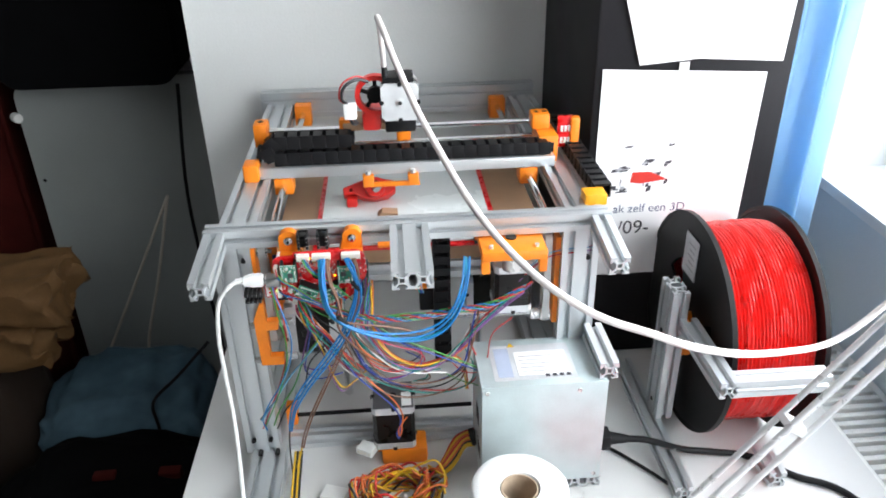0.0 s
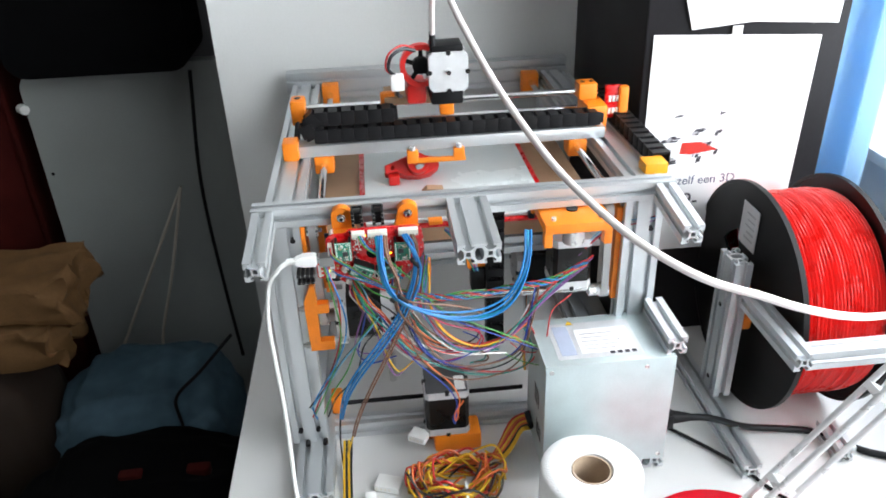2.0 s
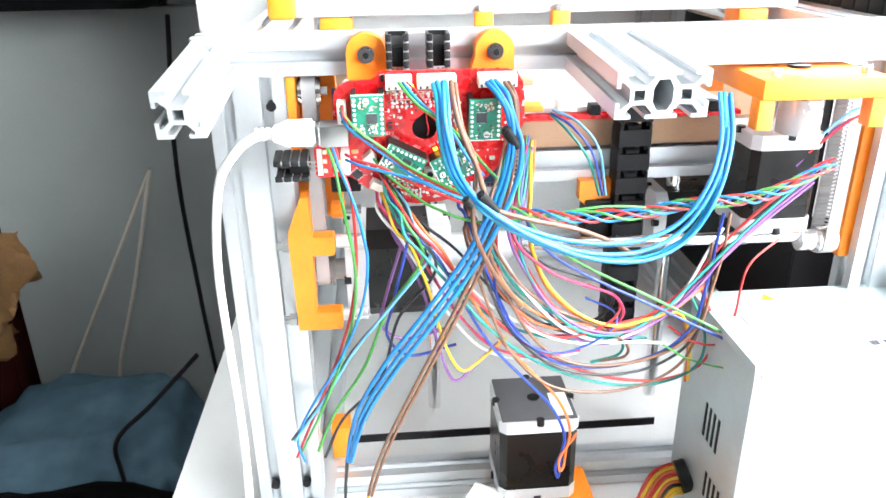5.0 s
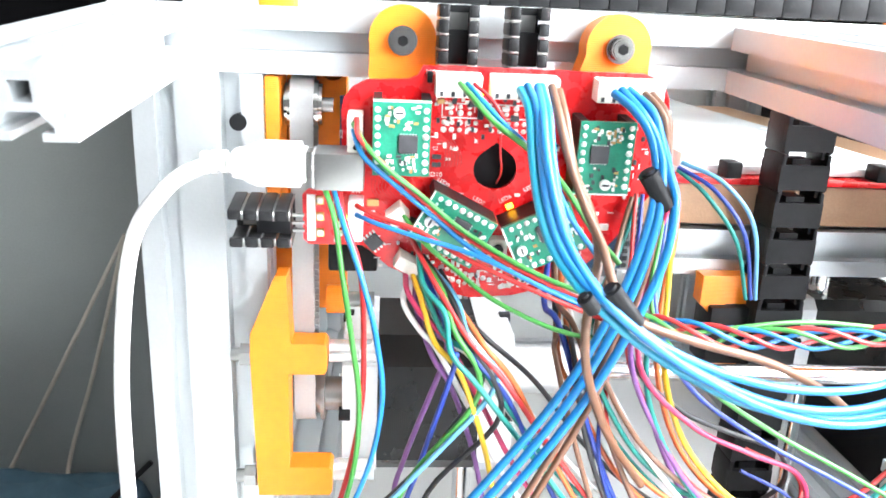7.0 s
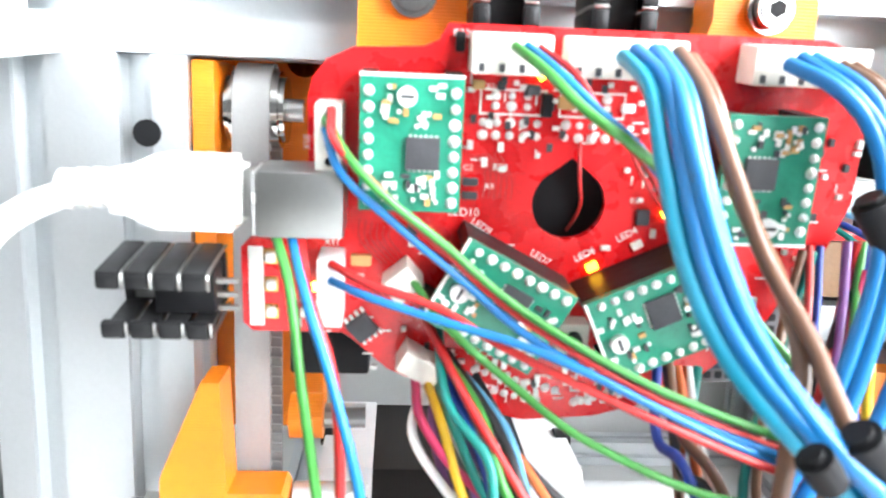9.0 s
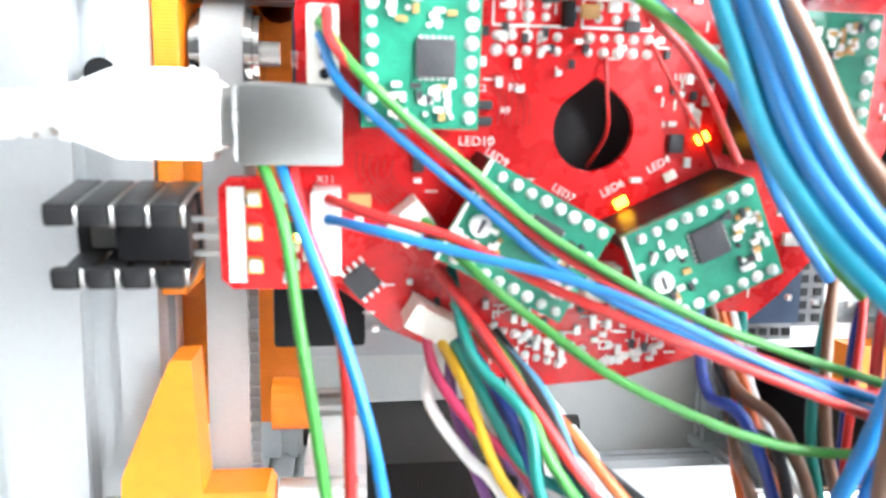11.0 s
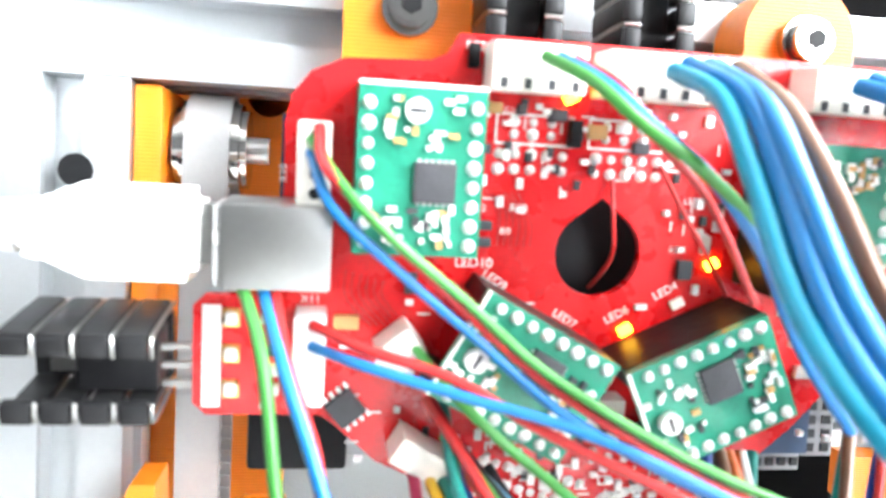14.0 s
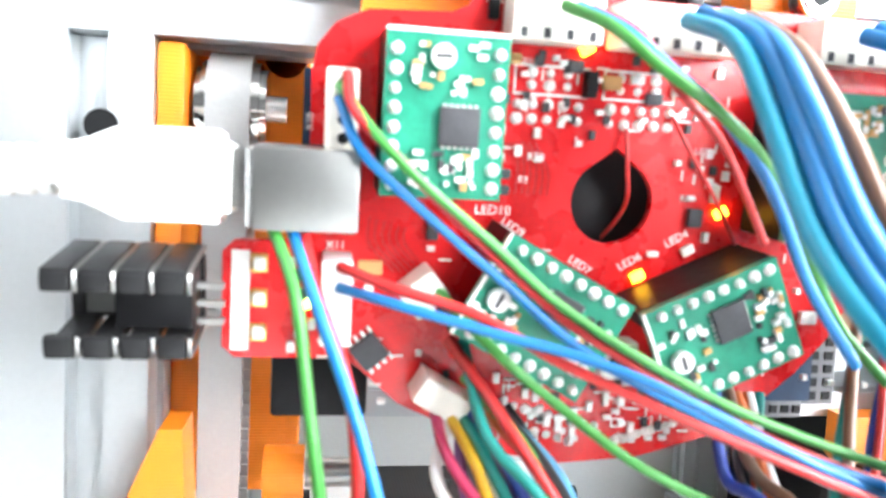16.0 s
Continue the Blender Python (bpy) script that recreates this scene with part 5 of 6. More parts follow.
wire("red", 0.00090, [(-0.0853, 0.7705, 1.0178), (-0.0797, 0.7588, 1.0098), (-0.0734, 0.7527, 1.0005), (-0.0680, 0.7481, 0.9891), (-0.0590, 0.7500, 0.9870), (-0.0420, 0.7480, 0.9580), (-0.0240, 0.7500, 0.9310), (0.0080, 0.7550, 0.9030), (0.0450, 0.7600, 0.8840), (0.0830, 0.7650, 0.8750), (0.1170, 0.7700, 0.8820), (0.1200, 0.7750, 0.9080), (0.1020, 0.7800, 0.9420)])
wire("green", 0.00090, [(-0.0826, 0.7708, 1.0121), (-0.0760, 0.7587, 1.0052), (-0.0727, 0.7505, 0.9959), (-0.0640, 0.7500, 0.9750), (-0.0840, 0.7550, 0.9420), (-0.0990, 0.7600, 0.9030), (-0.1190, 0.7650, 0.8680), (-0.1310, 0.7680, 0.8390)])
wire("orange", 0.00090, [(-0.0789, 0.7708, 1.0064), (-0.0704, 0.7576, 0.9993), (-0.0629, 0.7502, 0.9903), (-0.0560, 0.7500, 0.9870), (-0.0390, 0.7500, 0.9500), (-0.0230, 0.7500, 0.9210), (-0.0050, 0.7500, 0.9030), (0.0150, 0.7500, 0.8810), (0.0300, 0.7520, 0.8530), (0.0160, 0.7550, 0.8390), (0.0240, 0.7520, 0.8260), (0.0170, 0.7500, 0.8210), (0.0130, 0.7520, 0.8350), (0.0280, 0.7550, 0.8500)])
wire("lightblue", 0.00090, [(-0.0779, 0.7708, 1.0075), (-0.0712, 0.7587, 1.0016), (-0.0678, 0.7502, 0.9924), (-0.0590, 0.7500, 0.9780), (-0.0810, 0.7520, 0.9470), (-0.1040, 0.7580, 0.9150), (-0.1240, 0.7650, 0.8790), (-0.1450, 0.7700, 0.8460)])
wire("white", 0.00090, [(-0.0717, 0.7655, 0.9959), (-0.0660, 0.7581, 0.9891), (-0.0500, 0.7550, 0.9700), (-0.0330, 0.7520, 0.9430), (-0.0090, 0.7520, 0.9320), (0.0140, 0.7550, 0.9130), (0.0390, 0.7580, 0.9090), (0.0670, 0.7620, 0.9160), (0.0870, 0.7650, 0.9290), (0.0970, 0.7700, 0.9500), (0.1080, 0.7750, 0.9670), (0.1150, 0.7800, 0.9720)])
wire("red", 0.00070, [(-0.0162, 0.7691, 1.0340), (-0.0172, 0.7651, 1.0230), (-0.0177, 0.7628, 1.0098), (-0.0250, 0.7550, 0.9840), (-0.0250, 0.7520, 0.9580), (-0.0090, 0.7500, 0.9300), (0.0120, 0.7500, 0.9160), (0.0330, 0.7520, 0.9240), (0.0510, 0.7550, 0.9290), (0.0530, 0.7600, 0.9430), (0.0310, 0.7650, 0.9470)])
wire("orange", 0.00090, [(-0.0377, 0.7708, 1.0098), (-0.0374, 0.7627, 1.0005), (-0.0350, 0.7570, 0.9870), (-0.0280, 0.7520, 0.9770), (-0.0190, 0.7500, 0.9500), (0.0000, 0.7520, 0.9320), (0.0300, 0.7550, 0.9260), (0.0490, 0.7570, 0.9230), (0.0850, 0.7620, 0.9240), (0.1100, 0.7700, 0.9460)])
wire("white", 0.00090, [(-0.0357, 0.7708, 1.0098), (-0.0355, 0.7626, 0.9982), (-0.0310, 0.7570, 0.9860), (-0.0240, 0.7520, 0.9800), (-0.0100, 0.7500, 0.9500), (0.0150, 0.7520, 0.9220), (0.0410, 0.7540, 0.9110), (0.0630, 0.7570, 0.9140), (0.0780, 0.7600, 0.9080)])
wire("black", 0.00090, [(-0.0397, 0.7708, 1.0098), (-0.0397, 0.7604, 0.9947), (-0.0368, 0.7522, 0.9924), (-0.0310, 0.7500, 0.9590), (-0.0180, 0.7500, 0.9240), (0.0080, 0.7520, 0.8980), (0.0400, 0.7540, 0.8900), (0.0720, 0.7570, 0.8900), (0.0990, 0.7600, 0.9040), (0.1070, 0.7650, 0.9290), (0.1050, 0.7700, 0.9530), (0.1100, 0.7750, 0.9740)])
wire("darkblue", 0.00100, [(-0.0416, 0.7708, 1.0110), (-0.0434, 0.7626, 0.9993), (-0.0397, 0.7544, 0.9947), (-0.0270, 0.7520, 0.9550), (-0.0110, 0.7520, 0.9190), (0.0110, 0.7540, 0.8980), (0.0460, 0.7560, 0.8940), (0.0810, 0.7590, 0.9000), (0.1020, 0.7630, 0.9160), (0.1000, 0.7660, 0.9390), (0.1090, 0.7720, 0.9620), (0.1120, 0.7760, 0.9830)])
wire("yellow", 0.00100, [(-0.0032, 0.7693, 1.0320), (-0.0043, 0.7654, 1.0188), (-0.0041, 0.7638, 1.0039), (-0.0080, 0.7550, 0.9810), (0.0010, 0.7520, 0.9550), (0.0230, 0.7520, 0.9310), (0.0490, 0.7550, 0.9210), (0.0680, 0.7570, 0.9240), (0.0890, 0.7620, 0.9380), (0.0980, 0.7650, 0.9080), (0.1000, 0.7680, 0.8760)])
wire("green", 0.00086, [(-0.0062, 0.7691, 1.0350), (-0.0082, 0.7653, 1.0209), (-0.0114, 0.7557, 1.0005), (0.0020, 0.7520, 0.9760), (0.0260, 0.7520, 0.9650), (0.0650, 0.7550, 0.9420), (0.1020, 0.7570, 0.9210), (0.1330, 0.7570, 0.9030), (0.1440, 0.7570, 0.8950)])
wire("purple", 0.00090, [(-0.0092, 0.7691, 1.0350), (-0.0103, 0.7655, 1.0178), (-0.0180, 0.7521, 0.9881), (-0.0080, 0.7500, 0.9590), (0.0110, 0.7500, 0.9330), (0.0360, 0.7520, 0.9180), (0.0680, 0.7560, 0.9180), (0.0950, 0.7620, 0.9370), (0.1100, 0.7700, 0.9600), (0.1390, 0.7750, 0.9830), (0.1752, 0.7808, 1.0087)])
wire("brown", 0.00090, [(-0.0172, 0.7692, 1.0330), (-0.0213, 0.7655, 1.0178), (-0.0289, 0.7522, 0.9913), (-0.0170, 0.7500, 0.9590), (0.0020, 0.7500, 0.9400), (0.0330, 0.7550, 0.9290), (0.0600, 0.7580, 0.9100), (0.0610, 0.7600, 0.8980), (0.0420, 0.7650, 0.8950)])
wire("pink", 0.00090, [(-0.0062, 0.7675, 1.0300), (-0.0094, 0.7646, 1.0155), (-0.0150, 0.7520, 0.9850), (0.0030, 0.7500, 0.9590), (0.0240, 0.7520, 0.9540), (0.0490, 0.7550, 0.9460), (0.0550, 0.7580, 0.9300), (0.0460, 0.7620, 0.9110), (0.0100, 0.7650, 0.9140)])
wire("teal", 0.00090, [(-0.0052, 0.7676, 1.0290), (-0.0065, 0.7647, 1.0132), (-0.0120, 0.7520, 0.9790), (-0.0020, 0.7500, 0.9460), (0.0210, 0.7500, 0.9230), (0.0470, 0.7540, 0.9130), (0.0740, 0.7580, 0.9270), (0.0970, 0.7640, 0.9500), (0.1270, 0.7720, 0.9780), (0.1692, 0.7808, 1.0087)])
wire("lightblue", 0.00086, [(0.0208, 0.8291, 1.0340), (0.0348, 0.8197, 1.0280), (0.0474, 0.8158, 1.0121), (0.0550, 0.8200, 0.9810)])
wire("darkblue", 0.00086, [(0.0198, 0.8293, 1.0320), (0.0318, 0.8200, 1.0250), (0.0442, 0.8158, 1.0087), (0.0530, 0.8200, 0.9810)])
wire("teal", 0.00086, [(0.0198, 0.8294, 1.0310), (0.0288, 0.8201, 1.0230), (0.0411, 0.8158, 1.0064), (0.0510, 0.8200, 0.9810)])
wire("red", 0.00070, [(0.1560, 0.7900, 0.9590), (0.1310, 0.7750, 0.9480), (0.1250, 0.7700, 0.9190), (0.1160, 0.7650, 0.9030), (0.0960, 0.7600, 0.9080), (0.0840, 0.7700, 0.9140)])
wire("green", 0.00060, [(0.0760, 0.7550, 0.9100), (0.0950, 0.7550, 0.8980), (0.1240, 0.7450, 0.8940)])
wire("lightblue", 0.00070, [(0.1747, 0.8005, 1.0178), (0.1948, 0.8021, 1.0340), (0.2208, 0.8016, 1.0400), (0.2498, 0.7982, 1.0430)])
wire("red", 0.00070, [(0.1713, 0.8008, 1.0098), (0.1978, 0.7993, 1.0320), (0.2268, 0.7989, 1.0370), (0.2528, 0.8011, 1.0450)])
wire("purple", 0.00070, [(0.1648, 0.8007, 1.0016), (0.1918, 0.8028, 1.0270), (0.2208, 0.8011, 1.0350), (0.2518, 0.7987, 1.0390)])
wire("white", 0.00090, [(-0.0849, 0.7708, 1.0064), (-0.0874, 0.7636, 0.9993), (-0.0819, 0.7592, 0.9913), (-0.0797, 0.7564, 0.9936), (-0.0670, 0.7590, 0.9670), (-0.0490, 0.7590, 0.9340), (-0.0330, 0.7640, 0.9040), (-0.0010, 0.7690, 0.8920), (0.0300, 0.7740, 0.8960)])
wire("purple", 0.00090, [(-0.0829, 0.7708, 1.0064), (-0.0835, 0.7636, 0.9982), (-0.0780, 0.7590, 0.9830), (-0.0730, 0.7590, 0.9770), (-0.0620, 0.7590, 0.9510), (-0.0540, 0.7610, 0.9050), (-0.0480, 0.7640, 0.8740), (-0.0350, 0.7690, 0.8960), (-0.0180, 0.7770, 0.9050)])
wire("white", 0.00090, [(-0.0819, 0.7708, 1.0064), (-0.0804, 0.7637, 1.0005), (-0.0730, 0.7581, 0.9881), (-0.0709, 0.7582, 0.9913), (-0.0520, 0.7580, 0.9650), (-0.0380, 0.7580, 0.9390), (-0.0110, 0.7630, 0.9190), (0.0210, 0.7680, 0.9080), (0.0500, 0.7730, 0.9090)])
wire("purple", 0.00090, [(-0.0809, 0.7708, 1.0075), (-0.0774, 0.7616, 0.9993), (-0.0768, 0.7552, 0.9924), (-0.0740, 0.7580, 0.9840), (-0.0850, 0.7680, 0.9430), (-0.0880, 0.7730, 0.9220), (-0.0740, 0.7780, 0.9100), (-0.0490, 0.7830, 0.9130)])
wire("teal", 0.00090, [(-0.0833, 0.7705, 1.0178), (-0.0819, 0.7578, 1.0075), (-0.0754, 0.7507, 1.0005), (-0.0750, 0.7460, 0.9850), (-0.0680, 0.7480, 0.9870), (-0.0490, 0.7460, 0.9580), (-0.0310, 0.7480, 0.9310), (0.0040, 0.7530, 0.8970), (0.0430, 0.7580, 0.8830), (0.0750, 0.7630, 0.8730), (0.1130, 0.7680, 0.8820), (0.1140, 0.7730, 0.9030), (0.0950, 0.7780, 0.9380)])
wire("black", 0.00090, [(-0.0816, 0.7708, 1.0121), (-0.0732, 0.7587, 1.0028), (-0.0687, 0.7504, 0.9936), (-0.0570, 0.7500, 0.9680), (-0.0780, 0.7550, 0.9370), (-0.0900, 0.7600, 0.8940), (-0.1140, 0.7650, 0.8640), (-0.1270, 0.7680, 0.8340)])
wire("darkblue", 0.00090, [(-0.0779, 0.7708, 1.0064), (-0.0705, 0.7576, 0.9982), (-0.0660, 0.7500, 0.9870), (-0.0560, 0.7500, 0.9800), (-0.0430, 0.7500, 0.9470), (-0.0270, 0.7500, 0.9130), (-0.0070, 0.7500, 0.8990), (0.0100, 0.7500, 0.8740), (0.0270, 0.7520, 0.8500), (0.0140, 0.7550, 0.8360), (0.0200, 0.7520, 0.8200), (0.0170, 0.7500, 0.8180), (0.0110, 0.7520, 0.8280), (0.0230, 0.7550, 0.8450)])
wire("black", 0.00090, [(-0.0759, 0.7708, 1.0075), (-0.0704, 0.7616, 0.9993), (-0.0679, 0.7552, 0.9913), (-0.0620, 0.7580, 0.9760), (-0.0800, 0.7600, 0.9440), (-0.1050, 0.7660, 0.9110), (-0.1260, 0.7730, 0.8730), (-0.1480, 0.7780, 0.8410)])
wire("black", 0.00090, [(-0.0697, 0.7655, 0.9959), (-0.0620, 0.7611, 0.9891), (-0.0450, 0.7610, 0.9740), (-0.0260, 0.7600, 0.9460), (-0.0050, 0.7600, 0.9340), (0.0170, 0.7630, 0.9130), (0.0450, 0.7660, 0.9110), (0.0750, 0.7700, 0.9160), (0.0960, 0.7730, 0.9340), (0.1060, 0.7780, 0.9560), (0.1170, 0.7830, 0.9710), (0.1160, 0.7880, 0.9770)])
wire("darkblue", 0.00070, [(-0.0142, 0.7691, 1.0340), (-0.0153, 0.7654, 1.0188), (-0.0191, 0.7628, 1.0039), (-0.0250, 0.7540, 0.9760), (-0.0280, 0.7510, 0.9460), (-0.0120, 0.7490, 0.9220), (0.0090, 0.7490, 0.9040), (0.0310, 0.7510, 0.9170), (0.0480, 0.7540, 0.9220), (0.0530, 0.7590, 0.9330), (0.0300, 0.7640, 0.9390)])
wire("orange", 0.00090, [(-0.0357, 0.7708, 1.0098), (-0.0385, 0.7635, 0.9970), (-0.0380, 0.7590, 0.9820), (-0.0340, 0.7550, 0.9760), (-0.0190, 0.7530, 0.9430), (-0.0030, 0.7550, 0.9260), (0.0260, 0.7580, 0.9200), (0.0470, 0.7600, 0.9190), (0.0810, 0.7650, 0.9170), (0.1060, 0.7730, 0.9390)])
wire("teal", 0.00090, [(-0.0337, 0.7708, 1.0098), (-0.0364, 0.7646, 0.9993), (-0.0340, 0.7610, 0.9870), (-0.0340, 0.7580, 0.9830), (-0.0200, 0.7560, 0.9520), (0.0110, 0.7580, 0.9210), (0.0390, 0.7600, 0.9110), (0.0530, 0.7630, 0.9130), (0.0700, 0.7660, 0.9090)])
wire("brown", 0.00090, [(-0.0387, 0.7708, 1.0098), (-0.0399, 0.7592, 0.9913), (-0.0410, 0.7510, 0.9860), (-0.0310, 0.7480, 0.9510), (-0.0190, 0.7480, 0.9140), (0.0040, 0.7500, 0.8850), (0.0350, 0.7520, 0.8800), (0.0710, 0.7550, 0.8810), (0.0950, 0.7580, 0.8920), (0.1030, 0.7630, 0.9190), (0.1020, 0.7680, 0.9440), (0.1060, 0.7730, 0.9660)])
wire("brown", 0.00100, [(-0.0396, 0.7708, 1.0110), (-0.0394, 0.7617, 1.0005), (-0.0347, 0.7524, 0.9936), (-0.0210, 0.7500, 0.9560), (-0.0050, 0.7500, 0.9180), (0.0170, 0.7520, 0.9020), (0.0470, 0.7540, 0.8940), (0.0860, 0.7570, 0.9040), (0.1040, 0.7610, 0.9150), (0.1020, 0.7640, 0.9410), (0.1150, 0.7700, 0.9630), (0.1150, 0.7740, 0.9840)])
wire("orange", 0.00100, [(-0.0022, 0.7693, 1.0320), (-0.0023, 0.7685, 1.0178), (-0.0034, 0.7697, 1.0005), (-0.0070, 0.7650, 0.9790), (0.0030, 0.7620, 0.9470), (0.0230, 0.7620, 0.9280), (0.0470, 0.7650, 0.9160), (0.0690, 0.7670, 0.9200), (0.0930, 0.7720, 0.9330), (0.1020, 0.7750, 0.9000), (0.1030, 0.7780, 0.8680)])
wire("darkblue", 0.00086, [(-0.0052, 0.7691, 1.0350), (-0.0072, 0.7653, 1.0209), (-0.0104, 0.7557, 1.0005), (-0.0020, 0.7510, 0.9730), (0.0200, 0.7510, 0.9640), (0.0620, 0.7540, 0.9390), (0.0990, 0.7560, 0.9190), (0.1330, 0.7560, 0.9000), (0.1460, 0.7560, 0.8940)])
wire("red", 0.00090, [(-0.0072, 0.7691, 1.0350), (-0.0093, 0.7684, 1.0188), (-0.0179, 0.7572, 0.9903), (-0.0050, 0.7580, 0.9600), (0.0080, 0.7580, 0.9320), (0.0370, 0.7600, 0.9200), (0.0710, 0.7640, 0.9210), (0.0930, 0.7700, 0.9360), (0.1080, 0.7780, 0.9590), (0.1400, 0.7830, 0.9870), (0.1781, 0.7888, 1.0075)])
wire("teal", 0.00090, [(-0.0152, 0.7692, 1.0330), (-0.0203, 0.7666, 1.0166), (-0.0309, 0.7532, 0.9913), (-0.0180, 0.7520, 0.9550), (-0.0020, 0.7520, 0.9390), (0.0310, 0.7570, 0.9270), (0.0580, 0.7600, 0.9130), (0.0580, 0.7620, 0.8980), (0.0370, 0.7670, 0.8930)])
wire("black", 0.00090, [(-0.0052, 0.7675, 1.0300), (-0.0103, 0.7676, 1.0166), (-0.0160, 0.7580, 0.9860), (0.0000, 0.7580, 0.9620), (0.0220, 0.7600, 0.9550), (0.0460, 0.7630, 0.9510), (0.0520, 0.7660, 0.9320), (0.0380, 0.7700, 0.9130), (0.0040, 0.7730, 0.9180)])
wire("purple", 0.00090, [(-0.0032, 0.7676, 1.0290), (-0.0058, 0.7668, 1.0087), (-0.0100, 0.7560, 0.9750), (0.0010, 0.7560, 0.9390), (0.0220, 0.7560, 0.9130), (0.0460, 0.7600, 0.9040), (0.0780, 0.7640, 0.9200), (0.0960, 0.7700, 0.9390), (0.1290, 0.7780, 0.9700), (0.1693, 0.7865, 0.9959)])
for c, e, r in (((-0.0222, 0.745, 1.0458), (-0.0148, 0.745, 1.0352), 0.0030), ((-0.0383, 0.7160, 1.0221), (-0.0290, 0.7180, 1.0112), 0.0026), ((-0.0458, 0.7120, 1.0213), (-0.0418, 0.7130, 1.0165), 0.0022)):
    solo("cable_sleeve", cyl(c, e, r, 16, r * 0.88, bevel=0.0009), BLACK, "black shrink sleeve round a bundle of wires", "sleeve", "cable sleeves")


# ---- power supply ----
def power_supply():
    p = thing("power_supply", (0.185, 0.76, 0.7716), "grey steel computer power supply on the base rail", "power supply")
    part("case", box((0.112, 0.714, 0.7722), (0.2545, 0.803, 0.9184), 0.0012), PSU_GREY, p, "grey steel case with folded edges")
    part("lid_lip", box((0.1113, 0.7132, 0.9137), (0.1135, 0.803, 0.9190)), PSU_GREY, p)
    lab = part("rating_label", box((0.128, 0.724, 0.9185), (0.222, 0.790, 0.9189)), mat("silver_label", (0.66, 0.68, 0.7), 0.35, 0.3), p, "silver rating label")
    part("panel", box((0.133, 0.730, 0.9190), (0.150, 0.784, 0.9192)), INK_BLUE, lab)
    part("panel", box((0.156, 0.732, 0.9190), (0.216, 0.776, 0.9192)), PAPER, lab)
    for k in range(5):
        part("text_bar", box((0.160, 0.738 + 0.007 * k, 0.9193), (0.195 + 0.004 * (k % 3), 0.7395 + 0.007 * k, 0.9194)), INK_GREY, lab)
    for k in range(4):
        part("symbol", box((0.186 + 0.008 * k, 0.7275, 0.9193), (0.191 + 0.008 * k, 0.7325, 0.9194)), INK, lab)
    part("warning_mark", prism([(0, 0), (0.009, 0), (0.0045, 0.008)], 0, 0.0002, m=Matrix.Translation((0.150, 0.7865, 0.9192)) @ pose(0, 0, 0, -90)), WIRES["yellow"], lab, "yellow warning triangle")
    for x, z in ((0.118, 0.911), (0.222, 0.908), (0.247, 0.780)):
        part("screw", cyl((x, 0.7142, z), (x, 0.7128, z), 0.0026, 14), STEEL, p)
    for k in range(4):
        part("vent_slot", box((0.1116, 0.742 + 0.006 * k, 0.838), (0.1122, 0.7445 + 0.006 * k, 0.862), 0, m=None), BLACK, p, "dark vent slot")
        part("vent_slot", box((0.1116, 0.730 + 0.006 * k, 0.800), (0.1122, 0.7325 + 0.006 * k, 0.818), 0, m=None), BLACK, p, "dark vent slot")
    part("cable_gland", cyl((0.1125, 0.775, 0.795), (0.106, 0.775, 0.793), 0.011, 18), BLACK, p)
    c = thing("mains_cable", (0.27, 0.75, 0.75), "black mains plug and cable in the power supply", "cable")
    part("plug", box((0.2552, 0.742, 0.787), (0.276, 0.764, 0.808), 0.003), BLACK, c)
    part("plug_neck", cyl((0.276, 0.753, 0.797), (0.298, 0.752, 0.795), 0.0085, 14, 0.005), BLACK, c)
    part("lead", tube([(0.296, 0.752, 0.795), (0.325, 0.752, 0.79), (0.375, 0.758, 0.765), (0.42, 0.757, 0.757), (0.46, 0.747, 0.755), (0.50, 0.71, 0.755), (0.545, 0.68, 0.755), (0.58, 0.60, 0.755)], 0.0042, 10), BLACK, c)
    solo("thin_cable", tube([(0.28, 0.79, 0.753), (0.304, 0.762, 0.754), (0.33, 0.73, 0.754), (0.35, 0.702, 0.7525), (0.372, 0.66, 0.7525), (0.42, 0.60, 0.7525)], 0.0022), BLACK, "thin black cable lying on the desk", "cable")


power_supply()


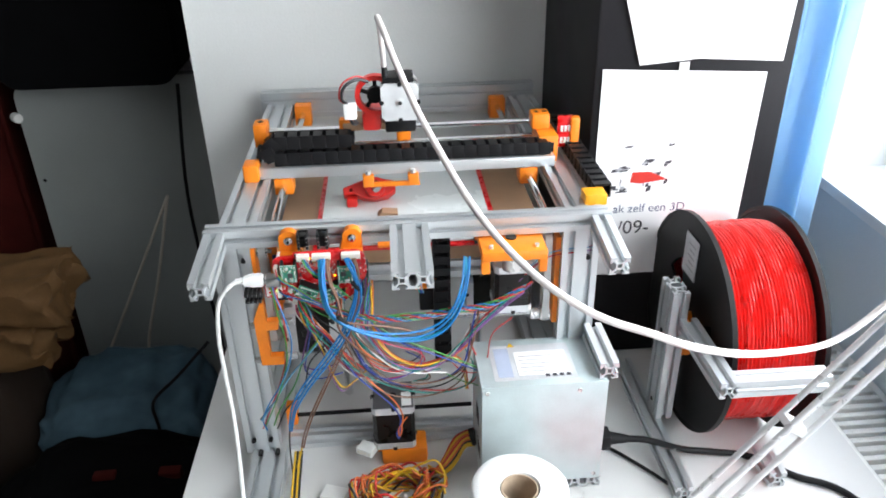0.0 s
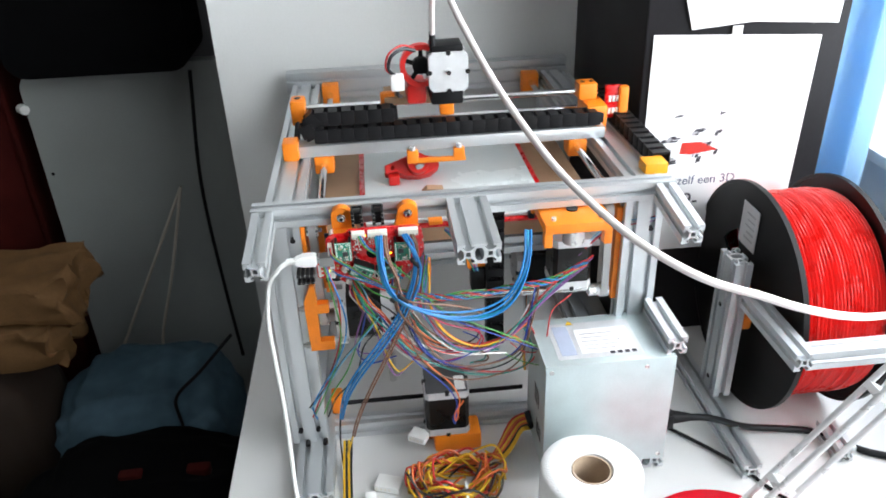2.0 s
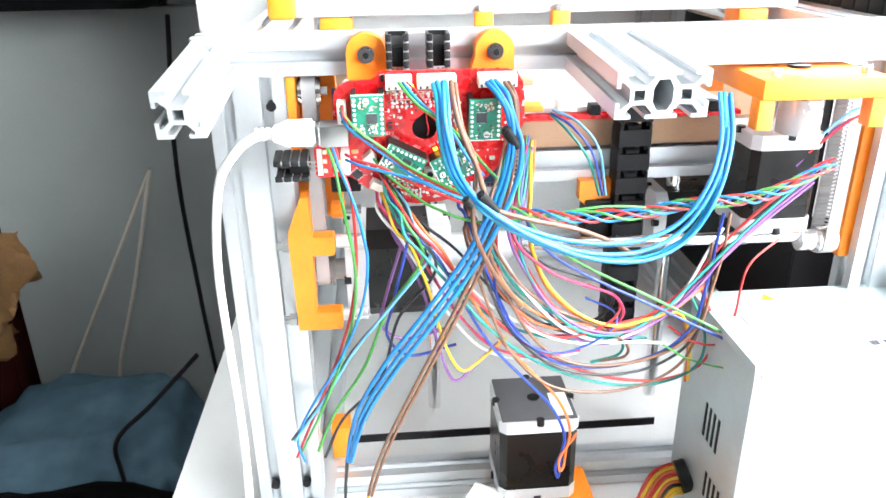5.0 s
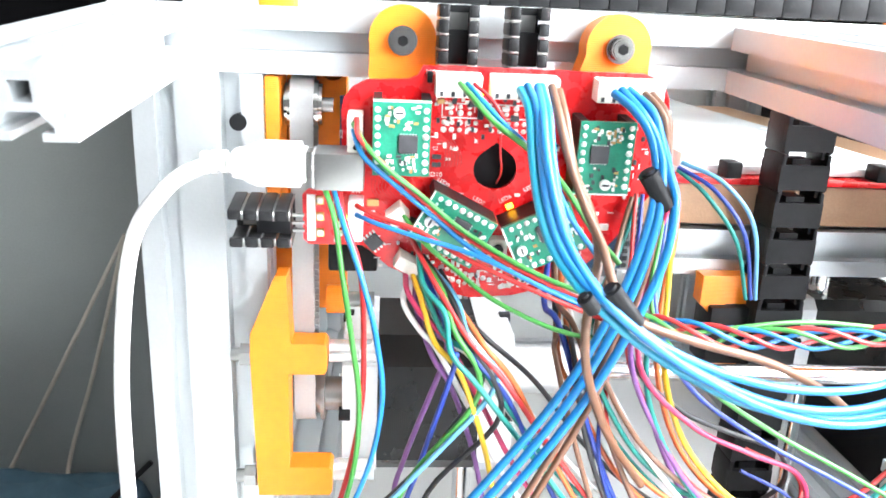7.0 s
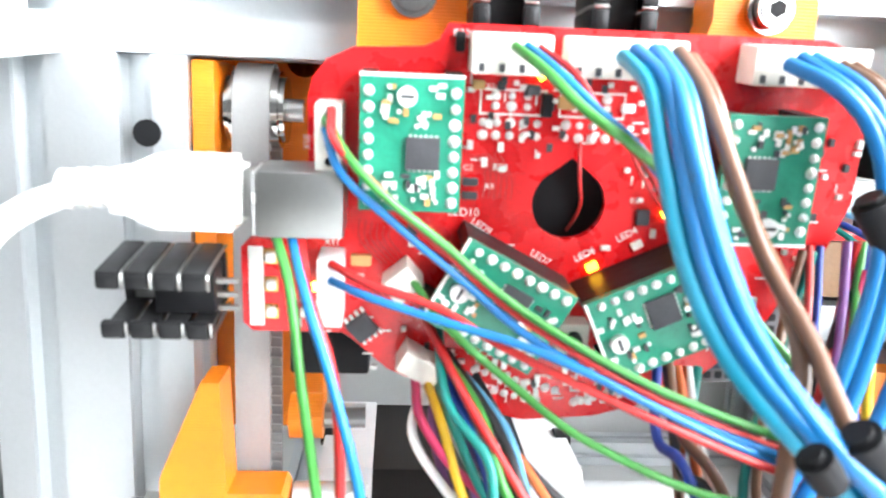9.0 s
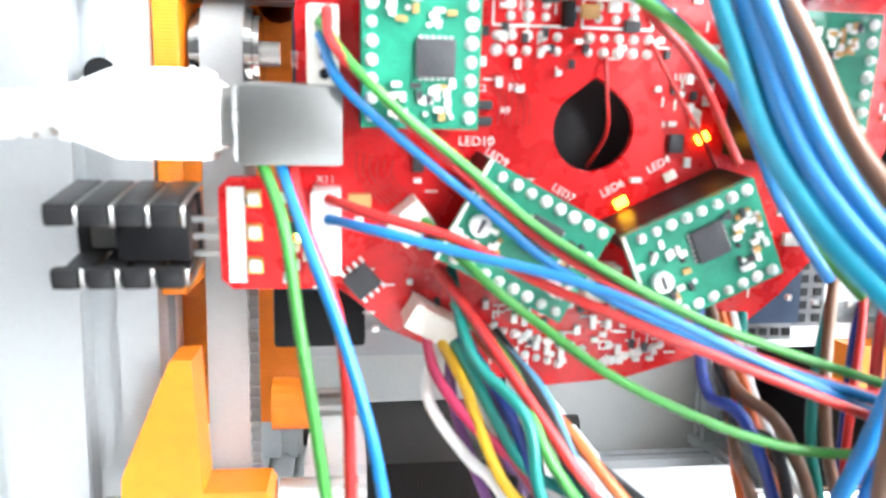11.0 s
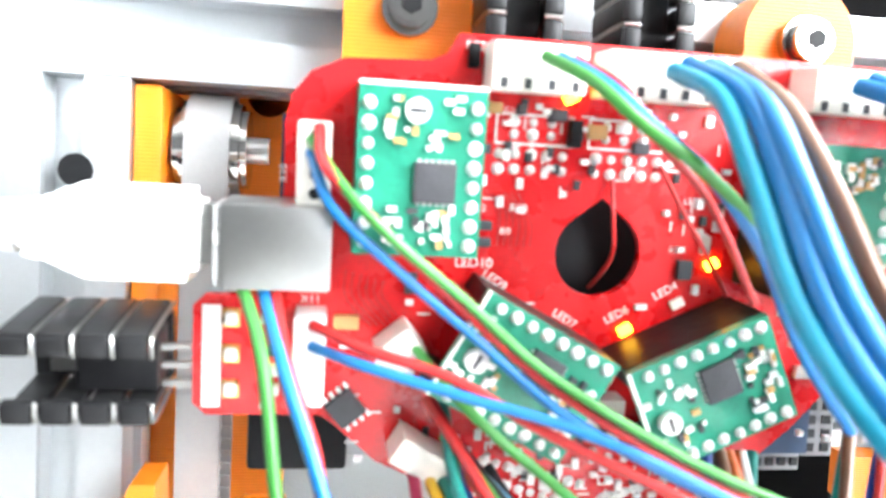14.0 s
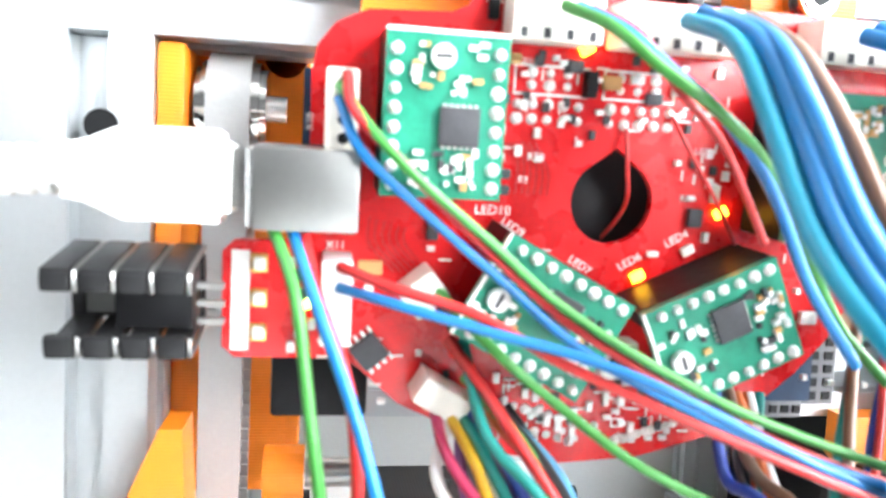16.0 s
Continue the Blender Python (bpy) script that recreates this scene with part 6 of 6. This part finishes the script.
def cable_bundle():
    b = thing("cable_bundle", (0.015, 0.725, 0.75), "tied coil of yellow, red and black power cables", "cable bundle")
    rnd = random.Random(8)
    cols = ["yellow"] * 6 + ["red"] * 3 + ["black"] * 3 + ["orange"] * 5
    for i in range(34):
        rx, ry = rnd.uniform(0.030, 0.056), rnd.uniform(0.018, 0.036)
        zb, ph = rnd.uniform(0.755, 0.778), rnd.uniform(0, math.tau)
        ox, oy = rnd.uniform(-0.008, 0.008), rnd.uniform(-0.008, 0.008)
        n = 11
        pts = [(0.014 + ox + rx * math.cos(ph + k * 5.6 / n), 0.717 + oy + ry * math.sin(ph + k * 5.6 / n), max(0.7525, zb + 0.010 * math.sin(2 * k + i) + 0.012 * math.cos(k * 0.7 + i))) for k in range(n)]
        part("strand", tube(pts, 0.0014, 6, 4), WIRES[cols[i % len(cols)]], b, smooth=80)
    for i in range(9):
        o = 0.0026 * (i - 4)
        part("strand", tube([(0.110, 0.775 + 0.3 * o, 0.793 + o), (0.098, 0.775 + o, 0.790 + 0.3 * o), (0.085, 0.765 + o, 0.782 + o), (0.068, 0.748 + o, 0.772), (0.05, 0.735 - o, 0.770 + abs(o))], 0.0014, 6, 4), WIRES[cols[(i * 5) % len(cols)]], b, smooth=80)
    part("tie", cyl((0.020, 0.690, 0.768), (0.023, 0.690, 0.768), 0.0165, 24), WHITE_PL, b, "white cable tie")

    def plug(x, y, z, turn, w=0.021, l=0.014):
        pl = part("plug", box((-w / 2, -l / 2, 0), (w / 2, l / 2, 0.009), 0.001, m=Matrix.Translation((x, y, z)) @ pose(0, 0, 0, 0, 0, turn)), WHITE_PL, b, "white nylon power plug")
        for k in range(4):
            part("pin_hole", box((-w / 2 + 0.002 + k * 0.005, -l / 2 - 0.0002, 0.003), (-w / 2 + 0.0045 + k * 0.005, -l / 2 + 0.001, 0.006), 0, m=Matrix.Translation((x, y, z)) @ pose(0, 0, 0, 0, 0, turn)), CREAM_PL, pl)
    plug(0.041, 0.683, 0.7505, 15, 0.02, 0.022)
    plug(-0.064, 0.733, 0.7505, -20, 0.03, 0.02)
    plug(-0.024, 0.785, 0.772, -30, 0.022, 0.018)
    plug(-0.085, 0.712, 0.7505, 5, 0.012, 0.016)
    plug(0.087, 0.677, 0.7505, 20, 0.022, 0.010)
    plug(0.062, 0.662, 0.7505, 40, 0.016, 0.010)
    for i in range(4):
        o = 0.0028 * i
        pts = [(-0.1145 + o, 0.79, 0.775), (-0.116 + o, 0.74, 0.757), (-0.113 + o, 0.690, 0.7535), (-0.098 + 0.3 * o, 0.668 + o, 0.7535), (-0.070, 0.676 + o, 0.7535), (-0.035, 0.661 + o, 0.7535), (-0.004, 0.650 + o, 0.7535), (0.030, 0.648 + o, 0.7535), (0.056, 0.656 + o, 0.7535)]
        wire(("yellow", "black", "yellow", "black")[i], 0.0014, pts, "yellow and black power lead snaking over the desk")


cable_bundle()


# ---- things on the desk ----
def paper_roll():
    c = (0.142, 0.632)
    r = thing("paper_roll", (c[0], c[1], 0.75), "white paper roll standing upright on the desk", "paper roll")
    bm = bmesh.new()
    prof = [(0.0205, 0.0), (0.049, 0.0), (0.0515, 0.003), (0.052, 0.05), (0.0515, 0.098), (0.0490, 0.1015), (0.034, 0.1020), (0.0215, 0.1010), (0.0205, 0.098)]
    n = 56
    rows = []
    for k in range(n):
        a = k * math.tau / n
        wob = 1 + 0.012 * math.sin(3 * a + 1) + 0.006 * math.sin(7 * a)
        rows.append([bm.verts.new((c[0] + q * math.cos(a) * (wob if q > 0.03 else 1.02), c[1] + q * math.sin(a) * (wob if q > 0.03 else 1.02), 0.7503 + z)) for q, z in prof])
    for k in range(n):
        p, q = rows[k], rows[(k + 1) % n]
        for j in range(len(prof)):
            bm.faces.new((p[j], q[j], q[(j + 1) % len(prof)], p[(j + 1) % len(prof)]))
    part("tissue", bm, TISSUE, r, smooth=60)
    part("core", prism(ring(0, 0, 0.0198, 36), 0, 0.0995, [ring(0, 0, 0.0182, 36)], Matrix.Translation((c[0], c[1], 0.7505)) @ pose(0, 0, 0, 90)), CARD, r, "brown card core")


paper_roll()


def spool():
    cx0, cx1, cy, cz, R = 0.398, 0.506, 0.857, 0.8945, 0.1435
    s = thing("filament_spool", (0.452, cy, 0.75), "large black spool wound with red filament", "spool")
    turn = Matrix.Translation((0, cy, cz)) @ pose(0, 0, 0, 0, 0, 90)
    for x in (cx0, cx1):
        wedge = [[(q * math.cos(a), q * math.sin(a)) for q, a in [(0.040, a0 + d) for d in np.linspace(0.12, 0.55, 5)] + [(0.082, a0 + d) for d in np.linspace(0.6, 0.07, 6)]] for a0 in np.linspace(0, math.tau, 4)[:3] + 0.5] if x == cx0 else []
        bm = prism(ring(0, 0, R, 96), -x - 0.002, -x + 0.002, [ring(0, 0, 0.026, 40)] + wedge, turn)
        part("flange", bm, SPOOL_BLACK, s, "black plastic flange")
        part("rim", prism(ring(0, 0, R + 0.0004, 96), -x - 0.0032, -x + 0.0032, [ring(0, 0, R - 0.004, 96)], turn), SPOOL_BLACK, s)
    part("hub", prism(ring(0, 0, 0.036, 48), -cx1 + 0.002, -cx0 - 0.002, [ring(0, 0, 0.026, 48)], turn), SPOOL_BLACK, s, "black hub")
    # wound filament, strand by strand in ridges
    bm = bmesh.new()
    n, rows = 90, []
    xs = np.linspace(cx0 + 0.0025, cx1 - 0.0025, 150)
    for k in range(n):
        a = k * math.tau / n
        row = []
        for j, x in enumerate(xs):
            rr = 0.1262 + 0.0016 * math.sin(j * math.tau / 6.0 + 2.2 * noise.noise(Vector((x * 40, a * 1.5, 3.0)))) + 0.0030 * noise.noise(Vector((x * 60, math.cos(a + x * 9) * 1.2, math.sin(a + x * 9) * 1.2))) + 0.0008 * noise.noise(Vector((x * 400, a, 0)))
            row.append(bm.verts.new((x, cy + rr * math.cos(a), cz + rr * math.sin(a))))
        rows.append(row)
    for k in range(n):
        p, q = rows[k], rows[(k + 1) % n]
        for j in range(len(xs) - 1):
            bm.faces.new((p[j], p[j + 1], q[j + 1], q[j]))
    part("filament", bm, mat("glossy_red_filament", (0.75, 0.016, 0.012), 0.3, 0, 0.1, 40, 0.05, 500, 0.2), s, "glossy red wound filament", smooth=80)
    for k in range(5):
        y = cy - 0.06 - 0.012 * k
        rr = 0.128
        part("loose_strand", tube([(0.42 + 0.015 * k, cy + rr * math.cos(a), cz + (rr + 0.002) * math.sin(a)) if i else (0.42 + 0.015 * k, cy + rr * math.cos(a), cz + rr * math.sin(a)) for i, a in enumerate(np.linspace(2.6 + 0.2 * k, 4.9, 12))], 0.0009, 6, 3), RED_PRINT, s)
    part("sticker", box((cx0 - 0.0045, cy - 0.012, 0.958), (cx0 - 0.0033, cy + 0.028, 1.012)), mat("grey_sticker", (0.5, 0.5, 0.52), 0.6), s, "pale paper sticker")
    for k in range(5):
        part("text_bar", box((cx0 - 0.0048, cy - 0.006, 0.968 + 0.008 * k), (cx0 - 0.0046, cy + 0.016 - 0.004 * (k % 2), 0.9705 + 0.008 * k)), INK_GREY, s)


spool()


def spool_stand():
    s = thing("spool_stand", (0.37, 0.81, 0.75), "spool stand of slotted aluminium bars", "stand")
    bar(s, "base_rail", (0.352, 0.689, 0.7610), "y", 0.255)
    bar(s, "base_rail", (0.472, 0.700, 0.7610), "y", 0.05)
    bar(s, "pillar", (0.366, 0.830, 0.7718), "z", 0.194, 2, "y")
    bar(s, "arm", (0.378, 0.681, 0.9200), "y", 0.1275)
    bar(s, "front_bar", (0.3886, 0.692, 0.9200), "x", 0.104)
    part("axle_block", box((0.3775, 0.815, 0.868), (0.392, 0.845, 0.91), 0.004), ORANGE, s, "orange printed axle holder")
    part("axle", cyl((0.380, 0.857, 0.8945), (0.52, 0.857, 0.8945), 0.011, 24), ORANGE, s, "orange printed axle")
    for z in (0.79, 0.90):
        part("screw", cyl((0.3553, 0.830, z), (0.3545, 0.830, z), 0.003, 12), BLACK_METAL, s)


spool_stand()


def desk_lamp():
    l = thing("desk_lamp", (0.275, 0.583, 0.75), "red desk lamp with a round foot and twin-bar arm", "lamp")
    bm = bmesh.new()
    prof = [(0.0, 0.0), (0.092, 0.0), (0.0925, 0.004), (0.090, 0.010), (0.080, 0.0135), (0.05, 0.016), (0.0, 0.017)]
    n, rows = 72, []
    for k in range(n):
        a = k * math.tau / n
        rows.append([bm.verts.new((0.275 + q * math.cos(a), 0.583 + q * math.sin(a), 0.7503 + z)) for q, z in prof[1:-1]])
    for k in range(n):
        p, q = rows[k], rows[(k + 1) % n]
        for j in range(len(p) - 1):
            bm.faces.new((p[j], q[j], q[j + 1], p[j + 1]))
    bm.faces.new([r[-1] for r in rows])
    bm.faces.new([r[0] for r in rows][::-1])
    part("foot", bm, LAMP_RED, l, "glossy red round foot")
    a0, a1 = Vector((0.290, 0.600, 0.782)), Vector((0.560, 0.598, 1.165))
    d = (a1 - a0).normalized()
    up = Vector((-d.z, 0, d.x))
    part("bracket", box((0.268, 0.588, 0.766), (0.306, 0.612, 0.796), 0.004), LAMP_RED, l, "red hinge bracket")
    part("hinge_screw", cyl((0.288, 0.584, 0.782), (0.288, 0.618, 0.782), 0.005, 14), STEEL, l)
    for s in (-0.011, 0.011):
        for o in (-0.009, 0.009):
            p0, p1 = a0 + up * s + Vector((0, o, 0)), a1 + up * s + Vector((0, o, 0))
            part("arm_bar", cyl(p0, p1, 0.0032, 10), LAMP_WHITE, l, "pale metal arm bar")
    for t in (0.14, 0.42, 0.72):
        c = a0.lerp(a1, t)
        m = Matrix.Translation(c) @ Matrix((d, Vector((0, 1, 0)), up)).transposed().to_4x4()
        part("cross_plate", box((-0.004, -0.011, -0.014), (0.004, 0.011, 0.014), 0.001, m=m), LAMP_WHITE, l)


desk_lamp()

solo("guide_tube", tube([(0.0225, 0.930, 1.222), (0.0210, 0.900, 1.260), (0.0198, 0.860, 1.287), (0.0195, 0.820, 1.2985), (0.0260, 0.785, 1.289), (0.0342, 0.760, 1.2706), (0.0505, 0.718, 1.2390), (0.0690, 0.680, 1.2100),
                        (0.0885, 0.630, 1.1863), (0.1068, 0.590, 1.1714), (0.1293, 0.556, 1.1570), (0.1520, 0.533, 1.1462), (0.1782, 0.519, 1.1355), (0.2103, 0.510, 1.1266), (0.2397, 0.505, 1.1165), (0.2820, 0.515, 1.0990),
                        (0.3467, 0.560, 1.0625), (0.4032, 0.585, 1.0486), (0.4350, 0.589, 1.0660), (0.4700, 0.590, 1.1050)], 0.0031, 12), TUBE_WHITE, "milky white filament guide tube arching over the printer", "tube")


def black_cabinet():
    c = thing("black_cabinet", (0.45, 1.15, 0.75), "tall black cabinet standing on the desk", "cabinet")
    part("carcass", box((0.288, 0.992, 0.7503), (0.545, 1.308, 1.95), 0.002), CASE_BLACK, c)
    part("door", box((0.2885, 0.988, 0.76), (0.5445, 0.9918, 1.945), 0.001), CASE_BLACK, c, "black front panel")


black_cabinet()


INK_LETTER = mat("blue_grey_printing_ink", (0.07, 0.1, 0.17), 0.7)


def poster():
    p = thing("poster", (0.405, 0.985, 0.893), "white printed poster with a small machine picture, taped up", "poster")
    part("sheet", prism([(0.297, 0.893), (0.506, 0.893), (0.512, 1.182), (0.297, 1.193)], 0.9852, 0.9858), PAPER, p)
    part("tape", box((0.395, 0.9848, 1.183), (0.408, 0.9851, 1.199)), mat("clear_tape", (0.7, 0.7, 0.68), 0.3), p)
    rnd = random.Random(5)
    part("print_red", prism([(0.347, 1.036), (0.361, 1.034), (0.399, 1.039), (0.374, 1.051), (0.349, 1.051)], 0.9848, 0.9851), INK_RED, p, "red printed shape")
    # dark clusters of the machine picture: centre, width, height
    for cx, cz, w, h in ((0.332, 1.056, 0.025, 0.010), (0.334, 1.041, 0.002, 0.019), (0.331, 1.026, 0.032, 0.011), (0.370, 1.064, 0.020, 0.011), (0.370, 1.0285, 0.014, 0.013),
                         (0.396, 1.062, 0.009, 0.010), (0.397, 1.034, 0.007, 0.011), (0.383, 1.046, 0.012, 0.009), (0.343, 1.088, 0.016, 0.005), (0.398, 1.089, 0.010, 0.006)):
        for k in range(6):
            x, z = cx + rnd.uniform(-0.35, 0.35) * w, cz + rnd.uniform(-0.35, 0.35) * h
            a, c = w * rnd.uniform(0.12, 0.3), h * rnd.uniform(0.12, 0.3)
            part("print_dark", prism([(x - a, z - c), (x + a * 0.8, z - c * 0.6), (x + a, z + c), (x - a * 0.6, z + c * 0.8)], 0.98495 - 0.00003 * k, 0.98515), INK if k % 3 else INK_GREY, p)
    turn = pose(0, 0, 0, 90)
    lettering("ak zelf een 3D", 0.0175, Matrix.Translation((0.378, 0.9849, 0.9965)) @ turn, INK_LETTER, p)
    lettering("/09-", 0.029, Matrix.Translation((0.358, 0.9849, 0.967)) @ turn, INK, p)
    q = thing("paper_sheet", (0.43, 0.98, 1.2), "blank white sheet hanging askew above the poster", "paper")
    part("sheet", prism([(0.343, 1.197), (0.420, 1.203), (0.529, 1.196), (0.533, 1.30), (0.528, 1.49), (0.272, 1.49), (0.316, 1.285)], 0.9832, 0.9838), PAPER, q)


poster()


def curtain():
    bm = bmesh.new()
    n, rows = 90, []
    for j in range(26):
        z = 0.885 + (2.35 - 0.885) * j / 25
        row = []
        for k in range(n):
            t = k / (n - 1)
            x = 0.556 + (0.112 + 0.02 * (z - 1.2)) * t - 0.014 * max(0, 1.15 - z) * 4 * (1 - t) + 0.004 * math.sin(z * 5 + t * 6)
            y = 1.105 + (0.022 + 0.006 * math.sin(z * 3)) * math.sin(t * 15.5 + 0.5 * math.sin(z * 2.2)) - 0.05 * t
            row.append(bm.verts.new((x, y, z)))
        rows.append(row)
    for a, b in zip(rows, rows[1:]):
        for k in range(n - 1):
            bm.faces.new((a[k], a[k + 1], b[k + 1], b[k]))
    bmesh.ops.solidify(bm, geom=list(bm.faces), thickness=0.0012)
    solo("curtain", bm, CURTAIN, "pale blue curtain hanging in folds beside the window", "curtain", smooth=80)


curtain()


# ---- dark recess ----
def rounded_rect(x0, z0, x1, z1, r, n=8):
    pts = []
    for cx, cz, a0 in ((x1 - r, z0 + r, -90), (x1 - r, z1 - r, 0), (x0 + r, z1 - r, 90), (x0 + r, z0 + r, 180)):
        pts += [(cx + r * math.cos(radians(a0 + 90 * k / n)), cz + r * math.sin(radians(a0 + 90 * k / n))) for k in range(n + 1)]
    return pts


def recess():
    p = thing("grey_panel", (-0.6, 1.72, 0.0), "grey rounded folding panel leaning in the dark recess", "panel")
    part("sheet", prism(rounded_rect(-0.773, 0.0, -0.33, 1.018, 0.045), 1.70, 1.735), GREY_PANEL, p)
    part("knob", cyl((-0.782, 1.70, 0.940), (-0.768, 1.685, 0.940), 0.010, 14), WHITE_PL, p)
    part("hole", cyl((-0.757, 1.6995, 0.79), (-0.757, 1.701, 0.79), 0.004, 12), BLACK, p)
    k = thing("black_case", (-0.58, 1.68, 1.0185), "black soft case lying on top of the grey panel", "case")
    part("shell", prism(rounded_rect(-0.745, 1.025, -0.395, 1.36, 0.04), 1.60, 1.75), BLACK_CLOTH, k)
    for x in (-0.70, -0.44):
        part("foot", cyl((x, 1.71, 1.0183), (x, 1.71, 1.03), 0.014, 16), BLACK, k)
    solo("gold_ornament", cyl((-0.80, 1.62, 1.13), (-0.77, 1.60, 1.30), 0.03, 18, 0.045), mat("dull_brass", (0.4, 0.28, 0.08), 0.4, 0.8), "dull brass ornament beside the black case", "ornament")
    # soft bundles
    def lump(name, c, s, material, label, category, seed, rough=0.22, floor_z=None):
        b = bmesh.new()
        bmesh.ops.create_icosphere(b, subdivisions=5, radius=1.0)
        for v in b.verts:
            d = v.co.normalized()
            sq = Vector([math.copysign(abs(t) ** 0.6, t) for t in d])
            f = 1 + rough * noise.noise(d * 2.1 + Vector((seed, 0, 0))) + rough * 0.45 * noise.noise(d * 5.3 + Vector((0, seed, 0)))
            v.co = Vector((c[0] + s[0] * sq.x * f, c[1] + s[1] * sq.y * f, c[2] + s[2] * sq.z * f))
            if floor_z is not None:
                v.co.z = max(v.co.z, floor_z)
        return solo(name, b, material, label, category, smooth=80)
    lump("blue_cloth", (-0.60, 1.46, 0.205), (0.19, 0.17, 0.212), BLUE_CLOTH, "pale blue folded cloth bundle, coloured dark for the recess shade", "cloth", 3.0, 0.16, 0.001)
    lump("dark_bag", (-0.50, 1.13, 0.235), (0.24, 0.13, 0.232), BLACK_CLOTH, "black fabric bag standing on the floor", "bag", 9.0, 0.12, 0.001)
    for x, y in ((-0.535, 1.09), (-0.42, 1.09)):
        solo("red_tag", box((x, y, 0.445), (x + 0.04, y + 0.02, 0.468), 0.004), DARK_RED, "small red tag on the black bag", "tag")
    lump("red_cushion", (-0.93, 1.14, 0.17), (0.19, 0.12, 0.17), DARK_RED, "dark red cushion on the floor before the cartons", "cushion", 5.0, 0.15, 0.001)
    for i, (lo, hi) in enumerate((((-1.15, 1.39, 0.600), (-0.665, 1.56, 0.688)), ((-1.15, 1.37, 0.502), (-0.705, 1.55, 0.594)))):
        q = box(lo, hi, 0.012)
        bmesh.ops.subdivide_edges(q, edges=list(q.edges), cuts=14, use_grid_fill=True)
        for v in q.verts:
            e = max(0.0, (v.co.x - hi[0] + 0.09) / 0.09)
            v.co += (0.006 + 0.03 * e) * noise.noise_vector(v.co * (28 if e else 14) + Vector((i * 3, 0, 0)))
        solo("paper_parcel", q, KRAFT, "parcel in crumpled brown wrapping paper, stacked", "parcel", "brown parcels", smooth=50)
    lump("brown_box", (-0.98, 1.47, 0.249), (0.2, 0.13, 0.249), mat("dark_brown_card", (0.03, 0.018, 0.012), 0.9), "dark brown carton on the floor", "box", 1.0, 0.05, 0.001)
    so = thing("sofa", (-1.37, 1.89, 0.0), "dark red upholstered sofa back in the shadow", "sofa")
    part("back", box((-1.9, 1.78, 0.0), (-0.84, 2.0, 1.5), 0.03), DARK_RED, so)
    part("piping", tube([(-0.845, 1.775, 0.02), (-0.845, 1.775, 0.7), (-0.845, 1.775, 1.45)], 0.008), DARK_RED, so)
    for pts, r, mt, lab in ((((-0.48, 1.65, 0.76), (-0.585, 1.65, 0.56), (-0.685, 1.65, 0.372), (-0.74, 1.62, 0.26)), 0.0034, CORD, "pale cord hanging before the grey panel"),
                            (((-0.48, 1.65, 0.76), (-0.54, 1.65, 0.55), (-0.59, 1.65, 0.40), (-0.60, 1.63, 0.33)), 0.0034, CORD, "pale cord hanging before the grey panel"),
                            (((-0.415, 1.66, 1.01), (-0.435, 1.65, 0.77), (-0.43, 1.65, 0.53), (-0.418, 1.65, 0.3)), 0.004, BLACK, "black cable hanging beside the wall"),
                            (((-0.349, 1.30, 0.60), (-0.41, 1.27, 0.545), (-0.461, 1.255, 0.499), (-0.462, 1.25, 0.445), (-0.453, 1.25, 0.341), (-0.42, 1.24, 0.24)), 0.0035, BLACK, "black cable lying over the blue cloth")):
        solo("cord", tube(pts, r), mt, lab, "cord")


recess()
